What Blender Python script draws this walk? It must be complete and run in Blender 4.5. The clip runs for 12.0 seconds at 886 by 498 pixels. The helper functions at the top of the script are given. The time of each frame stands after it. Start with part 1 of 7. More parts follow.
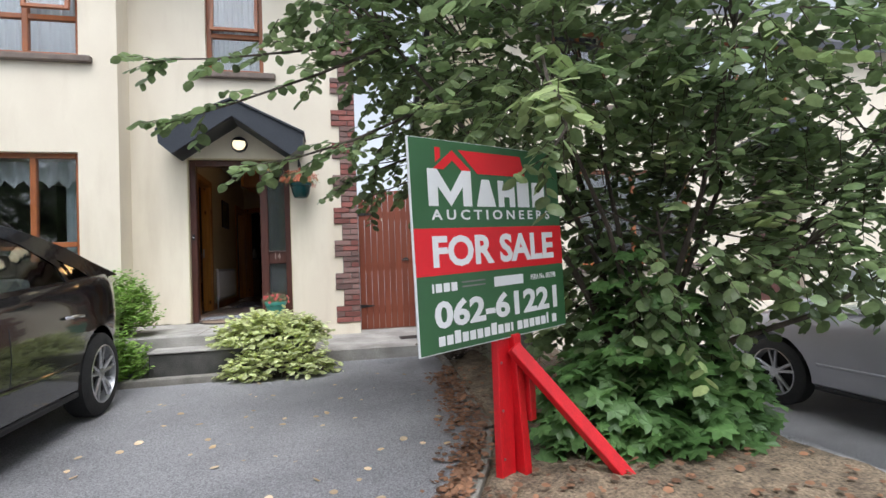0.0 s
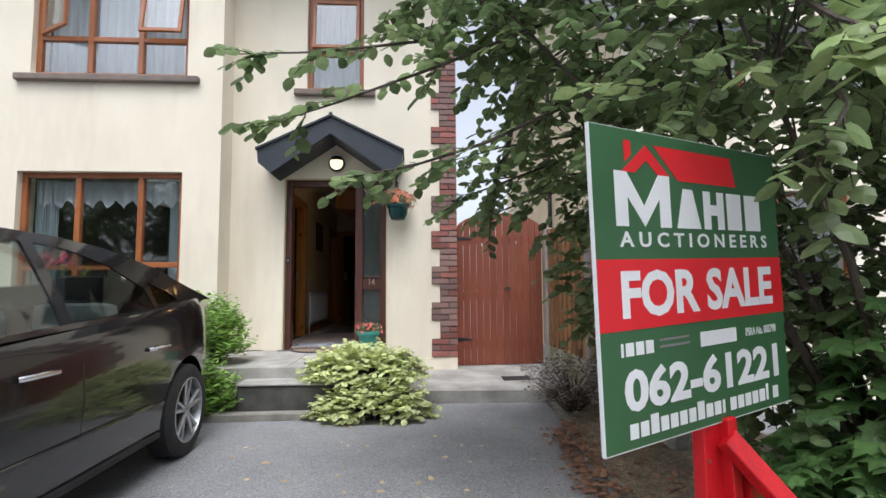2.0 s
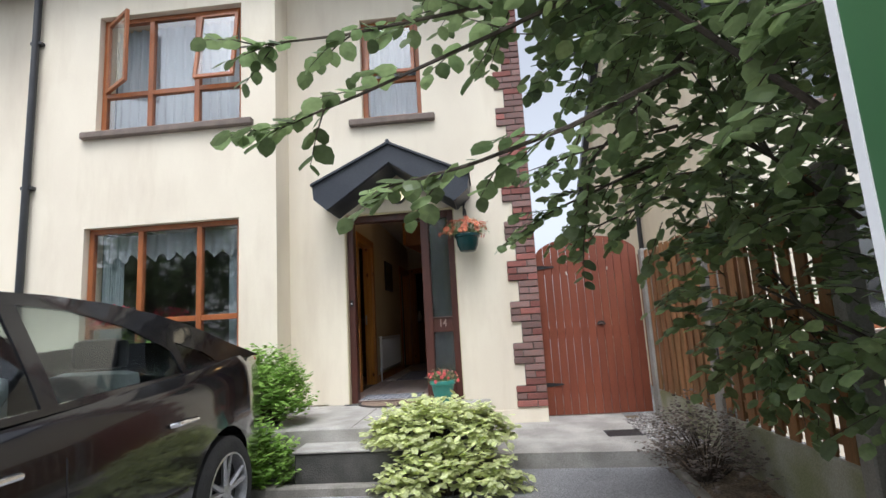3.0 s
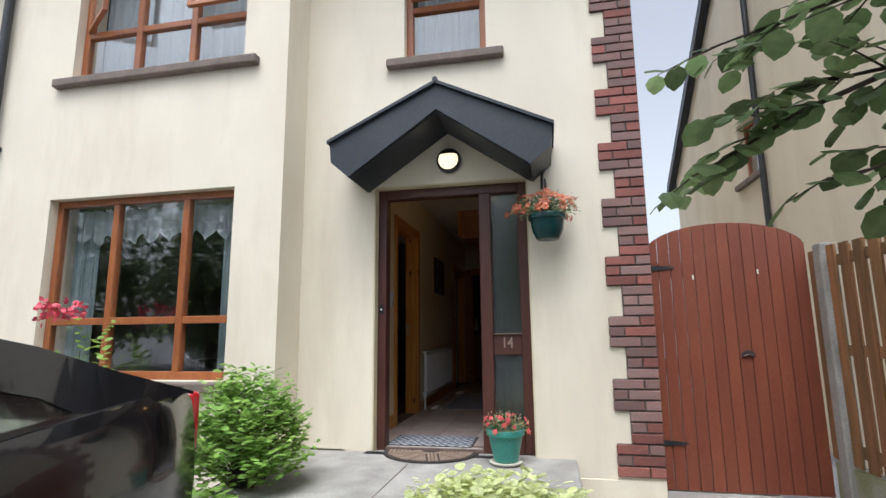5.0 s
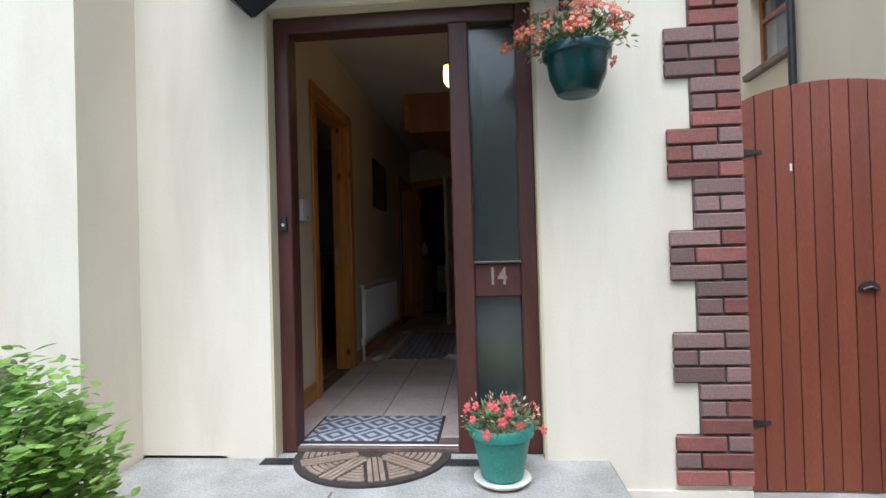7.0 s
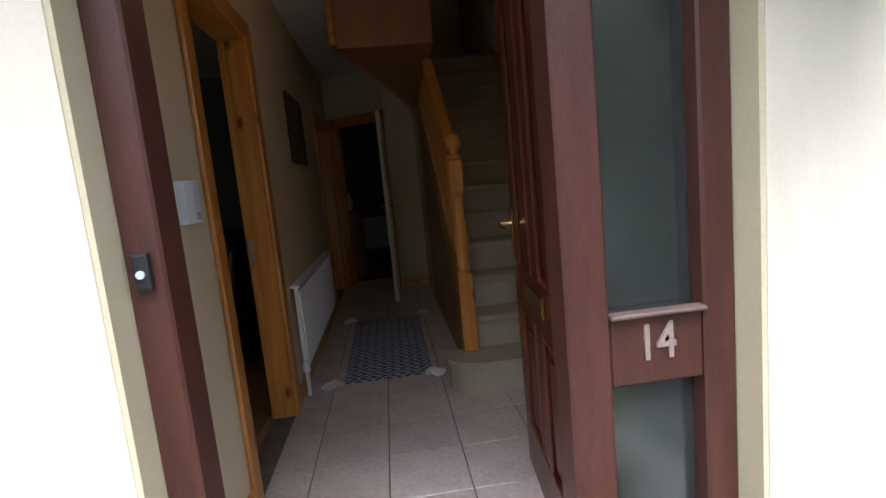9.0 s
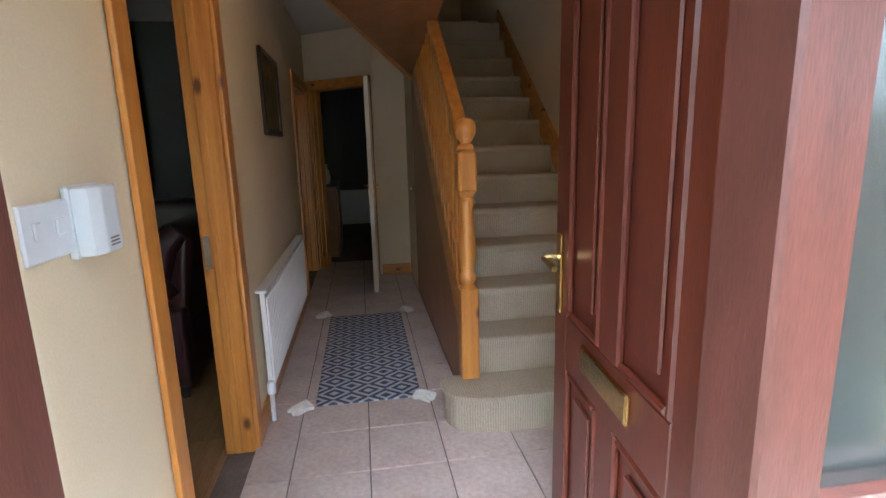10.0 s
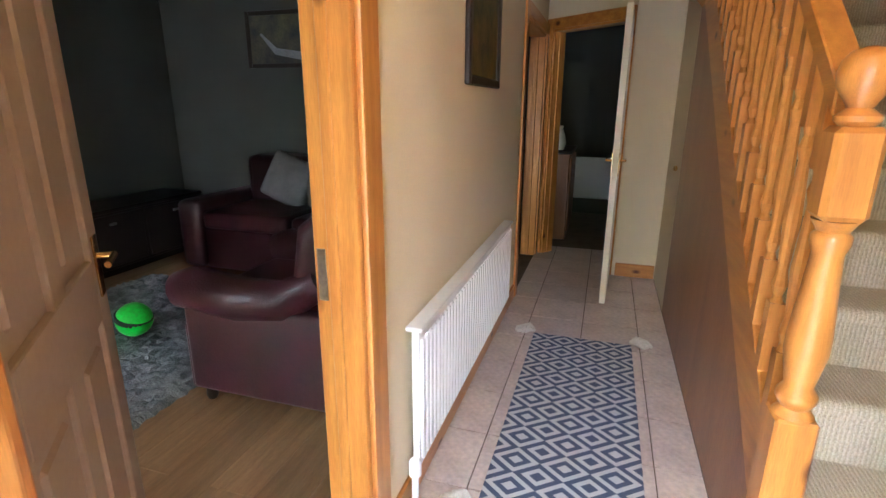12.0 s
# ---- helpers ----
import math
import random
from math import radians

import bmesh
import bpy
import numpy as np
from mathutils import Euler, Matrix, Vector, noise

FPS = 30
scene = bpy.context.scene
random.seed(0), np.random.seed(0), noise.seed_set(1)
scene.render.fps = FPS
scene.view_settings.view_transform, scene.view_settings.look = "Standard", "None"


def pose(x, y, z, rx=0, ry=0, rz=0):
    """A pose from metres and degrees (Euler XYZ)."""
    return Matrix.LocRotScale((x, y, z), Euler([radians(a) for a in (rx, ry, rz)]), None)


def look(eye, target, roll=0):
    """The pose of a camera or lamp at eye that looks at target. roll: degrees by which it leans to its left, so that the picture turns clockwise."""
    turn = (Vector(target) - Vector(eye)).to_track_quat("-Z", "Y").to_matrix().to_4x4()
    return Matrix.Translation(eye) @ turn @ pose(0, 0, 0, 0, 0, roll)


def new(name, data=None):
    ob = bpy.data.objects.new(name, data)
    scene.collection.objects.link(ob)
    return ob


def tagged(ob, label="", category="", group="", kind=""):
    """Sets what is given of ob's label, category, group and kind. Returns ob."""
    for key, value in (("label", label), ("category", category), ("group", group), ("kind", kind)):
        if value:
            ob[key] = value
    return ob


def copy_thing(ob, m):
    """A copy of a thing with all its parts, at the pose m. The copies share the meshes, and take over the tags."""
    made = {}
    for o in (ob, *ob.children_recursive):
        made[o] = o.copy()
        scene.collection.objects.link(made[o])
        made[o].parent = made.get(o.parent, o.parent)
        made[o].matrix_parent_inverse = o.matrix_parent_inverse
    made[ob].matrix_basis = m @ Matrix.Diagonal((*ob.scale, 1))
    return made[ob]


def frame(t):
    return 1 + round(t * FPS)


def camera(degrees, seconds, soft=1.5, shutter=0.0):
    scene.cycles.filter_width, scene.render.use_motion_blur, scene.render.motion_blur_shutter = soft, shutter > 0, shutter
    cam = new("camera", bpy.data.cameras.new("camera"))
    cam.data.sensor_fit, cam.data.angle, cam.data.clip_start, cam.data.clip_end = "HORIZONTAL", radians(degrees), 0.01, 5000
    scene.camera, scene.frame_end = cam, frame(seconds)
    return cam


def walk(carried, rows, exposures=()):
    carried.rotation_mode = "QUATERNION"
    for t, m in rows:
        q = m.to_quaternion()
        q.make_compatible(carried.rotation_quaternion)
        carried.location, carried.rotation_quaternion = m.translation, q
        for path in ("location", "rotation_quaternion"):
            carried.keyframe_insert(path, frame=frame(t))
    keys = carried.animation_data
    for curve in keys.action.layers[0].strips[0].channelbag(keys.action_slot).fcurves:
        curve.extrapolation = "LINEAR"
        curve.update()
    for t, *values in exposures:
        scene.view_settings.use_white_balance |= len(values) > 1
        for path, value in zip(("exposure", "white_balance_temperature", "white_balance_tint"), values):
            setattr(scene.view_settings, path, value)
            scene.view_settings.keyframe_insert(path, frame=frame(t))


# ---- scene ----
cam = camera(82.3, 12.0)
PATH = [
    (0, (1.098, -7.093, 0.657), (1.549, -5.145, 0.707), -2.1),
    (0.5, (1.09, -7.081, 0.66), (1.479, -5.119, 0.675), -1.0),
    (1, (1.093, -6.996, 0.647), (1.374, -5.017, 0.691), -1.9),
    (1.5, (1.038, -6.707, 0.673), (1.258, -4.722, 0.771), -1.3),
    (2, (0.939, -6.385, 0.721), (1.072, -4.396, 0.877), -0.4),
    (2.5, (0.978, -6.005, 0.732), (0.99, -4.022, 0.993), -2.7),
    (3, (0.978, -5.653, 0.782), (0.817, -3.682, 1.081), -3.3),
    (3.2, (0.936, -5.511, 0.785), (0.748, -3.54, 1.07), -3.1),
    (4.8, (0.794, -4.154, 0.891), (0.401, -2.237, 1.302), -1.2),
    (5, (0.777, -3.978, 0.896), (0.384, -2.044, 1.221), -0.6),
    (5.5, (0.784, -3.564, 0.847), (0.568, -1.58, 0.968), -0.9),
    (6, (0.788, -3.154, 0.907), (0.518, -1.173, 0.978), -2.2),
    (6.5, (0.547, -2.712, 0.912), (0.272, -0.732, 0.973), -0.5),
    (7, (0.408, -2.331, 0.921), (0.24, -0.338, 0.944), -1.6),
    (7.2, (0.325, -2.104, 0.946), (0.143, -0.112, 0.979), -2.4),
    (8.8, (-0.106, -1.039, 1.112), (0.12, 0.926, 0.821), -4.5),
    (9, (-0.095, -0.943, 1.211), (0.102, 1.029, 0.941), -5.6),
    (9.5, (-0.157, -0.665, 1.228), (0.129, 1.286, 0.896), 0.2),
    (10, (-0.18, -0.39, 1.343), (0.121, 1.546, 0.943), -1.5),
    (10.5, (-0.121, -0.105, 1.33), (-0.082, 1.845, 0.885), -3.6),
    (11, (-0.067, 0.133, 1.363), (-0.206, 2.068, 0.878), -3.4),
    (11.5, (-0.095, 0.45, 1.335), (-0.318, 2.373, 0.831), 1.6),
    (12, (-0.167, 0.724, 1.353), (-0.745, 2.559, 0.804), 0.3),
]
walk(cam, [(t, look(eye, target, roll)) for t, eye, target, roll in PATH],
     exposures=[(0.0, 0.28, 5950, 11), (3.2, 0.3, 5950, 11), (5.5, 0.26, 5850, 10), (7.0, 0.42, 5450, 10), (8.8, 1.0, 5600, 11), (9.0, 1.18, 5600, 12), (9.5, 2.2, 5450, 9), (10.0, 3.25, 5350, 8), (10.5, 3.82, 5300, 9),
                (11.0, 4.2, 5150, 8), (11.5, 4.45, 5250, 9), (12.0, 4.9, 5350, 7)])

# ---- world and large lights ----
world = bpy.data.worlds.new("overcast_sky")
scene.world = world
world.use_nodes = True
sky = world.node_tree.nodes.new("ShaderNodeTexSky")
sky.sky_type, sky.sun_disc = "NISHITA", False
sky.sun_elevation, sky.sun_rotation = radians(64), radians(200)
sky.air_density, sky.dust_density, sky.ozone_density = 1.0, 4.0, 1.0
grey = world.node_tree.nodes.new("ShaderNodeHueSaturation")
grey.inputs["Saturation"].default_value = 0.2
grey.inputs["Value"].default_value = 1.4
world.node_tree.links.new(sky.outputs["Color"], grey.inputs["Color"])
world.node_tree.links.new(grey.outputs["Color"], world.node_tree.nodes["Background"].inputs["Color"])
world.node_tree.nodes["Background"].inputs["Strength"].default_value = 0.15
sun = new("sun", bpy.data.lights.new("sun", "SUN"))
sun.data.energy, sun.data.angle, sun.data.color = 1.7, radians(30), (1.0, 0.97, 0.92)
sun.matrix_world = look((3, -8, 18), (0, 0, 0))

# ---- materials ----


def surface(name, a, b, rough=0.6, scale=3.0, fine=60.0, bump=0.15, metal=0.0, coat=0.0, vary=0.0, island=0.0, stretch=(1, 1, 1), speck=0.15, leafy=0.0, spec=0.5):
    """A node material: two colours mixed by broad and fine noise, with relief; vary and island shift brightness from piece to piece."""
    m = bpy.data.materials.new(name)
    m.use_nodes = True
    n, l = m.node_tree.nodes, m.node_tree.links
    p = n["Principled BSDF"]
    co, mp = n.new("ShaderNodeTexCoord"), n.new("ShaderNodeMapping")
    mp.inputs["Scale"].default_value = stretch
    l.new(co.outputs["Object"], mp.inputs["Vector"])
    big, small = n.new("ShaderNodeTexNoise"), n.new("ShaderNodeTexNoise")
    big.inputs["Scale"].default_value, small.inputs["Scale"].default_value = scale, fine
    big.inputs["Detail"].default_value, small.inputs["Detail"].default_value = 6, 3
    l.new(mp.outputs["Vector"], big.inputs["Vector"])
    l.new(mp.outputs["Vector"], small.inputs["Vector"])
    ramp = n.new("ShaderNodeMapRange")
    ramp.inputs["From Min"].default_value, ramp.inputs["From Max"].default_value = 0.35, 0.65
    l.new(big.outputs["Fac"], ramp.inputs["Value"])
    mix = n.new("ShaderNodeMix")
    mix.data_type = "RGBA"
    mix.inputs["A"].default_value, mix.inputs["B"].default_value = (*a, 1), (*b, 1)
    l.new(ramp.outputs["Result"], mix.inputs["Factor"])
    val = n.new("ShaderNodeMapRange")
    val.inputs["To Min"].default_value, val.inputs["To Max"].default_value = 1 - speck, 1 + speck
    val.inputs["From Min"].default_value, val.inputs["From Max"].default_value = 0.3, 0.7
    l.new(small.outputs["Fac"], val.inputs["Value"])
    hsv = n.new("ShaderNodeHueSaturation")
    l.new(mix.outputs["Result"], hsv.inputs["Color"])
    last = val.outputs["Result"]
    for amount, source in ((vary, "ShaderNodeObjectInfo"), (island, "ShaderNodeNewGeometry")):
        if amount:
            s, r, t = n.new(source), n.new("ShaderNodeMapRange"), n.new("ShaderNodeMath")
            r.inputs["To Min"].default_value, r.inputs["To Max"].default_value = 1 - amount, 1 + amount
            l.new(s.outputs["Random" if amount == vary and source == "ShaderNodeObjectInfo" else "Random Per Island"], r.inputs["Value"])
            t.operation = "MULTIPLY"
            l.new(last, t.inputs[0])
            l.new(r.outputs["Result"], t.inputs[1])
            last = t.outputs[0]
    l.new(last, hsv.inputs["Value"])
    l.new(hsv.outputs["Color"], p.inputs["Base Color"])
    p.inputs["Roughness"].default_value, p.inputs["Metallic"].default_value = rough, metal
    p.inputs["Coat Weight"].default_value, p.inputs["Coat Roughness"].default_value = coat, 0.05
    if leafy:
        tr, ad = n.new("ShaderNodeBsdfTranslucent"), n.new("ShaderNodeMixShader")
        ad.inputs["Fac"].default_value = leafy
        l.new(hsv.outputs["Color"], tr.inputs["Color"])
        l.new(p.outputs["BSDF"], ad.inputs[1])
        l.new(tr.outputs["BSDF"], ad.inputs[2])
        l.new(ad.outputs["Shader"], n["Material Output"].inputs["Surface"])
    p.inputs["Specular IOR Level"].default_value = spec
    if bump:
        bp = n.new("ShaderNodeBump")
        bp.inputs["Strength"].default_value, bp.inputs["Distance"].default_value = bump, 0.01
        l.new(small.outputs["Fac"], bp.inputs["Height"])
        l.new(bp.outputs["Normal"], p.inputs["Normal"])
    return m


def glazing(name, color, rough=0.02, weight=1.0, ior=1.45):
    m = bpy.data.materials.new(name)
    m.use_nodes = True
    p = m.node_tree.nodes["Principled BSDF"]
    p.inputs["Base Color"].default_value = (*color, 1)
    p.inputs["Roughness"].default_value = rough
    p.inputs["Transmission Weight"].default_value = weight
    p.inputs["IOR"].default_value = ior
    return m


def glow(name, color, strength):
    m = surface(name, color, color, 0.3, bump=0)
    p = m.node_tree.nodes["Principled BSDF"]
    p.inputs["Emission Color"].default_value, p.inputs["Emission Strength"].default_value = (*color, 1), strength
    return m


def pine_wood(name, a, b, axis, rough=0.35):
    """Knotty varnished softwood: stretched rings along one axis and scattered dark knots."""
    st = [14, 14, 14]
    st[axis] = 0.9
    m = surface(name, a, b, rough, 2.0, 30, 0.06, stretch=st, speck=0.1, coat=0.3)
    n, l = m.node_tree.nodes, m.node_tree.links
    hsv = next(x for x in n if x.type == "HUE_SAT")
    p = n["Principled BSDF"]
    co, mp, vor = n.new("ShaderNodeTexCoord"), n.new("ShaderNodeMapping"), n.new("ShaderNodeTexVoronoi")
    st2 = [6, 6, 6]
    st2[axis] = 3.2
    mp.inputs["Scale"].default_value = st2
    l.new(co.outputs["Object"], mp.inputs["Vector"])
    l.new(mp.outputs["Vector"], vor.inputs["Vector"])
    vor.inputs["Scale"].default_value = 1.0
    r = n.new("ShaderNodeMapRange")
    r.inputs["From Min"].default_value, r.inputs["From Max"].default_value = 0.06, 0.14
    l.new(vor.outputs["Distance"], r.inputs["Value"])
    mix = n.new("ShaderNodeMix")
    mix.data_type = "RGBA"
    mix.inputs["A"].default_value = (0.12, 0.035, 0.01, 1)
    l.new(r.outputs["Result"], mix.inputs["Factor"])
    l.new(hsv.outputs["Color"], mix.inputs["B"])
    l.new(mix.outputs["Result"], p.inputs["Base Color"])
    return m


def diamond_weave(name, light, dark, sx, sy, bands):
    """Woven concentric diamonds, sx by sy metres to the repeat."""
    m = surface(name, light, light, 0.9, 20, 300, 0.4)
    n, l = m.node_tree.nodes, m.node_tree.links
    p = n["Principled BSDF"]
    co, sep = n.new("ShaderNodeTexCoord"), n.new("ShaderNodeSeparateXYZ")
    l.new(co.outputs["Object"], sep.inputs[0])

    def op(kind, a, b=None):
        q = n.new("ShaderNodeMath")
        q.operation = kind
        for i, v in enumerate((a, b)):
            if v is None:
                continue
            if isinstance(v, (int, float)):
                q.inputs[i].default_value = v
            else:
                l.new(v, q.inputs[i])
        return q.outputs[0]

    u = op("ABSOLUTE", op("SUBTRACT", op("FRACT", op("DIVIDE", sep.outputs[0], sx)), 0.5))
    v = op("ABSOLUTE", op("SUBTRACT", op("FRACT", op("DIVIDE", sep.outputs[1], sy)), 0.5))
    s = op("GREATER_THAN", op("FRACT", op("MULTIPLY", op("ADD", u, v), bands)), 0.52)
    mix = n.new("ShaderNodeMix")
    mix.data_type = "RGBA"
    mix.inputs["A"].default_value, mix.inputs["B"].default_value = (*dark, 1), (*light, 1)
    l.new(s, mix.inputs["Factor"])
    l.new(mix.outputs["Result"], p.inputs["Base Color"])
    return m


RENDER = surface("cream_render", (0.82, 0.745, 0.60), (0.755, 0.675, 0.54), 0.85, 1.6, 140, 0.05, speck=0.025, stretch=(1, 1, 0.6))


def weathered(m, tone, reach, stretch):
    """Runs of grey dirt down a wall, multiplied over its colour."""
    n, l = m.node_tree.nodes, m.node_tree.links
    p = n["Principled BSDF"]
    source = p.inputs["Base Color"].links[0].from_socket
    co, mp, tex, ramp, mix = (n.new(k) for k in ("ShaderNodeTexCoord", "ShaderNodeMapping", "ShaderNodeTexNoise", "ShaderNodeMapRange", "ShaderNodeMix"))
    mp.inputs["Scale"].default_value = stretch
    tex.inputs["Scale"].default_value, tex.inputs["Detail"].default_value, tex.inputs["Roughness"].default_value = 1.0, 8, 0.62
    ramp.inputs["From Min"].default_value, ramp.inputs["From Max"].default_value, ramp.inputs["To Max"].default_value = 0.5, 0.78, reach
    mix.data_type, mix.blend_type = "RGBA", "MULTIPLY"
    mix.inputs["B"].default_value = (*tone, 1)
    l.new(co.outputs["Object"], mp.inputs["Vector"])
    l.new(mp.outputs["Vector"], tex.inputs["Vector"])
    l.new(tex.outputs["Fac"], ramp.inputs["Value"])
    l.new(ramp.outputs["Result"], mix.inputs["Factor"])
    l.new(source, mix.inputs["A"])
    l.new(mix.outputs["Result"], p.inputs["Base Color"])


weathered(RENDER, (0.66, 0.60, 0.52), 0.42, (2.6, 2.6, 0.5))
REVEAL = surface("cream_gable_plaster", (0.66, 0.57, 0.38), (0.60, 0.52, 0.35), 0.85, 1.5, 140, 0.2, speck=0.04)
STONE = surface("grey_stone_sill", (0.22, 0.17, 0.14), (0.15, 0.12, 0.10), 0.8, 6, 90, 0.4)
BRICK_RED = surface("red_brick", (0.28, 0.10, 0.08), (0.21, 0.085, 0.072), 0.85, 14, 90, 0.25, vary=0.3)
BRICK_DARK = surface("brown_brick", (0.20, 0.135, 0.12), (0.26, 0.13, 0.11), 0.85, 10, 90, 0.25, vary=0.3)
MORTAR = surface("dark_mortar", (0.20, 0.175, 0.155), (0.14, 0.125, 0.11), 0.9, 20, 150, 0.5)
CONCRETE = surface("grey_concrete", (0.43, 0.41, 0.375), (0.27, 0.255, 0.23), 0.85, 3.2, 110, 0.45, speck=0.2)
STEP_STONE = surface("dark_step_concrete", (0.10, 0.095, 0.085), (0.05, 0.05, 0.045), 0.9, 5, 80, 0.5)
ASPHALT = surface("asphalt", (0.29, 0.285, 0.29), (0.185, 0.182, 0.188), 0.9, 0.9, 130, 1.0, speck=0.5)
SOIL = surface("leafy_soil", (0.23, 0.175, 0.115), (0.12, 0.09, 0.06), 0.95, 9, 60, 1.0, speck=0.55)
GRAVEL = surface("gravel", (0.40, 0.38, 0.36), (0.20, 0.18, 0.17), 0.9, 6, 60, 0.3, island=0.5)
WORN_STRIP = surface("dull_brown_strip", (0.17, 0.11, 0.09), (0.12, 0.075, 0.06), 0.6, 20, 90, 0.1)
KERB = surface("kerb_concrete", (0.28, 0.26, 0.23), (0.17, 0.16, 0.13), 0.9, 5, 90, 0.4)
BLACK_PVC = surface("dark_blue_black_paint", (0.022, 0.027, 0.037), (0.03, 0.035, 0.045), 0.45, 4, 60, 0.05)
PIPE = surface("black_plastic", (0.02, 0.021, 0.023), (0.03, 0.03, 0.032), 0.4, 4, 60, 0.03)
SLATE = surface("roof_slate", (0.06, 0.062, 0.07), (0.09, 0.09, 0.1), 0.7, 5, 60, 0.3, vary=0.2)
FRAME_BROWN = surface("orange_brown_window_frame", (0.34, 0.115, 0.035), (0.27, 0.085, 0.028), 0.35, 8, 70, 0.08, stretch=(1, 1, 0.2), coat=0.2)
MAHOGANY = surface("mahogany_stained_door", (0.105, 0.023, 0.011), (0.078, 0.017, 0.009), 0.36, 5, 60, 0.05, stretch=(4, 4, 0.6), coat=0.08)
MAHOGANY_FRAME = surface("weathered_mahogany_frame", (0.09, 0.03, 0.021), (0.066, 0.023, 0.016), 0.42, 6, 70, 0.08, stretch=(4, 4, 0.6))
GATE_RED = surface("red_brown_gate_paint", (0.225, 0.062, 0.030), (0.19, 0.05, 0.026), 0.55, 3, 70, 0.15, stretch=(3, 3, 0.5), vary=0.08)
IRON = surface("black_iron", (0.015, 0.015, 0.016), (0.03, 0.028, 0.028), 0.6, 9, 80, 0.3)
FENCE_WOOD = surface("weathered_fence_timber", (0.30, 0.135, 0.055), (0.17, 0.095, 0.035), 0.8, 2.5, 60, 0.3, stretch=(6, 6, 0.7), vary=0.25)
MOSSY = surface("mossy_concrete", (0.38, 0.36, 0.30), (0.22, 0.23, 0.12), 0.9, 3, 80, 0.5)
POST_CONCRETE = surface("concrete_post", (0.33, 0.31, 0.28), (0.24, 0.225, 0.20), 0.9, 4, 100, 0.4)
PINE = pine_wood("pine_upright", (0.60, 0.265, 0.05), (0.46, 0.18, 0.032), 2)
PINE_Y = pine_wood("pine_lengthwise", (0.60, 0.265, 0.05), (0.46, 0.18, 0.032), 1)
PINE_X = pine_wood("pine_crosswise", (0.60, 0.265, 0.05), (0.46, 0.18, 0.032), 0)
DOOR_BEIGE = surface("beige_door_paint", (0.36, 0.28, 0.21), (0.32, 0.25, 0.185), 0.45, 3, 60, 0.03, speck=0.04)
PANEL_WOOD = surface("brown_spandrel_panel", (0.30, 0.13, 0.05), (0.24, 0.10, 0.04), 0.4, 3, 60, 0.05, stretch=(3, 3, 0.5), coat=0.2)
HALL_PAINT = surface("warm_cream_wall_paint", (0.74, 0.63, 0.44), (0.71, 0.60, 0.42), 0.7, 2, 160, 0.08, speck=0.03)
# grey green wall colour, darkened to stand in for the rooms' dim light
DIMMED_ROOM_PAINT = surface("grey_green_paint_dimmed", (0.105, 0.113, 0.096), (0.09, 0.098, 0.084), 0.8, 2, 160, 0.08, speck=0.03)
CEILING = surface("white_ceiling_paint", (0.62, 0.58, 0.50), (0.58, 0.54, 0.46), 0.8, 2, 120, 0.2, speck=0.04)
TILE = surface("beige_pink_floor_tile", (0.56, 0.465, 0.42), (0.48, 0.39, 0.35), 0.28, 5, 40, 0.06, vary=0.08)
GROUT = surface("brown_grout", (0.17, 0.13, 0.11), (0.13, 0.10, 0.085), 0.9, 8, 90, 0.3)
CARPET = surface("beige_ribbed_carpet", (0.56, 0.49, 0.375), (0.47, 0.405, 0.30), 0.98, 4, 260, 0.7, speck=0.25)


def ribbed(m, pitch):
    """Loop pile in upright rows, as relief and a little shade between the loops."""
    n, l = m.node_tree.nodes, m.node_tree.links
    p = n["Principled BSDF"]
    source = p.inputs["Base Color"].links[0].from_socket
    co, wave, bp, mix = (n.new(k) for k in ("ShaderNodeTexCoord", "ShaderNodeTexWave", "ShaderNodeBump", "ShaderNodeMix"))
    wave.bands_direction = "X"
    wave.inputs["Scale"].default_value = 0.314 / pitch
    wave.inputs["Distortion"].default_value, wave.inputs["Detail"].default_value, wave.inputs["Detail Scale"].default_value = 1.2, 3, 30
    bp.inputs["Strength"].default_value, bp.inputs["Distance"].default_value = 0.45, 0.005
    mix.data_type, mix.blend_type = "RGBA", "MULTIPLY"
    mix.inputs["B"].default_value = (0.84, 0.82, 0.79, 1)
    old = p.inputs["Normal"].links[0].from_socket
    l.new(co.outputs["Object"], wave.inputs["Vector"])
    l.new(wave.outputs["Fac"], bp.inputs["Height"])
    l.new(old, bp.inputs["Normal"])
    l.new(bp.outputs["Normal"], p.inputs["Normal"])
    l.new(wave.outputs["Fac"], mix.inputs["Factor"])
    l.new(source, mix.inputs["A"])
    l.new(mix.outputs["Result"], p.inputs["Base Color"])


ribbed(CARPET, 0.012)
LAMINATE = surface("oak_laminate_floor", (0.33, 0.19, 0.085), (0.24, 0.13, 0.055), 0.35, 3, 40, 0.04, stretch=(9, 0.8, 1), vary=0.15)
WHITE_METAL = surface("white_enamel", (0.80, 0.80, 0.80), (0.76, 0.76, 0.77), 0.35, 4, 60, 0.02, speck=0.02)
WHITE_GLOSS = surface("white_gloss_door_paint", (0.78, 0.74, 0.64), (0.74, 0.70, 0.60), 0.4, 4, 60, 0.02, speck=0.02)
WHITE_PLASTIC = surface("white_plastic", (0.68, 0.71, 0.75), (0.66, 0.69, 0.73), 0.4, 4, 60, 0.02, speck=0.02)
BRASS = surface("polished_brass", (0.78, 0.56, 0.22), (0.70, 0.48, 0.18), 0.2, 8, 90, 0.03, metal=1.0)
STEEL = surface("brushed_steel", (0.5, 0.48, 0.45), (0.4, 0.39, 0.36), 0.35, 8, 90, 0.03, metal=1.0)
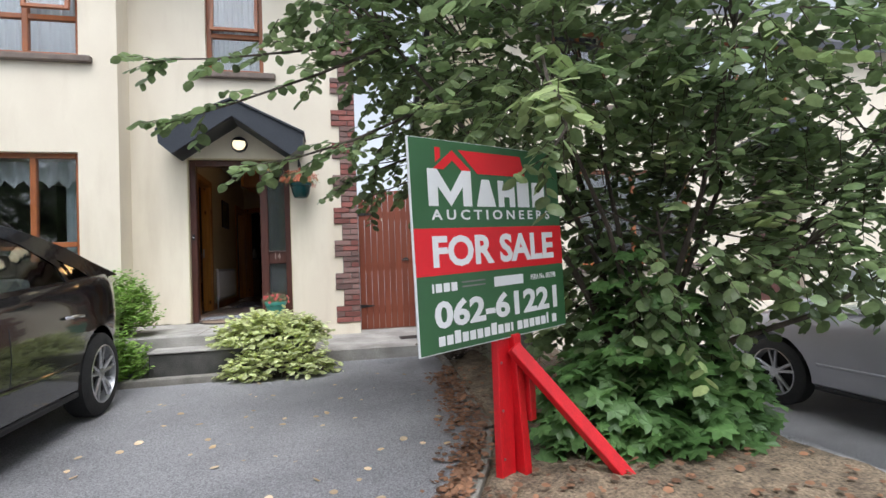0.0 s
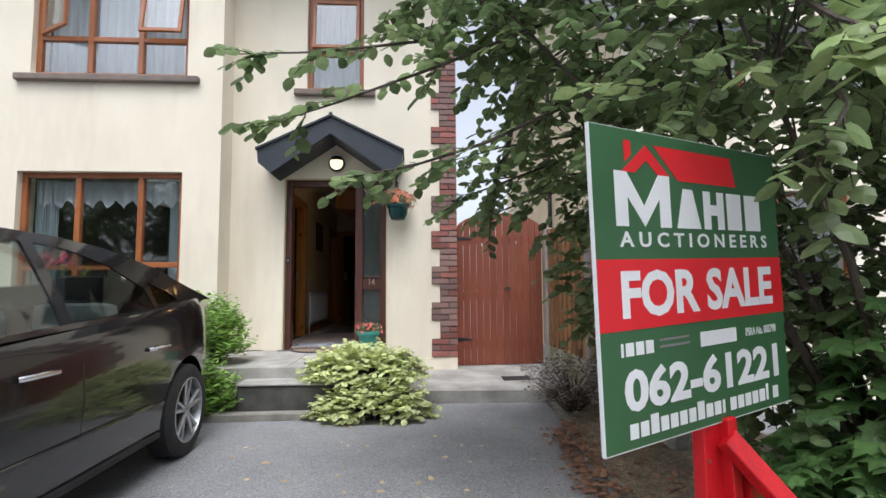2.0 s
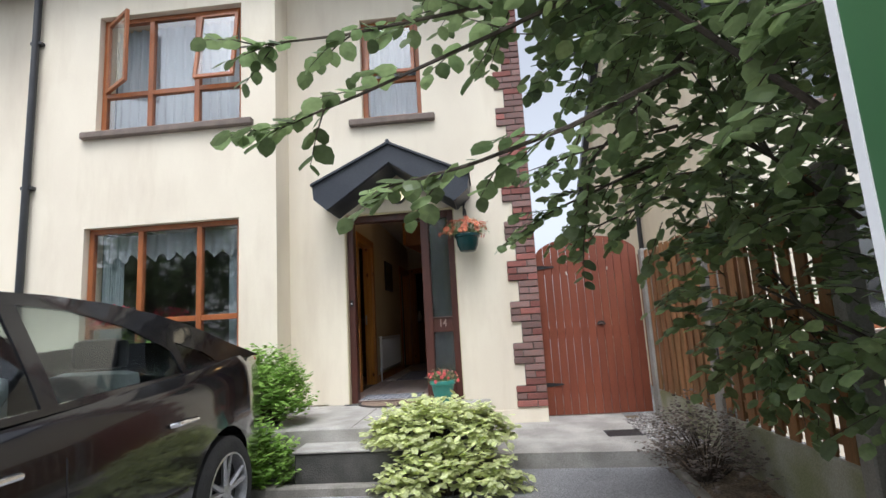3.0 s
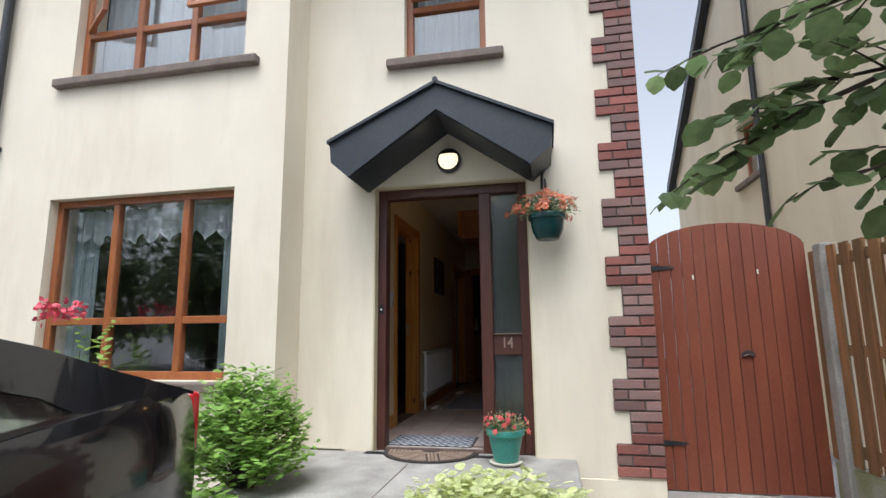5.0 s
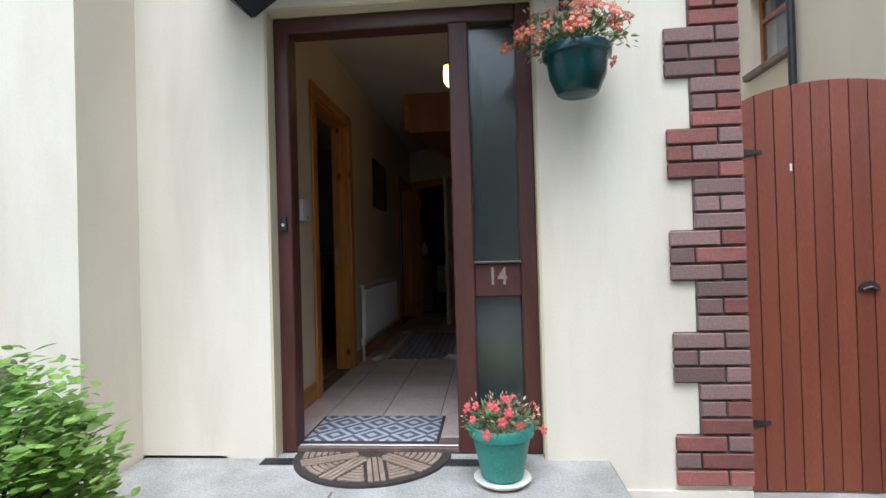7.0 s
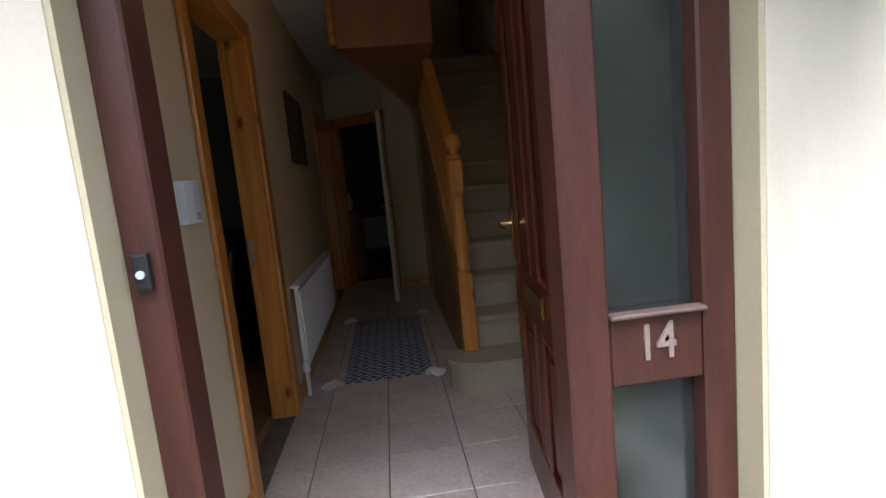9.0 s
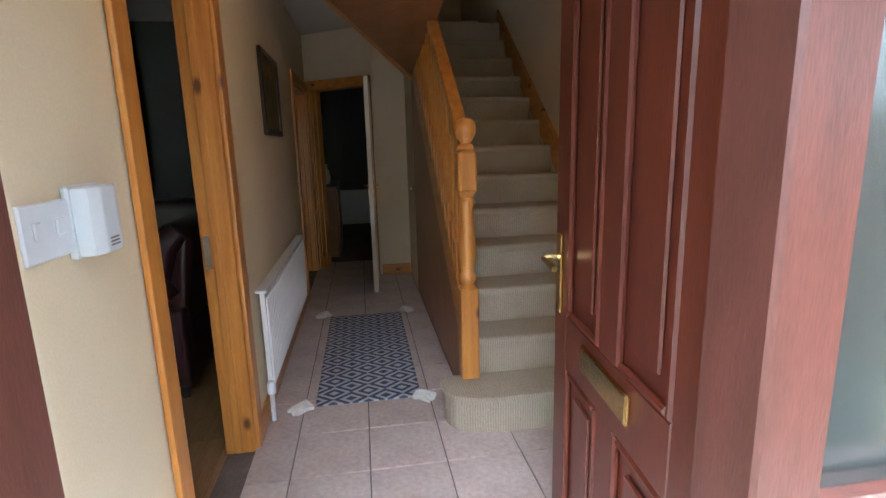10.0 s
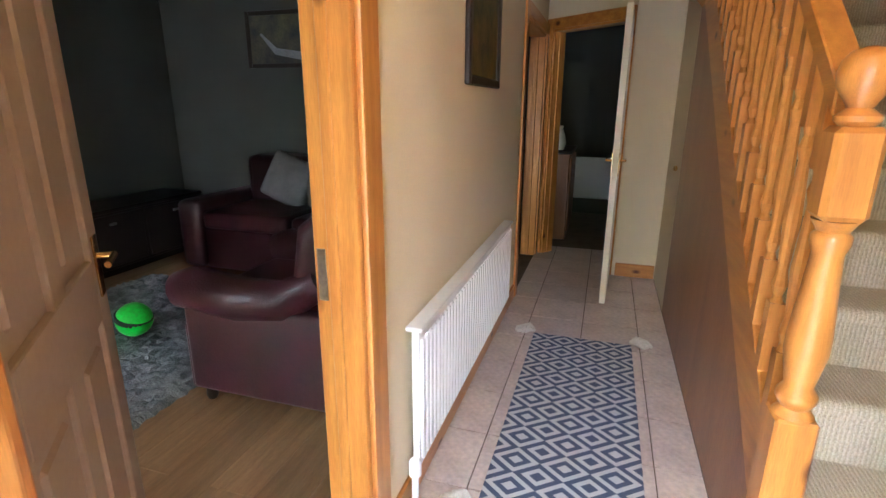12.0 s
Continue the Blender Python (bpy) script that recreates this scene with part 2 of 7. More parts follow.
CHROME = surface("chrome", (0.8, 0.8, 0.8), (0.75, 0.75, 0.76), 0.12, 8, 90, 0.0, metal=1.0)
ALLOY = surface("silver_alloy", (0.55, 0.55, 0.56), (0.5, 0.5, 0.51), 0.3, 8, 90, 0.02, metal=0.8)
RUBBER = surface("tyre_rubber", (0.018, 0.018, 0.018), (0.028, 0.027, 0.026), 0.8, 9, 90, 0.3)
CAR_BLACK = surface("black_car_paint", (0.006, 0.006, 0.008), (0.008, 0.008, 0.01), 0.22, 3, 200, 0.0, coat=0.9, speck=0.05, spec=0.35)
CAR_SILVER = surface("silver_car_paint", (0.52, 0.52, 0.56), (0.48, 0.48, 0.52), 0.35, 3, 200, 0.0, metal=0.25, coat=0.8, speck=0.05)
CAR_INSIDE = surface("pale_grey_upholstery", (0.34, 0.36, 0.35), (0.28, 0.30, 0.29), 0.8, 5, 90, 0.2)
DARK_TRIM = surface("dark_trim", (0.012, 0.012, 0.013), (0.018, 0.018, 0.018), 0.6, 5, 90, 0.1)
RED_LENS = surface("red_lamp_lens", (0.55, 0.012, 0.015), (0.45, 0.01, 0.012), 0.15, 5, 90, 0.02, coat=1.0)
CLEAR_LENS = surface("clear_lamp_lens", (0.5, 0.52, 0.55), (0.4, 0.42, 0.45), 0.1, 5, 90, 0.02, coat=1.0)
NUMERAL = surface("dull_pale_metal", (0.33, 0.25, 0.21), (0.26, 0.19, 0.16), 0.5, 20, 90, 0.05)
PLATE = surface("white_number_plate", (0.75, 0.75, 0.72), (0.7, 0.7, 0.68), 0.4, 5, 90, 0.02)
BARK = surface("grey_brown_bark", (0.085, 0.065, 0.048), (0.05, 0.04, 0.03), 0.9, 8, 60, 0.8)
LEAF = surface("dull_green_leaves", (0.235, 0.305, 0.135), (0.145, 0.215, 0.09), 0.40, 3, 40, 0.1, island=0.5, leafy=0.5)
LEAF_PALE = surface("pale_yellow_green_leaves", (0.33, 0.40, 0.17), (0.22, 0.31, 0.11), 0.5, 3, 40, 0.1, island=0.4, leafy=0.4)
IVY = surface("maple_green_leaves", (0.15, 0.27, 0.085), (0.10, 0.20, 0.06), 0.45, 4, 40, 0.1, island=0.35, leafy=0.4)
SHRUB_LEAF = surface("fresh_green_shrub_leaves", (0.34, 0.50, 0.12), (0.24, 0.41, 0.085), 0.45, 4, 40, 0.1, island=0.35, leafy=0.4)
VARIEGATED = surface("variegated_yellow_green_leaves", (0.60, 0.66, 0.27), (0.74, 0.77, 0.46), 0.5, 30, 60, 0.1, island=0.3, leafy=0.4)
DRY_STEM = surface("grey_dry_flower_heads", (0.20, 0.165, 0.14), (0.12, 0.095, 0.075), 0.9, 9, 60, 0.2, island=0.4)
DEAD_LEAF = surface("brown_fallen_leaves", (0.25, 0.125, 0.065), (0.15, 0.075, 0.04), 0.8, 6, 40, 0.1, island=0.5)
PALE_LEAF = surface("pale_fallen_leaves", (0.62, 0.48, 0.32), (0.46, 0.32, 0.17), 0.8, 9, 40, 0.1, vary=0.4)
RED_PAINT = surface("bright_red_timber_paint", (0.62, 0.008, 0.014), (0.52, 0.008, 0.013), 0.4, 5, 70, 0.1, stretch=(4, 4, 0.6))
SIGN_GREEN = surface("sign_green", (0.042, 0.125, 0.048), (0.038, 0.112, 0.043), 0.4, 3, 100, 0.0, speck=0.02)
SIGN_RED = surface("sign_red", (0.72, 0.012, 0.02), (0.68, 0.012, 0.02), 0.4, 3, 100, 0.0, speck=0.02)
SIGN_WHITE = surface("sign_white", (0.78, 0.78, 0.78), (0.75, 0.75, 0.75), 0.45, 3, 100, 0.0, speck=0.02)
TEAL = surface("teal_plastic", (0.05, 0.25, 0.205), (0.043, 0.215, 0.175), 0.4, 6, 80, 0.03)
DARK_TEAL = surface("dark_teal_plastic", (0.006, 0.055, 0.055), (0.006, 0.045, 0.045), 0.25, 6, 80, 0.02)
PETAL_ORANGE = surface("orange_red_petals", (0.33, 0.035, 0.02), (0.42, 0.08, 0.03), 0.6, 40, 60, 0.05, vary=0.35)
PETAL_STRIPE = surface("yellow_petal_stripe", (0.72, 0.48, 0.20), (0.66, 0.40, 0.15), 0.6, 40, 60, 0.05)
PETAL_RED = surface("coral_red_petals", (0.62, 0.08, 0.08), (0.40, 0.06, 0.06), 0.6, 30, 60, 0.05, island=0.4)
PETAL_PINK = surface("pink_petals", (0.75, 0.12, 0.16), (0.65, 0.08, 0.12), 0.6, 30, 60, 0.05, island=0.3)
COIR = surface("brown_coir", (0.34, 0.25, 0.185), (0.26, 0.185, 0.135), 0.95, 20, 200, 0.6)
MAT_DARK = surface("dark_rubber_mat", (0.035, 0.028, 0.024), (0.05, 0.04, 0.035), 0.9, 20, 200, 0.5)
RUNNER = diamond_weave("blue_white_diamond_weave", (0.48, 0.48, 0.50), (0.065, 0.085, 0.15), 0.188, 0.15, 3)
MAT_WEAVE = diamond_weave("grey_diamond_mat_weave", (0.42, 0.42, 0.44), (0.09, 0.105, 0.14), 0.19, 0.19, 3)
TASSEL = surface("white_cotton_tassel", (0.72, 0.70, 0.66), (0.62, 0.60, 0.56), 0.95, 30, 200, 0.5)
LEATHER = surface("burgundy_leather", (0.045, 0.010, 0.014), (0.032, 0.008, 0.011), 0.28, 8, 120, 0.15)
CUSHION = surface("grey_cushion_fabric", (0.22, 0.21, 0.20), (0.17, 0.165, 0.16), 0.9, 9, 160, 0.3)
SHAG = surface("grey_blue_shag_pile", (0.24, 0.26, 0.27), (0.12, 0.135, 0.145), 0.98, 14, 120, 1.0, speck=0.35)
GREEN_BALL = surface("bright_green_ball", (0.05, 0.62, 0.03), (0.04, 0.5, 0.03), 0.4, 6, 60, 0.05)
DARK_WOOD = surface("dark_wood", (0.03, 0.02, 0.016), (0.02, 0.014, 0.011), 0.4, 4, 60, 0.1, stretch=(4, 1, 1))
CANVAS = surface("dark_landscape_canvas", (0.045, 0.05, 0.02), (0.16, 0.11, 0.03), 0.6, 9, 60, 0.2)
CANVAS_WAVE = surface("sea_picture_canvas", (0.05, 0.06, 0.06), (0.16, 0.14, 0.08), 0.6, 5, 60, 0.2)
FOAM = surface("pale_paint", (0.4, 0.41, 0.42), (0.3, 0.31, 0.32), 0.6, 9, 60, 0.2)
NET = surface("white_net_curtain", (0.72, 0.76, 0.78), (0.62, 0.67, 0.69), 0.9, 8, 200, 0.1, stretch=(6, 1, 0.3), leafy=0.5)
CURTAIN = surface("pale_blue_curtain", (0.50, 0.58, 0.60), (0.40, 0.48, 0.50), 0.9, 4, 160, 0.1, stretch=(8, 1, 0.3), leafy=0.5)
GLASS = glazing("clear_glass", (0.93, 0.96, 0.97), ior=1.9)
TINTED = glazing("tinted_car_glass", (0.80, 0.87, 0.85))
OBSCURE = glazing("obscure_glass", (0.26, 0.31, 0.30), 0.16, 0.93, 1.8)
LAMP_GLOW = glow("lit_porch_globe", (1.0, 0.84, 0.55), 1.0)
HALL_GLOW = glow("lit_hall_lamp_glass", (1.0, 0.56, 0.20), 4.4)
TURF = surface("far_grass", (0.07, 0.12, 0.03), (0.05, 0.09, 0.025), 0.9, 0.4, 30, 0.3)

# ---- mesh helpers ----
ORIGIN = {}


def box(bm, x0, x1, y0, y1, z0, z1):
    v = [bm.verts.new(c) for c in ((x0, y0, z0), (x1, y0, z0), (x1, y1, z0), (x0, y1, z0), (x0, y0, z1), (x1, y0, z1), (x1, y1, z1), (x0, y1, z1))]
    for f in ((0, 3, 2, 1), (4, 5, 6, 7), (0, 1, 5, 4), (1, 2, 6, 5), (2, 3, 7, 6), (3, 0, 4, 7)):
        bm.faces.new([v[i] for i in f])


def boxes(*dims):
    bm = bmesh.new()
    for d in dims:
        box(bm, *d)
    return bm


def rounded(bm, r=0.004, segments=1):
    bmesh.ops.bevel(bm, geom=bm.edges[:], offset=r, segments=segments, affect="EDGES", profile=0.6, clamp_overlap=True)
    return bm


def tube(bm, points, radii, sides=8, caps=True):
    """A round tube along points, of the given radii."""
    rings = []
    points = [Vector(p) for p in points]
    if isinstance(radii, (int, float)):
        radii = [radii] * len(points)
    for i, p in enumerate(points):
        d = (points[min(i + 1, len(points) - 1)] - points[max(i - 1, 0)]).normalized()
        a = d.orthogonal().normalized() if i == 0 else (rings[-1][1] - d * rings[-1][1].dot(d)).normalized()
        b = d.cross(a)
        rings.append(([bm.verts.new(p + (a * math.cos(k * math.tau / sides) + b * math.sin(k * math.tau / sides)) * radii[i]) for k in range(sides)], a))
    for (r0, _), (r1, _) in zip(rings, rings[1:]):
        for k in range(sides):
            bm.faces.new((r0[k], r0[(k + 1) % sides], r1[(k + 1) % sides], r1[k]))
    if caps:
        bm.faces.new(rings[0][0][::-1])
        bm.faces.new(rings[-1][0])
    return bm


def lathe(bm, x, y, profile, sides=20):
    """A turned shape about an upright axis, from (radius, z) pairs."""
    rings = [[bm.verts.new((x + r * math.cos(k * math.tau / sides), y + r * math.sin(k * math.tau / sides), z)) for k in range(sides)] for r, z in profile]
    for r0, r1 in zip(rings, rings[1:]):
        for k in range(sides):
            bm.faces.new((r0[k], r0[(k + 1) % sides], r1[(k + 1) % sides], r1[k]))
    bm.faces.new(rings[0][::-1])
    bm.faces.new(rings[-1])
    return bm


def prism(bm, outline, axis, lo, hi):
    """A flat outline of (u, v) pairs pushed along axis 'x', 'y' or 'z' from lo to hi."""
    def at(u, v, w):
        return {"x": (w, u, v), "y": (u, w, v), "z": (u, v, w)}[axis]
    a, b = [bm.verts.new(at(u, v, lo)) for u, v in outline], [bm.verts.new(at(u, v, hi)) for u, v in outline]
    bm.faces.new(a)
    bm.faces.new(b[::-1])
    for i in range(len(a)):
        j = (i + 1) % len(a)
        bm.faces.new((a[i], b[i], b[j], a[j]))
    bmesh.ops.recalc_face_normals(bm, faces=bm.faces[:])
    return bm


def holed(bm, axis, lo, hi, u0, u1, z0, z1, holes):
    """A wall slab across axis ('x' or 'y') from lo to hi, with through-going rectangular holes (u0, u1, z0, z1)."""
    us = sorted({u0, u1, *[h[0] for h in holes], *[h[1] for h in holes]})
    zs = sorted({z0, z1, *[h[2] for h in holes], *[h[3] for h in holes]})
    for a, b in zip(us, us[1:]):
        solid = []
        for c, d in zip(zs, zs[1:]):
            if any(h[0] <= a and b <= h[1] and h[2] <= c and d <= h[3] for h in holes):
                continue
            if solid and solid[-1][1] == c:
                solid[-1][1] = d
            else:
                solid.append([c, d])
        for c, d in solid:
            box(bm, *((a, b, lo, hi, c, d) if axis == "y" else (lo, hi, a, b, c, d)))
    bmesh.ops.remove_doubles(bm, verts=bm.verts[:], dist=0.0005)
    return bm


def thing(name, at, label, category, group="", kind=""):
    ob = new(name)
    ob.location = at
    ob.empty_display_size = 0.1
    ORIGIN[ob] = Vector(at)
    return tagged(ob, label, category, group, kind)


def part(name, bm, material, parent=None, label="", smooth=False, mesh=None):
    """One mesh object under a thing or a part; the bmesh is in world places."""
    me = mesh or bpy.data.meshes.new(name)
    ob = new(name, me)
    if parent is not None:
        ob.parent = parent
        ORIGIN[ob] = ORIGIN[parent]
    else:
        ORIGIN[ob] = Vector((0, 0, 0))
    if bm is not None:
        bmesh.ops.translate(bm, verts=bm.verts[:], vec=-ORIGIN[ob])
        bm.to_mesh(me)
        bm.free()
    if not me.materials:
        me.materials.append(material)
    if smooth:
        me.polygons.foreach_set("use_smooth", [True] * len(me.polygons))
        me.set_sharp_from_angle(angle=radians(40))
    return tagged(ob, label) if label else ob


def setting(name, bm, material, label, category, smooth=False):
    return tagged(part(name, bm, material, None, label, smooth), category=category, kind="structure")


def piece(name, mesh, parent, at):
    """A small repeat that shares its mesh; at is its place in the world."""
    ob = new(name, mesh)
    ob.parent = parent
    ORIGIN[ob] = ORIGIN[parent]
    ob.location = Vector(at) - ORIGIN[parent]
    return ob


def cut(ob, cutter_bm):
    """Cuts the shape of a bmesh out of a part for good."""
    me = bpy.data.meshes.new("cutter")
    bmesh.ops.translate(cutter_bm, verts=cutter_bm.verts[:], vec=-ORIGIN[ob])
    cutter_bm.to_mesh(me)
    cutter_bm.free()
    c = new("cutter", me)
    c.matrix_world = ob.matrix_world
    mod = ob.modifiers.new("cut", "BOOLEAN")
    mod.object, mod.operation, mod.solver = c, "DIFFERENCE", "EXACT"
    bpy.context.view_layer.update()
    done = bpy.data.meshes.new_from_object(ob.evaluated_get(bpy.context.evaluated_depsgraph_get()))
    ob.modifiers.clear()
    ob.data = done
    bpy.data.objects.remove(c)
    return ob


# Leaf outlines: x across, y along the leaf, z up.
OVATE = ([(0, 0.52, 0.03), (0, 0, 0), (0.29, 0.16, -0.01), (0.41, 0.46, -0.03), (0.27, 0.8, -0.04), (0, 1, -0.1), (-0.27, 0.8, -0.04), (-0.41, 0.46, -0.03), (-0.29, 0.16, -0.01)])
MAPLE = ([(0, 0.45, 0.03), (0, 0, 0), (0.22, -0.08, -0.02), (0.34, 0.12, 0), (0.58, 0.2, -0.05), (0.4, 0.42, 0), (0.5, 0.66, -0.06), (0.2, 0.66, 0), (0, 1, -0.1),
          (-0.2, 0.66, 0), (-0.5, 0.66, -0.06), (-0.4, 0.42, 0), (-0.58, 0.2, -0.05), (-0.34, 0.12, 0), (-0.22, -0.08, -0.02)])
WIDE = ([(0, 0.5, 0.03), (0, 0, 0), (0.2, 0.3, -0.01), (0.25, 0.6, -0.03), (0, 1, -0.12), (-0.25, 0.6, -0.03), (-0.2, 0.3, -0.01)])
NARROW = ([(0, 0.5, 0.03), (0, 0, 0), (0.16, 0.3, -0.01), (0.17, 0.6, -0.03), (0, 1, -0.12), (-0.17, 0.6, -0.03), (-0.16, 0.3, -0.01)])


def leaves(name, spots, outline, material, parent, label=""):
    """One mesh of many leaves; a spot is (place, way it points, way it faces, length)."""
    t = np.array(outline)
    k, n = len(t), len(spots)
    pos = np.array([s[0] for s in spots], float) - np.array(ORIGIN[parent])
    y = np.array([s[1] for s in spots], float)
    y /= np.linalg.norm(y, axis=1)[:, None]
    z = np.array([s[2] for s in spots], float)
    x = np.cross(y, z)
    x /= np.linalg.norm(x, axis=1)[:, None] + 1e-9
    z = np.cross(x, y)
    size = np.array([s[3] for s in spots], float)[:, None, None]
    v = (t[None, :, 0, None] * x[:, None] + t[None, :, 1, None] * y[:, None] + t[None, :, 2, None] * z[:, None]) * size + pos[:, None]
    ring = list(range(1, k)) + [1]
    tri = np.array([(0, a, b) for a, b in zip(ring, ring[1:])])
    faces = (tri[None] + (np.arange(n) * k)[:, None, None]).reshape(-1, 3)
    me = bpy.data.meshes.new(name)
    me.from_pydata(v.reshape(-1, 3).tolist(), [], faces.tolist())
    me.materials.append(material)
    ob = part(name, None, material, parent, label, mesh=me)
    return tagged(ob, kind="stuff") if n > 60 else ob


def rnd_unit(rng):
    v = Vector((rng.gauss(0, 1), rng.gauss(0, 1), rng.gauss(0, 1)))
    return v.normalized()


def twig_leaves(rng, start, way, length, count, size, spots, stems, droop=0.3, spread=0.9):
    """A drooping twig with leaves set along both sides of it."""
    p, d = Vector(start), Vector(way).normalized()
    path = [p.copy()]
    for i in range(count):
        d = (d + Vector((0, 0, -droop / count)) + rnd_unit(rng) * 0.12).normalized()
        p = p + d * (length / count)
        path.append(p.copy())
        side = d.cross(Vector((0, 0, 1)))
        side = side.normalized() if side.length > 0.01 else Vector((1, 0, 0))
        go = d * 0.6 + side * (spread if i % 2 else -spread) + Vector((0, 0, -0.25)) + rnd_unit(rng) * 0.3
        up = Vector((0, 0, 1)) + rnd_unit(rng) * 0.55
        spots.append((p, go, up, size * rng.uniform(0.65, 1.2)))
    if stems is not None:
        tube(stems, path[::3] if len(path) > 4 else path, [0.004 - 0.0025 * i / max(1, len(path[::3]) - 1) for i in range(len(path[::3]))] if len(path) > 4 else 0.003, 3, False)

# ---- ground ----
G = -0.435   # drive level
GL = -0.83  # the neighbouring drive lies lower
setting("ground", prism(bmesh.new(), [(-400, G), (3.72, G), (4.6, GL), (400, GL), (400, GL - 0.5), (-400, GL - 0.5)], "y", -400, 400), ASPHALT, "worn dark grey asphalt drive and street", "ground")
# shell of the house at number 14: wall faces at y 0 and, for the projecting bay, y -0.37
BAY, BX, QX = -0.37, -1.27, 1.54
DOOR = (-0.62, 0.66, -0.03, 2.12)
bm = bmesh.new()
holed(bm, "y", 0.0, 0.3, BX, QX, -0.5, 5.4, [DOOR, (-0.36, 0.36, 3.26, 4.55)])
box(bm, QX - 0.3, QX, 0.3, 8.5, -0.5, 5.4)
setting("wall_front", bm, RENDER, "cream rendered house front beside the entrance", "wall")
bm = bmesh.new()
holed(bm, "y", BAY, BAY + 0.3, -4.35, BX, -0.5, 5.4, [(-3.53, -1.70, 0.54, 2.10), (-3.45, -1.68, 3.24, 4.7)])
box(bm, BX - 0.3, BX, BAY + 0.3, 0.3, -0.5, 5.4)
setting("wall_bay", bm, RENDER, "cream rendered projecting front wall with two windows", "wall")
setting("wall_next_house", boxes((-12, -4.35, -0.1, 0.2, -0.5, 5.4)), RENDER, "cream rendered wall of the adjoining house", "wall")
setting("plinth", rounded(boxes((0.945, QX + 0.0, -0.012, 0.0, -0.5, -0.145)), 0.003), RENDER, "rendered plinth band below a cracked line", "plinth")
bm = bmesh.new()
prism(bm, [(-0.8, 5.4), (4, 8.4), (8.9, 5.4)], "x", -12, QX + 0.1)
setting("house_roof", bm, SLATE, "dark slate pitched roof", "roof")
setting("gutter", tube(bmesh.new(), [(-12, -0.5, 5.36), (QX + 0.1, -0.5, 5.36)], 0.06), BLACK_PVC, "dark eaves gutter", "gutter")

# ---- hall, sitting room, back room ----
WX, EX, EY, CZ = -0.73, 1.22, 4.95, 2.52
bm = bmesh.new()
holed(bm, "x", WX - 0.12, WX, 0.3, 5.47, -0.2, CZ, [(1.0, 1.84, -0.2, 2.03), (4.27, 5.36, -0.2, 1.93)])
setting("wall_hall_left", bm, HALL_PAINT, "warm cream painted hall wall", "wall")
setting("wall_stairs", boxes((EX, EX + 0.1, 0.3, 8, -0.2, 5.3)), HALL_PAINT, "warm cream painted wall beside the stairs", "wall")
# the hall ends in a short straight wall and a slanting one with the back room doorway
SLANT_A, SLANT_B = Vector((WX, 5.47, 0)), Vector((-0.03, EY, 0))
SLANT_L = (SLANT_B - SLANT_A).length
SLANT = Matrix.Translation(SLANT_A) @ Matrix.Rotation(math.atan2(SLANT_B.y - SLANT_A.y, SLANT_B.x - SLANT_A.x), 4, "Z")


def slanted(bm):
    """Turns a shape laid along x from the origin onto the slanting end wall."""
    bmesh.ops.transform(bm, matrix=SLANT, verts=bm.verts[:])
    return bm


setting("wall_hall_end", boxes((-0.03, EX, EY, EY + 0.12, -0.2, CZ)), HALL_PAINT, "warm cream end wall of the hall", "wall")
bm = bmesh.new()
holed(bm, "y", 0.0, 0.12, 0.0, SLANT_L, -0.2, CZ, [(0.06, SLANT_L - 0.06, -0.2, 1.98)])
setting("wall_hall_slant", slanted(bm), HALL_PAINT, "warm cream slanting wall round the back room doorway", "wall")
setting("hall_porch_lining", boxes((WX - 0.12, DOOR[0], 0.3, 0.33, 0, CZ), (DOOR[1], EX, 0.3, 0.33, 0, CZ), (DOOR[0], DOOR[1], 0.3, 0.33, 2.12, CZ)), HALL_PAINT, "cream painted inner face of the front wall", "wall")
setting("floor_hall", boxes((WX - 0.12, EX, 0.1, 7.6, -0.2, -0.006)), GROUT, "beige ceramic tiled hall floor with brown grout", "floor")
setting("floor_sitting_room", boxes((-4.3, WX - 0.12, 0.0, 4.9, -0.2, -0.008)), LAMINATE, "oak laminate floor of the sitting room", "floor")
setting("ceiling", boxes((-4.3, 0.3, 0.3, 5.6, CZ, CZ + 0.2), (0.3, EX, 0.3, 1.75, CZ, CZ + 0.2)), CEILING, "white painted ceiling", "ceiling")
setting("ceiling_landing", boxes((-1, EX, 3.0, 8, 5.0, 5.1)), CEILING, "white landing ceiling", "ceiling")
setting("wall_landing", boxes((0.2, 0.3, 4.9, 8, 2.5, 5.0), (0.3, EX, 6.6, 6.7, 2.4, 5.0)), HALL_PAINT, "cream painted landing walls", "wall")
setting("landing_floor", boxes((0.3, EX, 4.6, 6.6, 2.3, 2.47)), CARPET, "beige carpeted landing", "floor")
setting("wall_sitting_room", boxes((-4.3, -1.12, 4.9, 5.0, -0.2, CZ), (-4.4, -4.3, -0.1, 5.0, -0.2, CZ)), DIMMED_ROOM_PAINT, "grey green sitting room walls, colour darkened for the dim room", "wall")
setting("wall_sitting_side", boxes((WX - 0.126, WX - 0.121, 0.31, 1.0, 0, CZ), (WX - 0.126, WX - 0.121, 1.84, 4.27, 0, CZ)), DIMMED_ROOM_PAINT, "sitting room side of the hall wall", "wall")
setting("wall_back_room", boxes((WX - 1.4, EX, 7.5, 7.6, -0.2, CZ), (WX - 1.5, WX - 1.4, 4.9, 7.6, -0.2, CZ), (EX, EX + 0.1, 5.1, 7.6, -0.2, 2.3)), DIMMED_ROOM_PAINT, "grey green back room walls, colour darkened for the dim room", "wall")
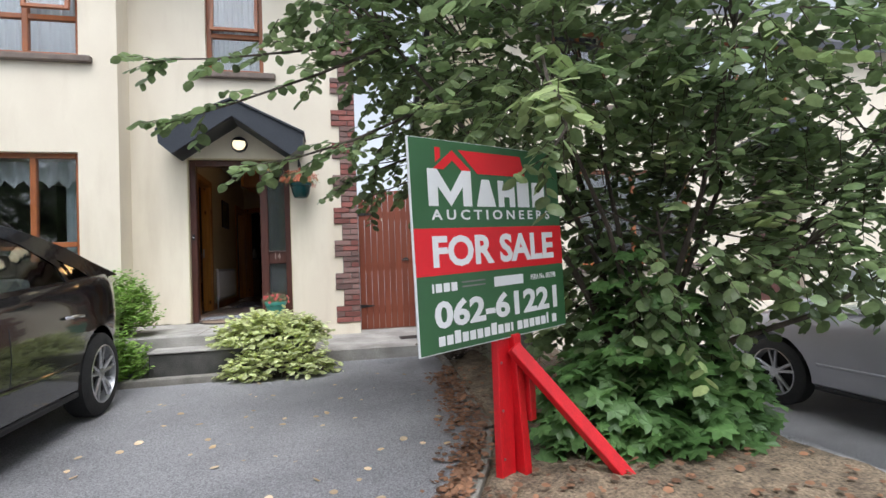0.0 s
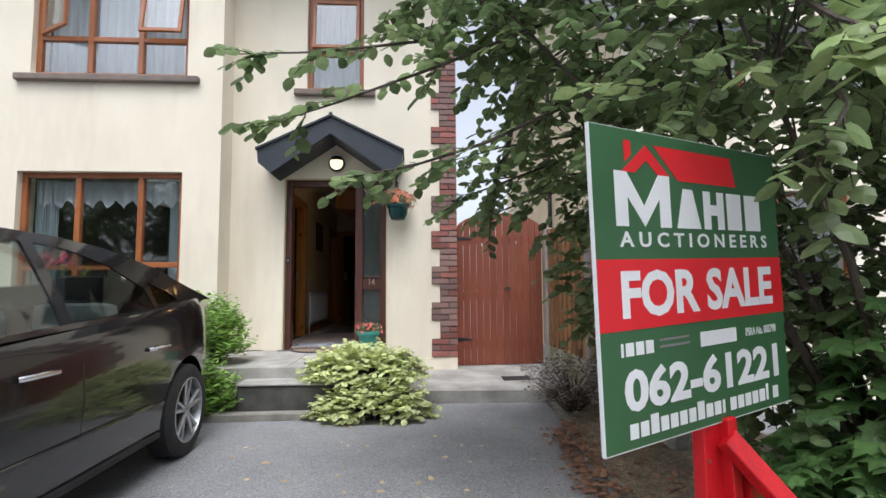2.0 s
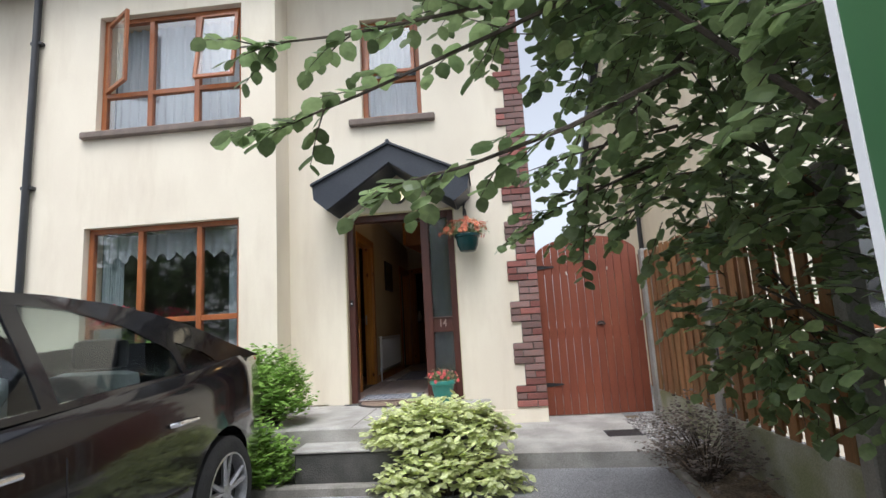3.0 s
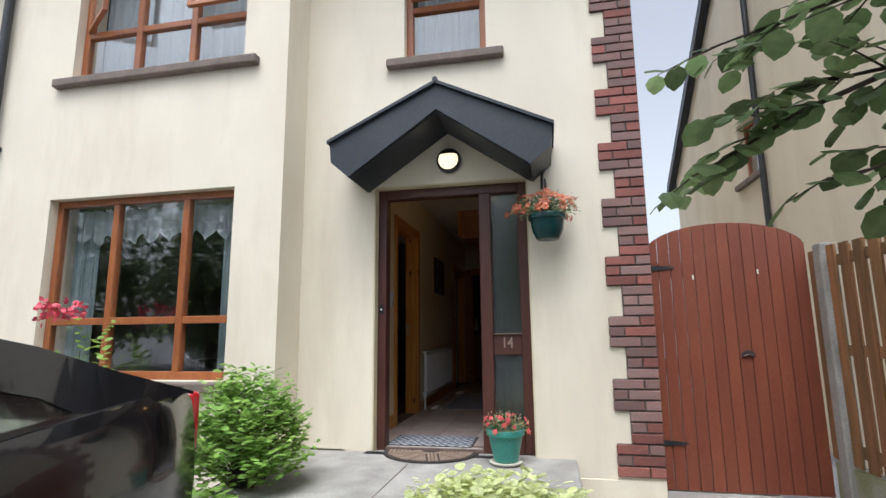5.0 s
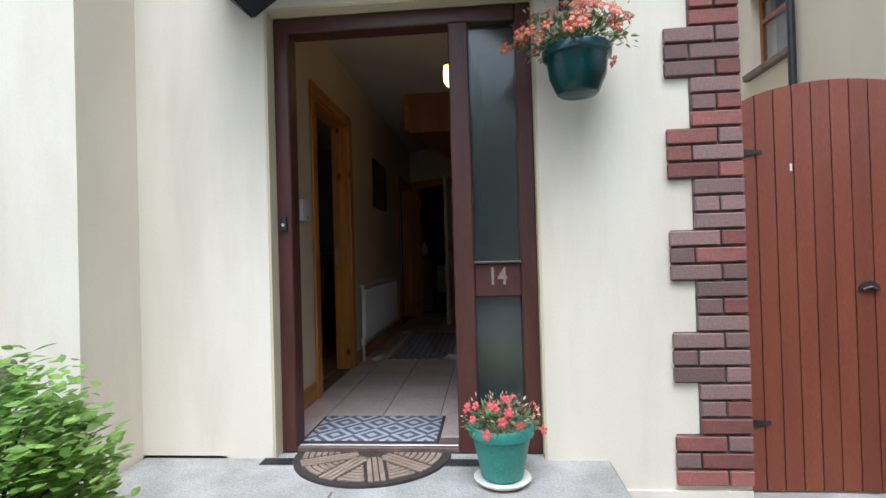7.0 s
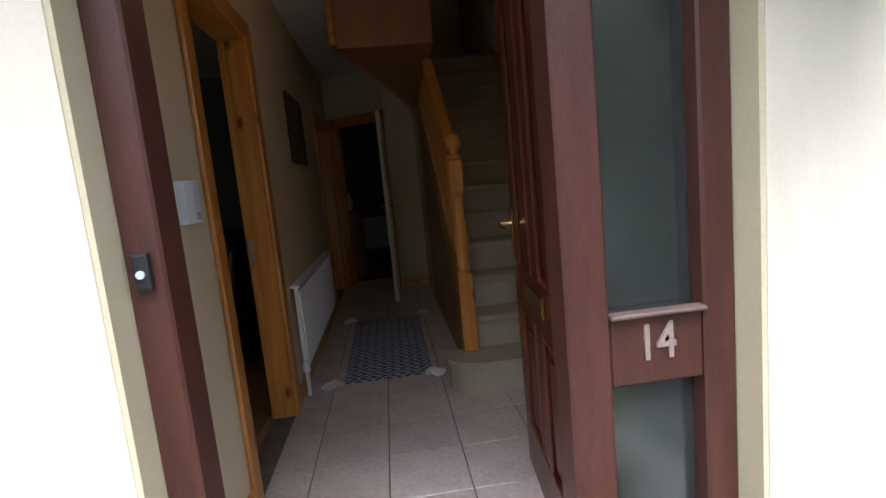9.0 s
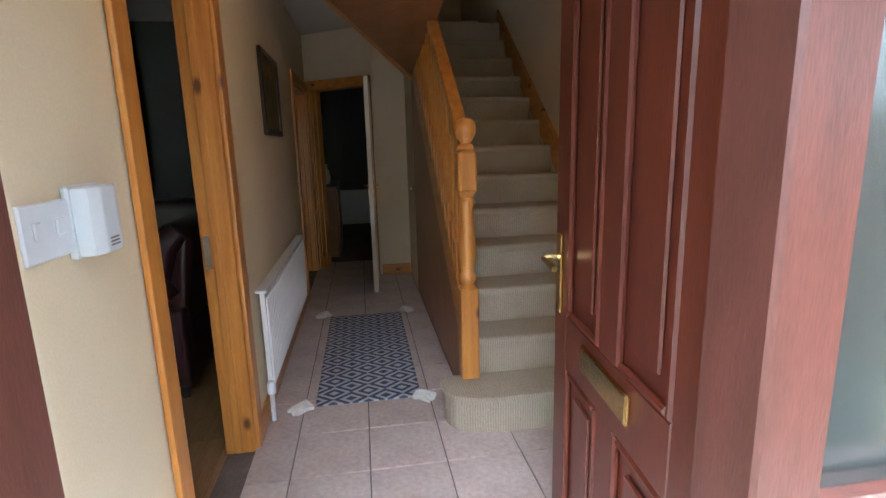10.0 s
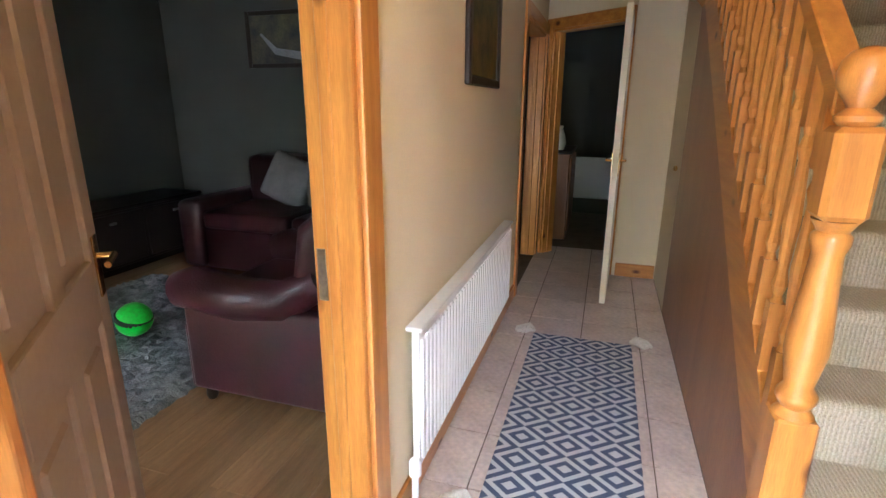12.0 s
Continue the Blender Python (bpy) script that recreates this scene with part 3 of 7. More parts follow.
# bare grout colour, no tiles laid on this one
setting("floor_back_room", boxes((WX - 1.4, WX - 0.12, 4.0, 7.6, -0.2, -0.01)), GROUT, "plain dark brown floor of the back rooms", "floor")
setting("ceiling_back_room", boxes((WX - 1.4, EX, 5.602, 7.6, CZ + 0.003, CZ + 0.2)), CEILING, "white back room ceiling", "ceiling")

# ---- porch, steps, path ----
bm = boxes((BX, 0.94, -1.3, 0.079, -0.5, -0.02))
setting("porch", rounded(bm, 0.012), CONCRETE, "grey concrete porch slab with a joint", "porch")
setting("porch_joint", boxes((-0.24, -0.232, -1.29, -0.33, -0.021, -0.0175)), MORTAR, "dark joint line in the porch slab", "joint")
steps = thing("porch_steps", (-0.1, -1.45, G), "dark concrete steps with lighter treads", "steps")
# step body much darker than the tread on top of it
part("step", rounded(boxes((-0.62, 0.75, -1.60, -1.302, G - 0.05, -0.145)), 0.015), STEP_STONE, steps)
part("tread", rounded(boxes((-0.63, 0.76, -1.615, -1.302, -0.150, -0.130)), 0.006), CONCRETE, steps, "grey tread")
setting("kerb", rounded(boxes((-1.9, 1.05, -1.72, -1.617, G - 0.1, G + 0.07)), 0.012), KERB, "low concrete edging below the steps", "kerb")
bm = bmesh.new()
prism(bm, [(0.942, -1.62), (1.10, -1.16), (2.32, -1.24), (2.36, 0.4), (2.2, 1.6), (QX, 1.6), (QX, -0.014), (0.942, -0.014)], "z", G - 0.1, -0.31)
for v in bm.verts:
    if v.co.z > G and v.co.y > -0.3:
        v.co.z += 0.03
setting("path", bm, CONCRETE, "pale concrete path to the side gate", "path")
cover = thing("manhole_cover", (2.15, -0.55, -0.31), "dark flat metal drain cover in the path", "manhole cover")
part("plate", rounded(boxes((1.99, 2.33, -0.72, -0.46, -0.312, -0.296)), 0.003), IRON, cover)

# planting bed beside the drive, with its edging
bm = bmesh.new()
edge = [(1.5, -5.75), (1.62, -5.0), (1.86, -4.5), (2.05, -4.0), (2.12, -3.2), (2.25, -2.2), (2.33, -1.24)]
N = 40
grid = []
for i in range(N + 1):
    f = i / N * (len(edge) - 1)
    k = min(int(f), len(edge) - 2)
    ex, ey = [edge[k][j] + (edge[k + 1][j] - edge[k][j]) * (f - k) for j in (0, 1)]
    row = []
    for j in range(21):
        s = j / 20
        x = ex + (3.75 - ex) * s
        z = G + 0.02 + 0.055 * math.sin(math.pi * min(s * 1.0 + 0.05, 1)) + 0.04 * noise.noise((x * 4, ey * 4, 0))
        row.append(bm.verts.new((x, ey - (0.0 if s < 0.5 else 0.15 * s), z if 0 < j < 20 else (G - 0.03 if j == 0 else G - 0.08))))
    grid.append(row)
for r0, r1 in zip(grid, grid[1:]):
    for j in range(20):
        bm.faces.new((r0[j], r0[j + 1], r1[j + 1], r1[j]))
bm.faces.new([grid[0][j] for j in range(21)])
setting("planting_bed", bm, SOIL, "dark soil bed littered with dry leaves and twigs", "soil", True)
for (ax, ay), (bx, by) in zip(edge, edge[1:]):
    d = Vector((bx - ax, by - ay, 0))
    nrm = Vector((d.y, -d.x, 0)).normalized() * 0.05
    bm = bmesh.new()
    prism(bm, [(ax + nrm.x, ay + nrm.y), (bx - d.normalized().x * 0.012 + nrm.x, by - d.normalized().y * 0.012 + nrm.y), (bx - d.normalized().x * 0.012 - nrm.x * 0.2, by - d.normalized().y * 0.012 - nrm.y * 0.2), (ax - nrm.x * 0.2, ay - nrm.y * 0.2)], "z", G - 0.1, G + 0.055)
    setting("bed_edging", rounded(bm, 0.008), KERB, "weathered concrete bed edging", "kerb")

# ---- windows of the front ----


def window(name, x0, x1, y, z0, z1, mullions, transom, label, opened=(), sill=True):
    """A framed window: frame, mullions, transom, glass panes, and a sill below."""
    w = thing(name, ((x0 + x1) / 2, y, z0), label, "window", kind="structure")
    part("window_frame", rounded(boxes((x0, x0 + 0.06, y, y + 0.07, z0, z1), (x1 - 0.06, x1, y, y + 0.07, z0, z1), (x0 + 0.06, x1 - 0.06, y, y + 0.07, z1 - 0.06, z1), (x0 + 0.06, x1 - 0.06, y, y + 0.07, z0, z0 + 0.065)), 0.006), FRAME_BROWN, w)
    edges = [x0 + 0.06] + [m for m in mullions] + [x1 - 0.06]
    for m in mullions:
        part("mullion", rounded(boxes((m - 0.032, m + 0.032, y - 0.004, y + 0.066, z0 + 0.065, z1 - 0.06)), 0.006), FRAME_BROWN, w)
    for i, (a, b) in enumerate(zip(edges, edges[1:])):
        a2, b2 = (a + 0.032 if i else a), (b - 0.032 if i < len(edges) - 2 else b)
        bars = [(z0 + 0.065, z1 - 0.06)]
        if transom:
            part("transom", rounded(boxes((a2, b2, y - 0.002, y + 0.064, transom - 0.03, transom + 0.03)), 0.005), FRAME_BROWN, w)
            bars = [(z0 + 0.065, transom - 0.03), (transom + 0.03, z1 - 0.06)]
        for k, (c, d) in enumerate(bars):
            if i in opened and k == len(bars) - 1:
                s = new("sash")
                ORIGIN[s] = Vector((a2, y, d))
                fr = part("sash_frame", rounded(boxes((a2, a2 + 0.045, y - 0.02, y + 0.02, c, d), (b2 - 0.045, b2, y - 0.02, y + 0.02, c, d), (a2 + 0.045, b2 - 0.045, y - 0.02, y + 0.02, c, c + 0.045), (a2 + 0.045, b2 - 0.045, y - 0.02, y + 0.02, d - 0.045, d)), 0.004), FRAME_BROWN, s)
                gl = part("pane", boxes((a2 + 0.045, b2 - 0.045, y - 0.003, y + 0.003, c + 0.045, d - 0.045)), GLASS, s)
                bpy.data.objects.remove(s)
                for q in (fr, gl):
                    q.parent = w
                    q.matrix_basis = Matrix.Translation(Vector((a2, y, d)) - ORIGIN[w]) @ (pose(0, 0, 0, 0, 0, -opened[i][1]) if opened[i][0] == "side" else pose(0, 0, 0, -opened[i][1], 0, 0))
                    ORIGIN[q] = ORIGIN[w]
                gl.visible_shadow = False
            else:
                g = part("pane", boxes((a2, b2, y + 0.03, y + 0.036, c, d)), GLASS, w)
                g.visible_shadow = False
    if sill:
        part("sill", rounded(boxes((x0 - 0.15, x1 + 0.15, y - 0.15, y + 0.0, z0 - 0.085, z0 - 0.004)), 0.012), STONE, w, "brown stone sill")
    return w


window("window_1", -3.53, -1.70, BAY + 0.08, 0.54, 2.10, [-2.90, -2.20], 1.02, "wide brown framed window with net curtains behind")
window("window_2", -3.45, -1.68, BAY + 0.08, 3.24, 4.70, [-2.84, -2.26], 3.72, "brown framed upstairs window with two sashes ajar", {0: ("side", 32), 2: ("top", 9)})
window("window_3", -0.36, 0.36, 0.08, 3.26, 4.55, [], 3.78, "narrow brown framed window above the door with a sash ajar", {0: ("top", 7)})
# rooms behind the upper windows
setting("upper_rooms", boxes((-4.3, -0.9, 2.9, 3.0, 2.9, 5.3), (-4.3, 0.25, 0.3, 2.9, 2.85, 2.9), (0.25, QX - 0.31, 0.3, 1.7, 2.85, 2.9), (-4.3, QX - 0.31, 0.3, 2.9, 5.3, 5.35), (-1.0, -0.9, 0.31, 2.9, 2.9, 5.3), (-1.0, -0.9, 3.0, 4.9, 2.9, 5.0), (-0.9, 0.2, 4.8, 4.9, 2.9, 5.0), (-0.9, 0.2, 2.9, 4.8, 2.85, 2.9)), HALL_PAINT, "plain painted walls of the upstairs rooms", "wall")


def curtain(name, x0, x1, y, z0, z1, material, label, wave=0.02, scallop=0.0, n=60):
    """A hung cloth with upright folds; scallop cuts its lower edge into points."""
    c = thing(name, ((x0 + x1) / 2, y, z1), label, "curtain")
    bm = bmesh.new()
    top, low = [], []
    for i in range(n + 1):
        s = i / n
        x = x0 + (x1 - x0) * s
        yy = y + wave * math.sin(s * (x1 - x0) * 55) + 0.006 * math.sin(s * 91)
        zz = z0 + scallop * abs(((x * 5.5) % 1) - 0.5) * 2
        top.append((x, yy, z1))
        low.append((x, yy, zz))
    for off in (0.0, 0.002):
        a = [bm.verts.new((p[0], p[1] + off, p[2])) for p in top]
        b = [bm.verts.new((p[0], p[1] + off, p[2])) for p in low]
        for i in range(n):
            bm.faces.new((a[i], b[i], b[i + 1], a[i + 1]))
    part("cloth", bm, material, c, smooth=True)
    return c


curtain("net_pelmet", -3.42, -1.76, -0.16, 1.70, 2.02, NET, "white net pelmet with a pointed lower edge", 0.012, 0.10, 140)
curtain("curtain", -3.47, -3.22, -0.13, 0.62, 2.04, CURTAIN, "pale blue curtain drawn to the window side")
curtain("curtain", -1.93, -1.74, -0.13, 0.62, 2.04, CURTAIN, "pale blue curtain drawn to the window side")
curtain("net_curtain", -3.40, -1.74, -0.10, 3.30, 4.66, NET, "white net curtain behind the upstairs window", 0.018, 0, 160)
curtain("net_curtain", -0.30, 0.30, 0.24, 3.32, 4.50, NET, "white net curtain behind the narrow window", 0.015, 0, 80)

# ---- canopy over the door, porch lamp ----
can = thing("door_canopy", (0.02, 0, 2.1), "dark blue black pitched canopy above the front door", "canopy")
for sgn, ex in ((-1, -0.84), (1, 0.88)):
    bm = bmesh.new()
    prism(bm, [(0.02, 2.78), (ex, 2.37), (ex + sgn * 0.0, 2.345), (0.02, 2.755)], "y", -0.50, 0.0)
    part("roof_slope", bm, BLACK_PVC, can)
    bm = bmesh.new()
    prism(bm, [(0.02, 2.752), (ex * 0.985, 2.352), (ex * 0.97, 2.20), (ex * 0.80, 2.075), (0.02, 2.555)], "y", -0.47, -0.44)
    part("fascia", bm, BLACK_PVC, can)
    bm = bmesh.new()
    prism(bm, [(ex * 0.97, 2.20), (ex * 0.80, 2.075), (ex * 0.80, 2.095), (ex * 0.95, 2.21)], "y", -0.438, -0.002)
    part("soffit", bm, BLACK_PVC, can)
    bm = bmesh.new()
    prism(bm, [(0.02, 2.545), (ex * 0.79, 2.078), (ex * 0.79, 2.098), (0.02, 2.565)], "y", -0.438, -0.002)
    part("soffit", bm, BLACK_PVC, can)
    bm = bmesh.new()
    prism(bm, [(ex * 0.985, 2.34), (ex * 0.97, 2.2), (ex * 0.955, 2.2), (ex * 0.965, 2.34)], "y", -0.438, -0.002)
    part("side_board", bm, BLACK_PVC, can)
part("ridge", tube(bmesh.new(), [(0.02, -0.505, 2.78), (0.02, 0, 2.78)], 0.022, 8), BLACK_PVC, can)
part("downspout", tube(bmesh.new(), [(0.83, -0.12, 2.3), (0.82, -0.05, 2.2), (0.78, -0.035, 2.12), (0.775, -0.035, 2.0)], 0.012, 6), PIPE, can)
lamp = thing("porch_lamp", (0.03, 0, 2.30), "lit round bulkhead lamp with a half dark cover", "wall lamp")
bm = bmesh.new()
lathe(bm, 0, 0, [(0.10, 0.0), (0.105, 0.02), (0.10, 0.045), (0.085, 0.05)], 24)
bmesh.ops.rotate(bm, verts=bm.verts[:], cent=(0, 0, 0), matrix=Matrix.Rotation(radians(90), 3, "X"))
bmesh.ops.translate(bm, verts=bm.verts[:], vec=(0.03, 0, 2.30))
part("base_ring", bm, PIPE, lamp, smooth=True)
bm = bmesh.new()
bmesh.ops.create_uvsphere(bm, u_segments=24, v_segments=12, radius=0.082)
bmesh.ops.scale(bm, verts=bm.verts[:], vec=(1, 0.62, 1))
bmesh.ops.translate(bm, verts=bm.verts[:], vec=(0.03, -0.052, 2.30))
part("globe", bm, LAMP_GLOW, lamp, "glowing warm white globe", True)
bm = bmesh.new()
bmesh.ops.create_uvsphere(bm, u_segments=24, v_segments=16, radius=0.09)
bmesh.ops.delete(bm, geom=[v for v in bm.verts if v.co.z < 0.03], context="VERTS")
bmesh.ops.scale(bm, verts=bm.verts[:], vec=(1, 0.68, 1))
bmesh.ops.translate(bm, verts=bm.verts[:], vec=(0.03, -0.052, 2.30))
part("cowl", bm, PIPE, lamp, "dark upper cover", True)

# ---- front door: frame, sidelight, open leaf ----
setting("door_reveal", boxes((DOOR[0] - 0.0, DOOR[0] + 0.012, 0.003, 0.10, -0.02, 2.12), (DOOR[1] - 0.012, DOOR[1], 0.003, 0.10, -0.02, 2.12), (DOOR[0] + 0.012, DOOR[1] - 0.012, 0.003, 0.10, 2.108, 2.12)), REVEAL, "cream plastered door reveal", "reveal")
fr = thing("door_frame_1", (0.02, 0.1, -0.02), "dark mahogany stained front door frame with glazed sidelight", "door frame", kind="structure")
y0, y1 = 0.08, 0.19
part("jamb", rounded(boxes((-0.608, -0.535, y0, y1, -0.02, 2.108)), 0.006), MAHOGANY_FRAME, fr)
part("jamb", rounded(boxes((0.572, 0.648, y0, y1, -0.02, 2.108)), 0.006), MAHOGANY_FRAME, fr)
part("head", rounded(boxes((-0.535, 0.572, y0, y1, 2.03, 2.108)), 0.006), MAHOGANY_FRAME, fr)
part("mullion", rounded(boxes((0.255, 0.352, y0 - 0.004, y1, -0.02, 2.03)), 0.006), MAHOGANY_FRAME, fr)
part("mid_rail", rounded(boxes((0.352, 0.572, y0 + 0.006, y1 - 0.02, 0.715, 0.875)), 0.006), MAHOGANY_FRAME, fr)
part("sill_strip", rounded(boxes((0.352, 0.572, y0 - 0.015, y0 + 0.02, 0.875, 0.885)), 0.003), WORN_STRIP, fr, "dull weathered glazing strip")
part("bottom_rail", rounded(boxes((0.352, 0.572, y0 + 0.006, y1 - 0.02, -0.02, 0.18)), 0.006), MAHOGANY_FRAME, fr)
for c, d in ((0.18, 0.715), (0.875, 2.03)):
    part("pane", boxes((0.352, 0.572, 0.13, 0.137, c, d)), OBSCURE, fr, "greenish obscure glass").visible_shadow = False
part("threshold", rounded(boxes((-0.535, 0.255, y0, 0.22, -0.02, 0.003)), 0.003), WORN_STRIP, fr, "dull brown timber threshold")
part("weather_bar", rounded(boxes((-0.53, 0.25, y0 + 0.02, y0 + 0.032, 0.003, 0.009)), 0.002), STEEL, fr, "thin metal weather bar")


def lettering(body, size, at, material, parent, name="lettering", turn=(90, 0, 0), depth=0.001, align="LEFT", width=1.0, bold=0.0, label=""):
    """Solid letters in the built-in font as a mesh."""
    cu = bpy.data.curves.new(name, "FONT")
    cu.body, cu.size, cu.extrude, cu.align_x, cu.offset = body, size, depth, align, bold
    cu.resolution_u = 3
    tmp = new(name, cu)
    bpy.context.view_layer.update()
    me = bpy.data.meshes.new_from_object(tmp.evaluated_get(bpy.context.evaluated_depsgraph_get()))
    bpy.data.objects.remove(tmp)
    me.transform(Matrix.Diagonal((width, 1, 1, 1)))
    me.materials.clear()
    me.materials.append(material)
    ob = new(name, me)
    ob.parent = parent
    ORIGIN[ob] = ORIGIN[parent]
    ob.matrix_basis = Matrix.Translation(Vector(at) - ORIGIN[parent]) @ pose(0, 0, 0, *turn)
    return tagged(ob, label) if label else ob


lettering("14", 0.115, (0.46, 0.083, 0.775), NUMERAL, fr, "house_number", depth=0.003, align="CENTER", width=0.8, bold=0.0015, label="pale metal numerals 14")
bell = thing("doorbell", (-0.57, 0.08, 1.09), "small black doorbell with a white button", "doorbell")
part("body", rounded(boxes((-0.588, -0.556, 0.062, 0.08, 1.055, 1.13)), 0.008, 2), DARK_TRIM, bell)
bm = bmesh.new()
tube(bm, [(-0.572, 0.062, 1.088), (-0.572, 0.057, 1.088)], 0.008, 12)
part("button", bm, WHITE_PLASTIC, bell)

# The leaf: built shut along +x from its hinge, then swung open into the hall.
leaf = thing("door_1", (0.335, 0.225, 0.0), "open mahogany panelled front door", "door", kind="structure")


def leaf_part(name, bm, material, label="", parent=None, smooth=False):
    bmesh.ops.translate(bm, verts=bm.verts[:], vec=Vector((0.335, 0.225, 0.0)))
    return part(name, bm, material, parent or leaf, label, smooth)


LW = 0.80
leaf_part("stile", rounded(boxes((0.0, 0.11, -0.022, 0.022, 0.01, 2.0)), 0.004), MAHOGANY)
leaf_part("stile", rounded(boxes((LW - 0.11, LW, -0.022, 0.022, 0.01, 2.0)), 0.004), MAHOGANY)
leaf_part("muntin", rounded(boxes((LW / 2 - 0.05, LW / 2 + 0.05, -0.021, 0.021, 0.22, 1.9)), 0.004), MAHOGANY)
for c, d in ((0.01, 0.22), (0.70, 0.86), (1.9, 2.0)):
    leaf_part("rail", rounded(boxes((0.11, LW - 0.11, -0.022, 0.022, c, d)), 0.004), MAHOGANY)
for a, b in ((0.11, LW / 2 - 0.05), (LW / 2 + 0.05, LW - 0.11)):
    for c, d in ((0.22, 0.70), (0.86, 1.9)):
        leaf_part("panel", boxes((a, b, -0.008, 0.008, c, d)), MAHOGANY)
        for sgn in (-1, 1):
            lo, hi = sorted((sgn * 0.008, sgn * 0.026))
            leaf_part("panel_moulding", rounded(boxes((a, a + 0.02, lo, hi, c, d), (b - 0.02, b, lo, hi, c, d), (a + 0.02, b - 0.02, lo, hi, c, c + 0.02), (a + 0.02, b - 0.02, lo, hi, d - 0.02, d)), 0.006), MAHOGANY)
            lo, hi = sorted((sgn * 0.008, sgn * 0.018))
            leaf_part("raised_field", rounded(boxes((a + 0.06, b - 0.06, lo, hi, c + 0.06, d - 0.06)), 0.006), MAHOGANY)
hd = leaf_part("handle", rounded(boxes((LW - 0.075, LW - 0.035, 0.022, 0.032, 0.855, 1.088)), 0.003), BRASS, "brass lever handle plate")
leaf_part("lever", tube(bmesh.new(), [(LW - 0.055, 0.03, 1.02), (LW - 0.055, 0.075, 1.02), (LW - 0.07, 0.08, 1.02), (LW - 0.18, 0.08, 1.015)], 0.008, 8), BRASS, parent=hd)
hd = leaf_part("handle", rounded(boxes((LW - 0.075, LW - 0.035, -0.032, -0.022, 0.855, 1.088)), 0.003), BRASS, "brass lever handle plate")
leaf_part("lever", tube(bmesh.new(), [(LW - 0.055, -0.03, 1.02), (LW - 0.055, -0.075, 1.02), (LW - 0.07, -0.08, 1.02), (LW - 0.18, -0.08, 1.015)], 0.008, 8), BRASS, parent=hd)
leaf_part("latch_plate", boxes((LW, LW + 0.002, -0.012, 0.012, 0.88, 1.07)), BRASS)
leaf_part("letter_plate", rounded(boxes((LW / 2 - 0.14, LW / 2 + 0.14, 0.022, 0.036, 0.765, 0.835)), 0.005), BRASS, "brass letter flap")
leaf_part("letter_plate", rounded(boxes((LW / 2 - 0.14, LW / 2 + 0.14, -0.036, -0.022, 0.765, 0.835)), 0.005), BRASS, "brass letter flap")
leaf.rotation_euler = (0, 0, radians(85))

# ---- quoins, gate, fence ----
gate = thing("side_gate", (2.15, 0.28, -0.29), "red brown painted arched timber side gate, shut", "gate")
GX0, GX1, ZB = 1.565, 2.70, -0.27


def gate_top(x):
    s = (x - (GX0 + GX1) / 2) / ((GX1 - GX0) / 2)
    return 1.50 + 0.22 * math.sqrt(max(0.0, 1 - s * s * 0.98))


nb = 13
for i in range(nb):
    a, b = GX0 + (GX1 - GX0) * i / nb + 0.003, GX0 + (GX1 - GX0) * (i + 1) / nb - 0.003
    bm = bmesh.new()
    outline = [(a, ZB), (b, ZB)] + [(b + (a - b) * k / 4, gate_top(b + (a - b) * k / 4)) for k in range(5)]
    prism(bm, outline, "y", 0.27, 0.29)
    part("board", bm, GATE_RED, gate)
for z in (0.0, 0.62, 1.36):
    part("ledge", rounded(boxes((GX0 + 0.02, GX1 - 0.02, 0.292, 0.33, z - 0.06, z + 0.06)), 0.005), GATE_RED, gate)
for z in (1.38, 0.06):
    bm = bmesh.new()
    prism(bm, [(GX0 - 0.02, z - 0.022), (GX0 + 0.04, z - 0.022), (GX0 + 0.2, z - 0.008), (GX0 + 0.2, z + 0.008), (GX0 + 0.04, z + 0.022), (GX0 - 0.02, z + 0.022)], "y", 0.262, 0.2695)
    part("strap_hinge", bm, IRON, gate, "black iron strap hinge")
bm = bmesh.new()
prism(bm, [(2.235 + 0.05 * math.cos(k * math.pi / 10), 0.695 + 0.045 * math.sin(k * math.pi / 10)) for k in range(11)], "y", 0.262, 0.2695)
part("latch_cup", bm, IRON, gate, "dark half-round latch plate")
part("latch_pull", tube(bmesh.new(), [(2.205, 0.258, 0.70), (2.235, 0.252, 0.712), (2.265, 0.258, 0.70)], 0.006, 6), WORN_STRIP, gate, "small rusty pull")
for x, z in ((1.90, 1.30), (2.36, 1.33)):
    part("filler_spot", rounded(boxes((x - 0.006, x + 0.006, 0.2675, 0.2698, z - 0.018, z + 0.018)), 0.001), WHITE_GLOSS, gate, "pale filler spot")
part("hinge_stile", rounded(boxes((QX + 0.002, GX0 - 0.003, 0.25, 0.33, -0.29, 1.55)), 0.004), IRON, gate, "dark hanging post")

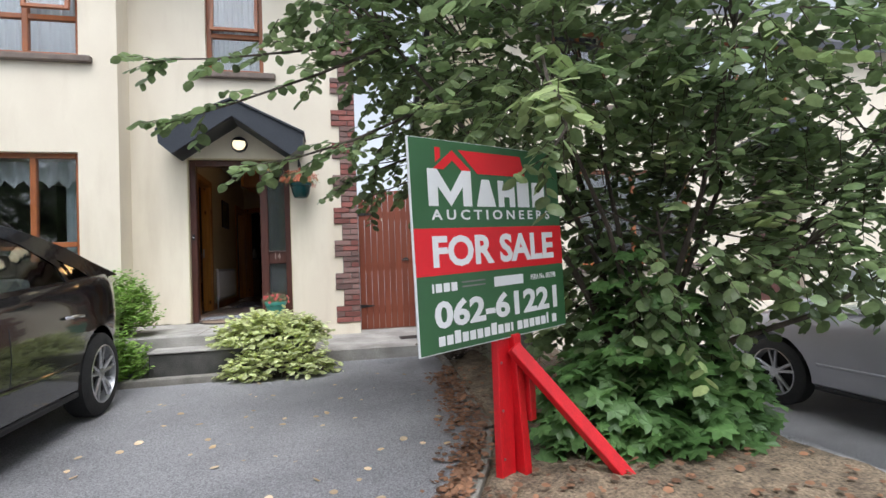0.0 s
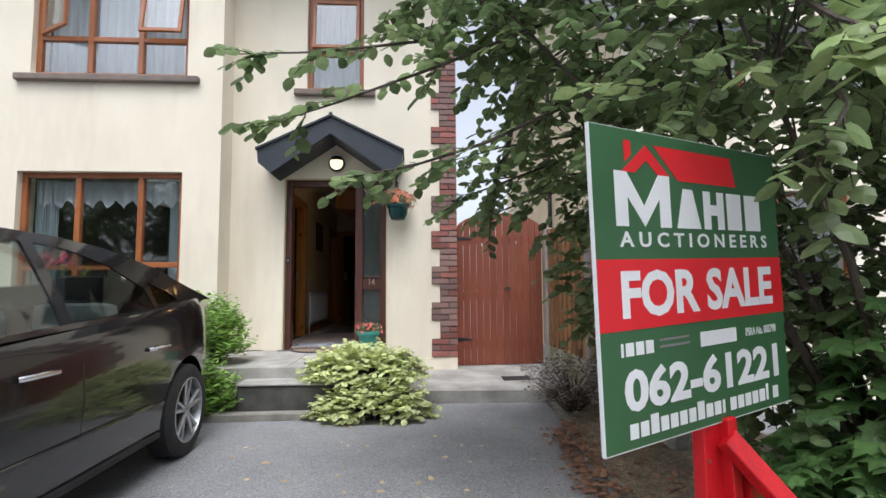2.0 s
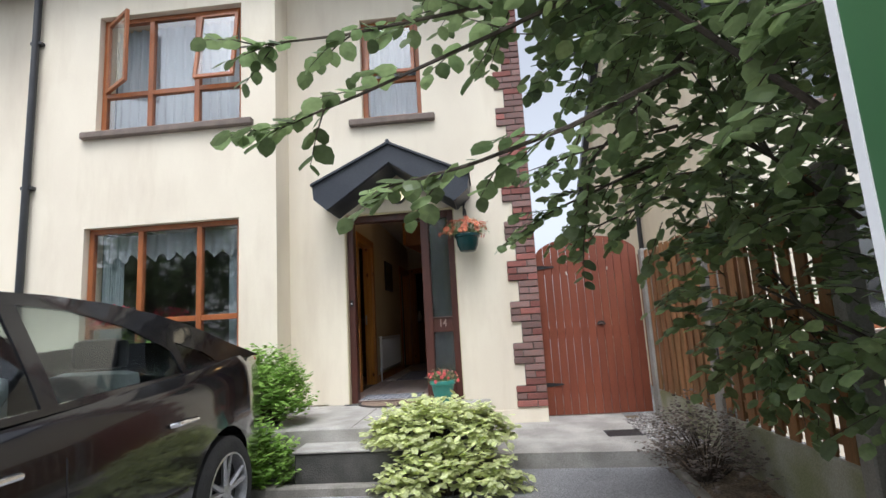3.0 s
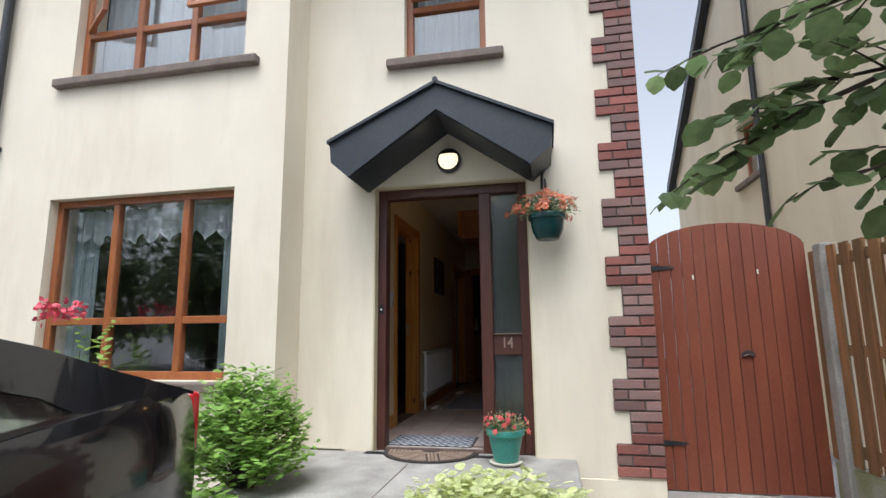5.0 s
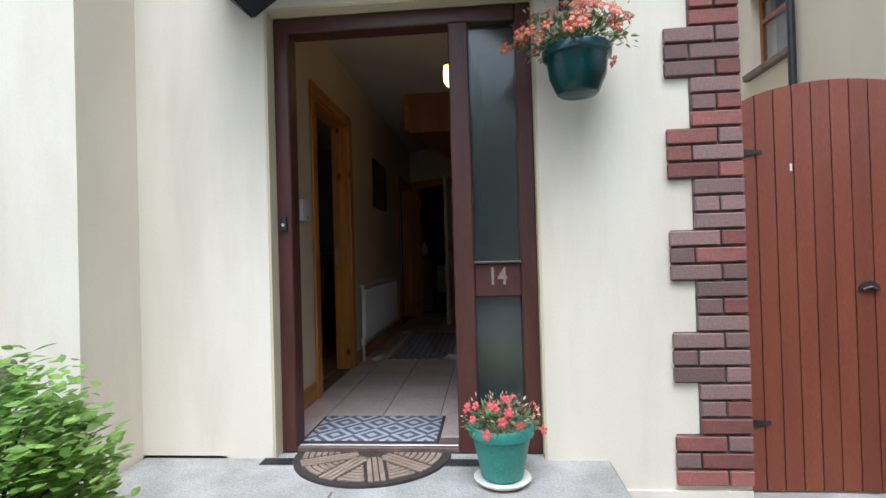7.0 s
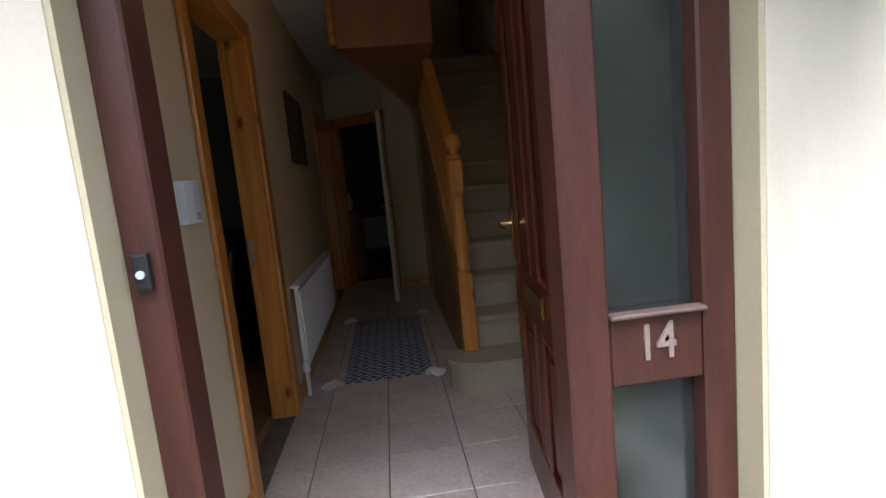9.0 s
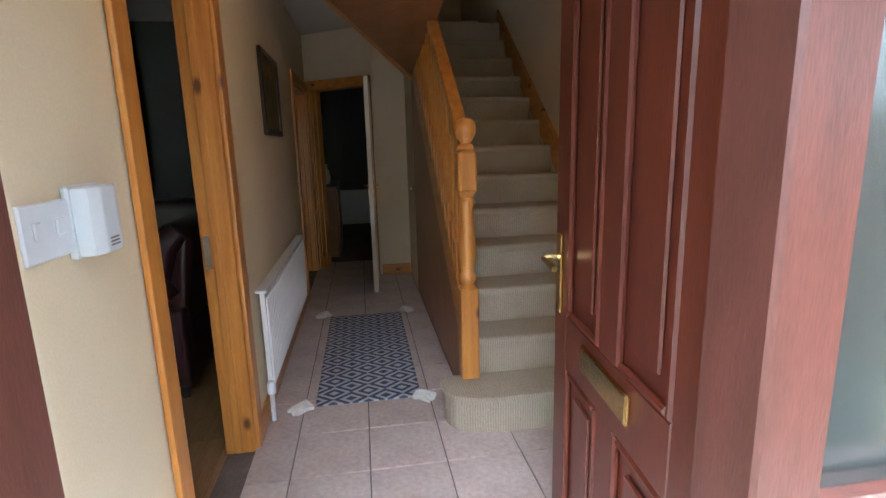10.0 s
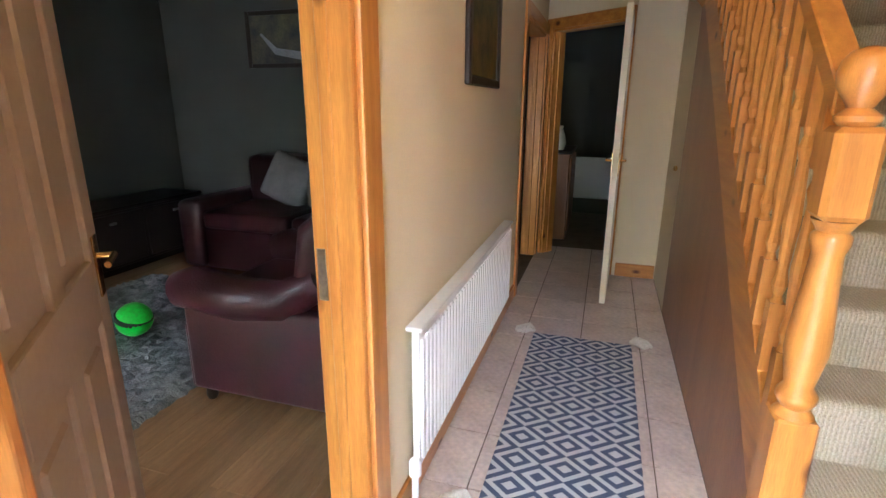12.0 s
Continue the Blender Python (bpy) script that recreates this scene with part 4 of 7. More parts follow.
fence = thing("garden_fence", (2.74, -1.3, G), "weathered brown slatted fence with mossy concrete base", "fence")
FX = 2.74
posts_y = (0.09, -1.45, -3.0)
for y in posts_y:
    part("post", rounded(boxes((FX - 0.055, FX + 0.055, y - 0.055, y + 0.055, G - 0.05, 1.50)), 0.01), POST_CONCRETE, fence, "grey concrete post")
for ya, yb in list(zip(posts_y, posts_y[1:])) + [(0.4, 0.155)]:
    a, b = (yb + 0.057, ya - 0.057) if ya < 0.3 else (0.15, 0.26)
    part("gravel_board", rounded(boxes((FX - 0.025, FX + 0.025, a, b, G - 0.05, -0.02)), 0.008), MOSSY, fence, "mossy concrete gravel board")
    for z in (0.10, 0.75, 1.36):
        part("rail", rounded(boxes((FX - 0.018, FX + 0.018, a, b, z - 0.035, z + 0.035)), 0.004), FENCE_WOOD, fence)
    n = max(1, int((b - a) / 0.145))
    for i in range(n):
        c = a + (b - a) * (i + 0.5) / n
        for sgn, sh in ((-1, 0), (1, (b - a) / n / 2)):
            if c + sh + 0.05 > b:
                continue
            top = 1.46 + random.uniform(-0.012, 0.012)
            lo, hi = sorted((sgn * 0.0185, sgn * 0.034))
            part("slat", rounded(boxes((FX + lo, FX + hi, c + sh - 0.05, c + sh + 0.05, 0.0, top)), 0.003), FENCE_WOOD, fence)

# ---- neighbouring house ----
nh = thing("neighbour_house", (7.5, 4, G), "cream rendered neighbouring house with dark verge", "house")
NX = 3.75
bm = bmesh.new()
holed(bm, "x", NX, NX + 0.3, 0.0, 7.9, GL, 4.2, [(3.45, 4.2, 3.05, 3.95)])
prism(bm, [(0.0, 4.2), (7.9, 4.2), (3.95, 7.0)], "x", NX, NX + 0.3)
part("gable_wall", bm, RENDER, nh)
bm = bmesh.new()
holed(bm, "y", 0.0, 0.3, NX + 0.3, 12, GL, 4.6, [(8.1, 9.1, -0.2, 1.95), (4.9, 6.9, 0.5, 2.0), (4.6, 5.5, 3.0, 4.2), (7.0, 9.0, 3.0, 4.2)])
part("front_wall", bm, RENDER, nh)
for y0_, y1_, z0_, z1_ in ((-0.25, 3.95, 4.05, 7.15), (8.15, 3.95, 4.05, 7.15)):
    bm = bmesh.new()
    prism(bm, [(y0_, z0_), (y1_, z1_ - 0.05), (y1_, z1_ + 0.1), (y0_, z0_ + 0.13)], "x", NX - 0.12, 12)
    part("roof_slope", bm, SLATE, nh)
    bm = bmesh.new()
    prism(bm, [(y0_, z0_ - 0.1), (y1_, z1_ - 0.16), (y1_, z1_ + 0.08), (y0_, z0_ + 0.12)], "x", NX - 0.15, NX - 0.122)
    part("verge_board", bm, BLACK_PVC, nh, "dark verge board")
part("gutter", tube(bmesh.new(), [(NX - 0.14, 8.2, 4.05), (12, 8.2, 4.05)], 0.06), BLACK_PVC, nh)
part("downpipe", tube(bmesh.new(), [(NX - 0.06, 3.3, G), (NX - 0.06, 3.3, 5.6)], 0.04, 10), PIPE, nh, "black downpipe")
wn = part("window", rounded(boxes((NX + 0.1, NX + 0.16, 3.45, 3.51, 3.05, 3.95), (NX + 0.1, NX + 0.16, 4.14, 4.2, 3.05, 3.95), (NX + 0.1, NX + 0.16, 3.51, 4.14, 3.05, 3.11), (NX + 0.1, NX + 0.16, 3.51, 4.14, 3.89, 3.95), (NX + 0.1, NX + 0.16, 3.51, 4.14, 3.62, 3.67)), 0.004), FRAME_BROWN, nh)
part("pane", boxes((NX + 0.12, NX + 0.13, 3.51, 4.14, 3.11, 3.89)), GLASS, wn)
part("sill", rounded(boxes((NX - 0.08, NX + 0.0, 3.35, 4.3, 2.97, 3.05)), 0.01), STONE, wn)
for a, b, c, d in ((4.9, 6.9, 0.5, 2.0), (4.6, 5.5, 3.0, 4.2), (7.0, 9.0, 3.0, 4.2)):
    wn = part("window", rounded(boxes((a, a + 0.06, 0.08, 0.15, c, d), (b - 0.06, b, 0.08, 0.15, c, d), (a + 0.06, b - 0.06, 0.08, 0.15, c, c + 0.06), (a + 0.06, b - 0.06, 0.08, 0.15, d - 0.06, d), ((a + b) / 2 - 0.03, (a + b) / 2 + 0.03, 0.08, 0.15, c + 0.06, d - 0.06)), 0.004), FRAME_BROWN, nh)
    part("pane", boxes((a + 0.06, b - 0.06, 0.11, 0.12, c + 0.06, d - 0.06)), GLASS, wn)
    part("sill", rounded(boxes((a - 0.12, b + 0.12, -0.08, 0.0, c - 0.09, c - 0.004)), 0.01), STONE, wn)
part("back_partition", boxes((NX + 0.3, 12, 2.5, 2.6, G, 4.6)), DIMMED_ROOM_PAINT, nh)
nd = part("door", rounded(boxes((8.1, 9.1, 0.1, 0.15, -0.2, 1.95)), 0.005), MAHOGANY_FRAME, nh, "mahogany brown front door")
part("canopy", prism(bmesh.new(), [(7.7, 2.35), (9.5, 2.35), (8.6, 2.8)], "y", -0.5, 0.0), BLACK_PVC, nh, "dark pitched canopy")
dp = thing("downpipe", (-4.30, -0.45, G), "black rainwater downpipe on the house front", "downpipe")
part("pipe", tube(bmesh.new(), [(-4.22, BAY - 0.06, G), (-4.22, BAY - 0.06, 5.3)], 0.04, 12), PIPE, dp, smooth=True)
for z in (0.6, 2.6, 4.4):
    part("bracket", rounded(boxes((-4.29, -4.15, BAY - 0.07, BAY, z, z + 0.04)), 0.004), PIPE, dp)

# ---- the cars ----


def sedan(name, at, turn, paint, label):
    """A four-door saloon, nose along +y before it is turned, 4.47 m long."""
    car = thing(name, (0, 0, 0), label, "car")
    # stations: y, half width, sill z, deck z
    st = [(-2.14, 0.56, 0.46, 0.95), (-2.10, 0.66, 0.36, 1.075), (-1.98, 0.765, 0.28, 1.11), (-1.6, 0.855, 0.24, 1.095), (-1.0, 0.885, 0.22, 1.035), (0.0, 0.885, 0.21, 0.97),
          (0.8, 0.885, 0.22, 0.92), (1.3, 0.88, 0.23, 0.88), (1.75, 0.86, 0.24, 0.82), (2.05, 0.78, 0.26, 0.72), (2.2, 0.62, 0.32, 0.60), (2.24, 0.5, 0.36, 0.52)]
    bm = bmesh.new()
    rows = []
    for y, w, zs, zd in st:
        h = zd - zs
        half = [(0.0, zs), (w * 0.86, zs), (w * 0.965, zs + 0.06), (w * 0.985, zs + h * 0.30), (w, zs + h * 0.55), (w * 0.985, zs + h * 0.78), (w * 0.955, zs + h * 0.92), (w * 0.90, zd - 0.004), (w * 0.5, zd + 0.015), (0.0, zd + 0.02)]
        ring = [(x, z) for x, z in half] + [(-x, z) for x, z in half[-2:0:-1]]
        rows.append([bm.verts.new((x, y, z)) for x, z in ring])
    for a, b in zip(rows, rows[1:]):
        for i in range(len(a)):
            j = (i + 1) % len(a)
            bm.faces.new((a[i], a[j], b[j], b[i]))
    bm.faces.new(rows[0])
    bm.faces.new(rows[-1][::-1])
    bmesh.ops.recalc_face_normals(bm, faces=bm.faces[:])
    body = part("body", bm, paint, car)
    RY, FY, R = -1.31, 1.33, 0.318
    for y in (RY, FY):
        c = bmesh.new()
        tube(c, [(-1.2, y, R + 0.01), (-0.55, y, R + 0.01)], 0.365, 32)
        tube(c, [(0.55, y, R + 0.01), (1.2, y, R + 0.01)], 0.365, 32)
        cut(body, c)
    # cabin: hollow in the body and a shell of roof, pillars and glass above
    c = boxes((-0.72, 0.72, -0.95, 0.85, 0.45, 1.2))
    cut(body, c)
    body.data.polygons.foreach_set("use_smooth", [True] * len(body.data.polygons))
    body.data.set_sharp_from_angle(angle=radians(32))
    part("cabin_floor", boxes((-0.71, 0.71, -0.94, 0.84, 0.40, 0.452)), DARK_TRIM, car)

    def side(s, z, off=0.0):
        f = (z - 0.90) / 0.52
        return 0.835 - 0.27 * max(f, 0) ** 1.15 + off

    def band(outline, holes, material, nm, label="", off=0.0, thick=0.02):
        for sgn in (-1, 1):
            b = bmesh.new()
            for poly in [outline] + holes:
                vs = [b.verts.new((sgn * side(y, z, off), y, z)) for y, z in poly]
                for i in range(len(vs)):
                    b.edges.new((vs[i], vs[(i + 1) % len(vs)]))
            bmesh.ops.triangle_fill(b, use_beauty=True, use_dissolve=False, edges=b.edges[:])
            ex = bmesh.ops.extrude_face_region(b, geom=b.faces[:])
            bmesh.ops.translate(b, verts=[v for v in ex["geom"] if isinstance(v, bmesh.types.BMVert)], vec=(-sgn * thick, 0, 0))
            bmesh.ops.recalc_face_normals(b, faces=b.faces[:])
            part(nm, b, material, car, label)

    def dense(poly, n=5):
        out = []
        for (a, b), (c_, d) in zip(poly, poly[1:] + poly[:1]):
            out += [(a + (c_ - a) * k / n, b + (d - b) * k / n) for k in range(n)]
        return out

    arch = [(-1.96, 1.09), (-1.62, 1.195), (-1.33, 1.30), (-1.02, 1.375), (-0.7, 1.425), (-0.35, 1.45), (0.0, 1.455), (0.35, 1.43), (0.65, 1.33), (1.0, 1.15), (1.38, 0.90), (0.6, 0.935), (-0.5, 0.99), (-1.5, 1.06)]
    rear_w = [(-1.0, 1.045), (-0.99, 1.165), (-0.72, 1.305), (-0.42, 1.38), (-0.16, 1.40), (-0.16, 1.0)]
    quarter = [(-1.38, 1.085), (-1.28, 1.145), (-1.06, 1.21), (-1.05, 1.055)]
    front_w = [(-0.08, 0.995), (-0.08, 1.402), (0.3, 1.376), (0.58, 1.285), (0.92, 1.10), (1.08, 0.965), (0.5, 0.965)]
    band(dense(arch, 3), [dense(q, 3) for q in (rear_w, quarter, front_w)], paint, "side_frame")
    for q in (rear_w, quarter, front_w):
        band(dense(q, 3), [], TINTED, "side_window", off=-0.006, thick=0.004)

    def skin(profile, material, nm):
        """A panel across the car, along (y, z, half width) stations."""
        b = bmesh.new()
        rr = []
        for y, z, w in profile:
            rr.append([b.verts.new((w * k / 4, y, z - 0.03 * (k / 4) ** 2 + 0.03)) for k in range(-4, 5)])
        for r0, r1 in zip(rr, rr[1:]):
            for i in range(8):
                b.faces.new((r0[i], r0[i + 1], r1[i + 1], r1[i]))
        ex = bmesh.ops.extrude_face_region(b, geom=b.faces[:])
        bmesh.ops.translate(b, verts=[v for v in ex["geom"] if isinstance(v, bmesh.types.BMVert)], vec=(0, 0, -0.012))
        bmesh.ops.recalc_face_normals(b, faces=b.faces[:])
        return part(nm, b, material, car, smooth=True)

    def run(*stations):
        return [(y, z, side(0, z)) for y, z in stations]

    skin(run((-0.7, 1.425), (-0.35, 1.45), (0.0, 1.455), (0.35, 1.43), (0.5, 1.385)), paint, "roof")
    skin(run((-1.62, 1.195), (-1.33, 1.30), (-1.02, 1.375), (-0.7, 1.425)), TINTED, "rear_window")
    skin(run((-1.96, 1.09), (-1.8, 1.14), (-1.62, 1.195)), paint, "boot_lid")
    skin(run((0.5, 1.385), (0.65, 1.33), (1.0, 1.15), (1.38, 0.90)), TINTED, "windscreen")
    # lamps, bumper line, handles, mirrors, plates
    for sgn in (-1, 1):
        part("tail_lamp", rounded(boxes((sgn * 0.615 - 0.06, sgn * 0.615 + 0.06, -2.125, -2.04, 0.80, 1.075)), 0.03, 3), RED_LENS, car, "red tail lamp", True)
        part("headlamp", rounded(boxes((sgn * 0.66 - 0.14, sgn * 0.66 + 0.12, 1.88, 2.14, 0.58, 0.72)), 0.04, 2), CLEAR_LENS, car, "clear headlamp", True)
        for y in (-0.85, 0.18):
            b = bmesh.new()
            tube(b, [(sgn * 0.872, y - 0.1, 0.80), (sgn * 0.905, y - 0.08, 0.805), (sgn * 0.905, y + 0.08, 0.805), (sgn * 0.872, y + 0.1, 0.80)], 0.012, 8)
            part("door_handle", b, CHROME if sgn < 0 else paint, car, "door handle", True)
        part("wing_mirror", rounded(boxes((sgn * 0.95 - 0.1, sgn * 0.95 + 0.1, 0.86, 0.98, 0.92, 1.04)), 0.03, 2), paint, car, smooth=True)
        part("sill_trim", rounded(boxes((sgn * 0.862 - 0.012, sgn * 0.862 + 0.018, -0.92, 0.93, 0.235, 0.27)), 0.006), DARK_TRIM, car)
        gap = [(0.873, 0.44), (0.8865, 0.63), (0.874, 0.80), (0.848, 0.90)]
        part("door_gap", prism(bmesh.new(), [(sgn * x, z) for x, z in gap] + [(sgn * (x - 0.03), z) for x, z in gap[::-1]], "y", -0.125, -0.119), DARK_TRIM, car)
        part("rub_strip", rounded(boxes((sgn * 0.876 - 0.01, sgn * 0.876 + 0.016, -0.9, 0.9, 0.45, 0.475)), 0.006), paint, car)
    part("number_plate", rounded(boxes((-0.26, 0.26, -2.155, -2.138, 0.70, 0.81)), 0.003), PLATE, car)
    for x in (-0.38, 0.38):
        for y in (-0.55, 0.35):
            b = rounded(boxes((x - 0.24, x + 0.24, y - 0.25, y + 0.25, 0.455, 0.66)), 0.06, 2)
            part("seat", b, CAR_INSIDE, car, smooth=True)
            b = rounded(boxes((x - 0.23, x + 0.23, y - 0.36, y - 0.22, 0.6, 1.08)), 0.06, 2)
            part("seat_back", b, CAR_INSIDE, car, smooth=True)
            b = rounded(boxes((x - 0.14, x + 0.14, y - 0.38, y - 0.28, 1.09, 1.25)), 0.045, 2)
            part("headrest", b, DARK_TRIM if y < 0 else CAR_INSIDE, car, smooth=True)
    for sgn in (-1, 1):
        for y in (RY, FY):
            cx = sgn * 0.80
            def disc(profile, sides=36):
                b = bmesh.new()
                lathe(b, 0, 0, profile, sides)
                bmesh.ops.rotate(b, verts=b.verts[:], cent=(0, 0, 0), matrix=Matrix.Rotation(radians(90 * sgn), 3, "Y"))
                bmesh.ops.translate(b, verts=b.verts[:], vec=(cx, y, R))
                return b
            tyre = part("wheel", disc([(0.2, -0.09), (0.29, -0.095), (0.315, -0.07), (0.318, 0.0), (0.315, 0.06), (0.29, 0.082), (0.222, 0.085), (0.215, 0.02)]), RUBBER, car, "black tyre and silver alloy wheel", True)
            part("rim", disc([(0.20, -0.06), (0.224, 0.04), (0.226, 0.084), (0.212, 0.088), (0.205, 0.05), (0.195, 0.0)]), ALLOY, tyre, "", True)
            part("brake_disc", disc([(0.05, -0.03), (0.15, -0.03), (0.15, -0.01), (0.05, -0.01)]), STEEL, tyre)
            b = disc([(0.0, 0.03), (0.045, 0.03), (0.05, 0.07), (0.0, 0.075)], 16)
            for k in range(5):
                for d in (-0.13, 0.13):
                    a = k * math.tau / 5 + d + 0.3
                    a2 = k * math.tau / 5 + d * 1.4 + 0.3
                    p0 = (cx + sgn * 0.055, y + 0.03 * math.cos(a), R + 0.03 * math.sin(a))
                    p1 = (cx + sgn * 0.07, y + 0.207 * math.cos(a2), R + 0.207 * math.sin(a2))
                    tube(b, [p0, p1], [0.018, 0.014], 6)
            part("spokes", b, ALLOY, tyre)
    car.matrix_basis = pose(*at, 0, 0, turn)
    return car


sedan("parked_car", (-1.50, -3.92, G), 180, CAR_BLACK, "glossy black saloon car parked on the asphalt drive")
sedan("parked_car", (6.2, -4.3, GL), 3, CAR_SILVER, "silver saloon car parked on the neighbouring drive")

# ---- estate agent's sign ----
sign = thing("for_sale_sign", (1.85, -4.9, G), "green and red for sale sign on a red timber post", "sign")
BL = Vector((1.468, -5.006, 0.258))
ACROSS = Vector((0.884, 0.468, 0))
NRM = Vector((ACROSS.y, -ACROSS.x, 0))
LEAN = radians(1.9)   # the board hangs a little out of true
U = ACROSS * math.cos(LEAN) + Vector((0, 0, math.sin(LEAN)))
UP = Vector((0, 0, math.cos(LEAN))) - ACROSS * math.sin(LEAN)
SW, SH = 1.015, 0.93
BOARD = Matrix((U, UP, NRM)).transposed()


def on_board(u, v, d=0.0):
    return BL + U * u + UP * v + NRM * d


def slab(u0, u1, v0, v1, d0, d1):
    bm = bmesh.new()
    vs = [bm.verts.new(on_board(u, v, d)) for u, v, d in ((u0, v0, d0), (u1, v0, d0), (u1, v1, d0), (u0, v1, d0), (u0, v0, d1), (u1, v0, d1), (u1, v1, d1), (u0, v1, d1))]
    for f in ((0, 3, 2, 1), (4, 5, 6, 7), (0, 1, 5, 4), (1, 2, 6, 5), (2, 3, 7, 6), (3, 0, 4, 7)):
        bm.faces.new([vs[i] for i in f])
    bmesh.ops.recalc_face_normals(bm, faces=bm.faces[:])
    return bm


def flat(points, d):
    bm = bmesh.new()
    a, b = [bm.verts.new(on_board(u, v, 0.0)) for u, v in points], [bm.verts.new(on_board(u, v, d)) for u, v in points]
    bm.faces.new(b)
    for i in range(len(a)):
        j = (i + 1) % len(a)
        bm.faces.new((a[i], a[j], b[j], b[i]))
    bmesh.ops.recalc_face_normals(bm, faces=bm.faces[:])
    return bm


board = part("board", slab(0, SW, 0, SH, -0.012, 0.0), SIGN_WHITE, sign, "white corrugated sign board")
part("green_field", slab(0.004, SW, 0.004, SH - 0.002, 0.0, 0.0012), SIGN_GREEN, board)
part("red_band", slab(0.004, SW, 0.336, 0.540, 0.0012, 0.0024), SIGN_RED, board)
part("roof_mark", flat([(0.13, 0.80), (0.245, 0.888), (0.36, 0.80), (0.30, 0.80), (0.245, 0.842), (0.19, 0.80)], 0.0024), SIGN_RED, board)
part("roof_mark", flat([(0.145, 0.83), (0.175, 0.85), (0.175, 0.895), (0.145, 0.895)], 0.0025), SIGN_RED, board)
part("roof_mark", flat([(0.285, 0.892), (0.71, 0.892), (0.74, 0.79), (0.40, 0.79)], 0.0026), SIGN_RED, board)


def sign_text(body, u0, u1, v0, v1, bold=0.0, depth=0.0006):
    """Letters of the built-in font fitted into a field of the board."""
    ob = lettering(body, 0.1, on_board(0, 0), SIGN_WHITE, board, depth=depth, bold=bold)
    me = ob.data
    xs, ys = [v.co.x for v in me.vertices], [v.co.y for v in me.vertices]
    for v in me.vertices:
        a = u0 + (v.co.x - min(xs)) / (max(xs) - min(xs)) * (u1 - u0)
        b = v0 + (v.co.y - min(ys)) / (max(ys) - min(ys)) * (v1 - v0)
        v.co = on_board(a, b, 0.0026 + v.co.z) - ORIGIN[board]
    bm = bmesh.new()
    bm.from_mesh(me)
    bpy.data.objects.remove(ob)
    bmesh.ops.remove_doubles(bm, verts=bm.verts[:], dist=1e-5)
    left = set(bm.verts)
    while left:
        island, todo = set(), [left.pop()]
        while todo:
            v = todo.pop()
            island.add(v)
            for e in v.link_edges:
                w = e.other_vert(v)
                if w in left:
                    left.remove(w)
                    todo.append(w)
        faces = {f for v in island for f in v.link_faces}
        order = {v: i for i, v in enumerate(island)}
        letter = bpy.data.meshes.new("letter")
        letter.from_pydata([v.co[:] for v in order], [], [[order[v] for v in f.verts] for f in faces])
        part("letter", None, SIGN_WHITE, board, mesh=letter)
    bm.free()


# the firm's own name and marks are drawn as plain shapes
for u in (0.095, 0.30):
    part("name_bar", slab(u, u + 0.055, 0.637, 0.80, 0.0012, 0.0026), SIGN_WHITE, board)
part("name_bar", flat([(0.15, 0.80), (0.225, 0.70), (0.30, 0.80), (0.30, 0.725), (0.225, 0.637), (0.15, 0.725)], 0.0027), SIGN_WHITE, board)
part("name_bar", flat([(0.385, 0.637), (0.515, 0.637), (0.475, 0.765), (0.425, 0.765)], 0.0026), SIGN_WHITE, board)
for u, w in ((0.535, 0.04), (0.615, 0.04), (0.675, 0.09), (0.79, 0.10)):
    part("name_bar", slab(u, u + w, 0.637, 0.765, 0.0012, 0.0026), SIGN_WHITE, board)
part("name_bar", slab(0.575, 0.615, 0.685, 0.72, 0.0012, 0.0026), SIGN_WHITE, board)
sign_text("A U C T I O N E E R S", 0.105, 0.925, 0.576, 0.622, 0.002)
sign_text("FOR SALE", 0.10, 0.94, 0.368, 0.508, 0.0035)
for u, w in ((0.085, 0.01), (0.105, 0.035), (0.15, 0.035), (0.195, 0.035)):
    part("name_bar", slab(u, u + w, 0.262, 0.30, 0.0012, 0.0026), SIGN_WHITE, board)
for k in range(2):
    part("small_print", slab(0.26, 0.41, 0.272 + k * 0.02, 0.279 + k * 0.02, 0.0012, 0.002), CUSHION, board)
part("name_bar", slab(0.47, 0.68, 0.255, 0.302, 0.0012, 0.0026), SIGN_WHITE, board)
sign_text("PSRA No. 003798", 0.74, 0.945, 0.266, 0.294, 0.001)
sign_text("062-61221", 0.09, 0.945, 0.104, 0.226, 0.0035)
for k in range(18):
    u = 0.105 + k * 0.0465
    part("name_bar", slab(u, u + (0.014 if k in (10, 16) else 0.036), 0.03, 0.03 + (0.056 if k in (2, 7, 16) else 0.042), 0.0012, 0.0026), SIGN_WHITE, board)


def timber(name, a, b, w, t, label="", face=None):
    """A square-sawn plank from a to b; w across the board's face, t deep."""
    a, b = Vector(a), Vector(b)
    d = (b - a).normalized()
    f = Vector(face or NRM)
    f = (f - d * f.dot(d)).normalized()
    s = d.cross(f)
    bm = bmesh.new()
    vs = [bm.verts.new(p + s * i * w / 2 + f * j * t / 2) for p in (a, b) for i, j in ((-1, -1), (1, -1), (1, 1), (-1, 1))]
    for q in ((0, 1, 2, 3), (7, 6, 5, 4), (0, 4, 5, 1), (1, 5, 6, 2), (2, 6, 7, 3), (3, 7, 4, 0)):
        bm.faces.new([vs[i] for i in q])
    bmesh.ops.recalc_face_normals(bm, faces=bm.faces[:])
    return part(name, rounded(bm, 0.004), RED_PAINT, sign, label)


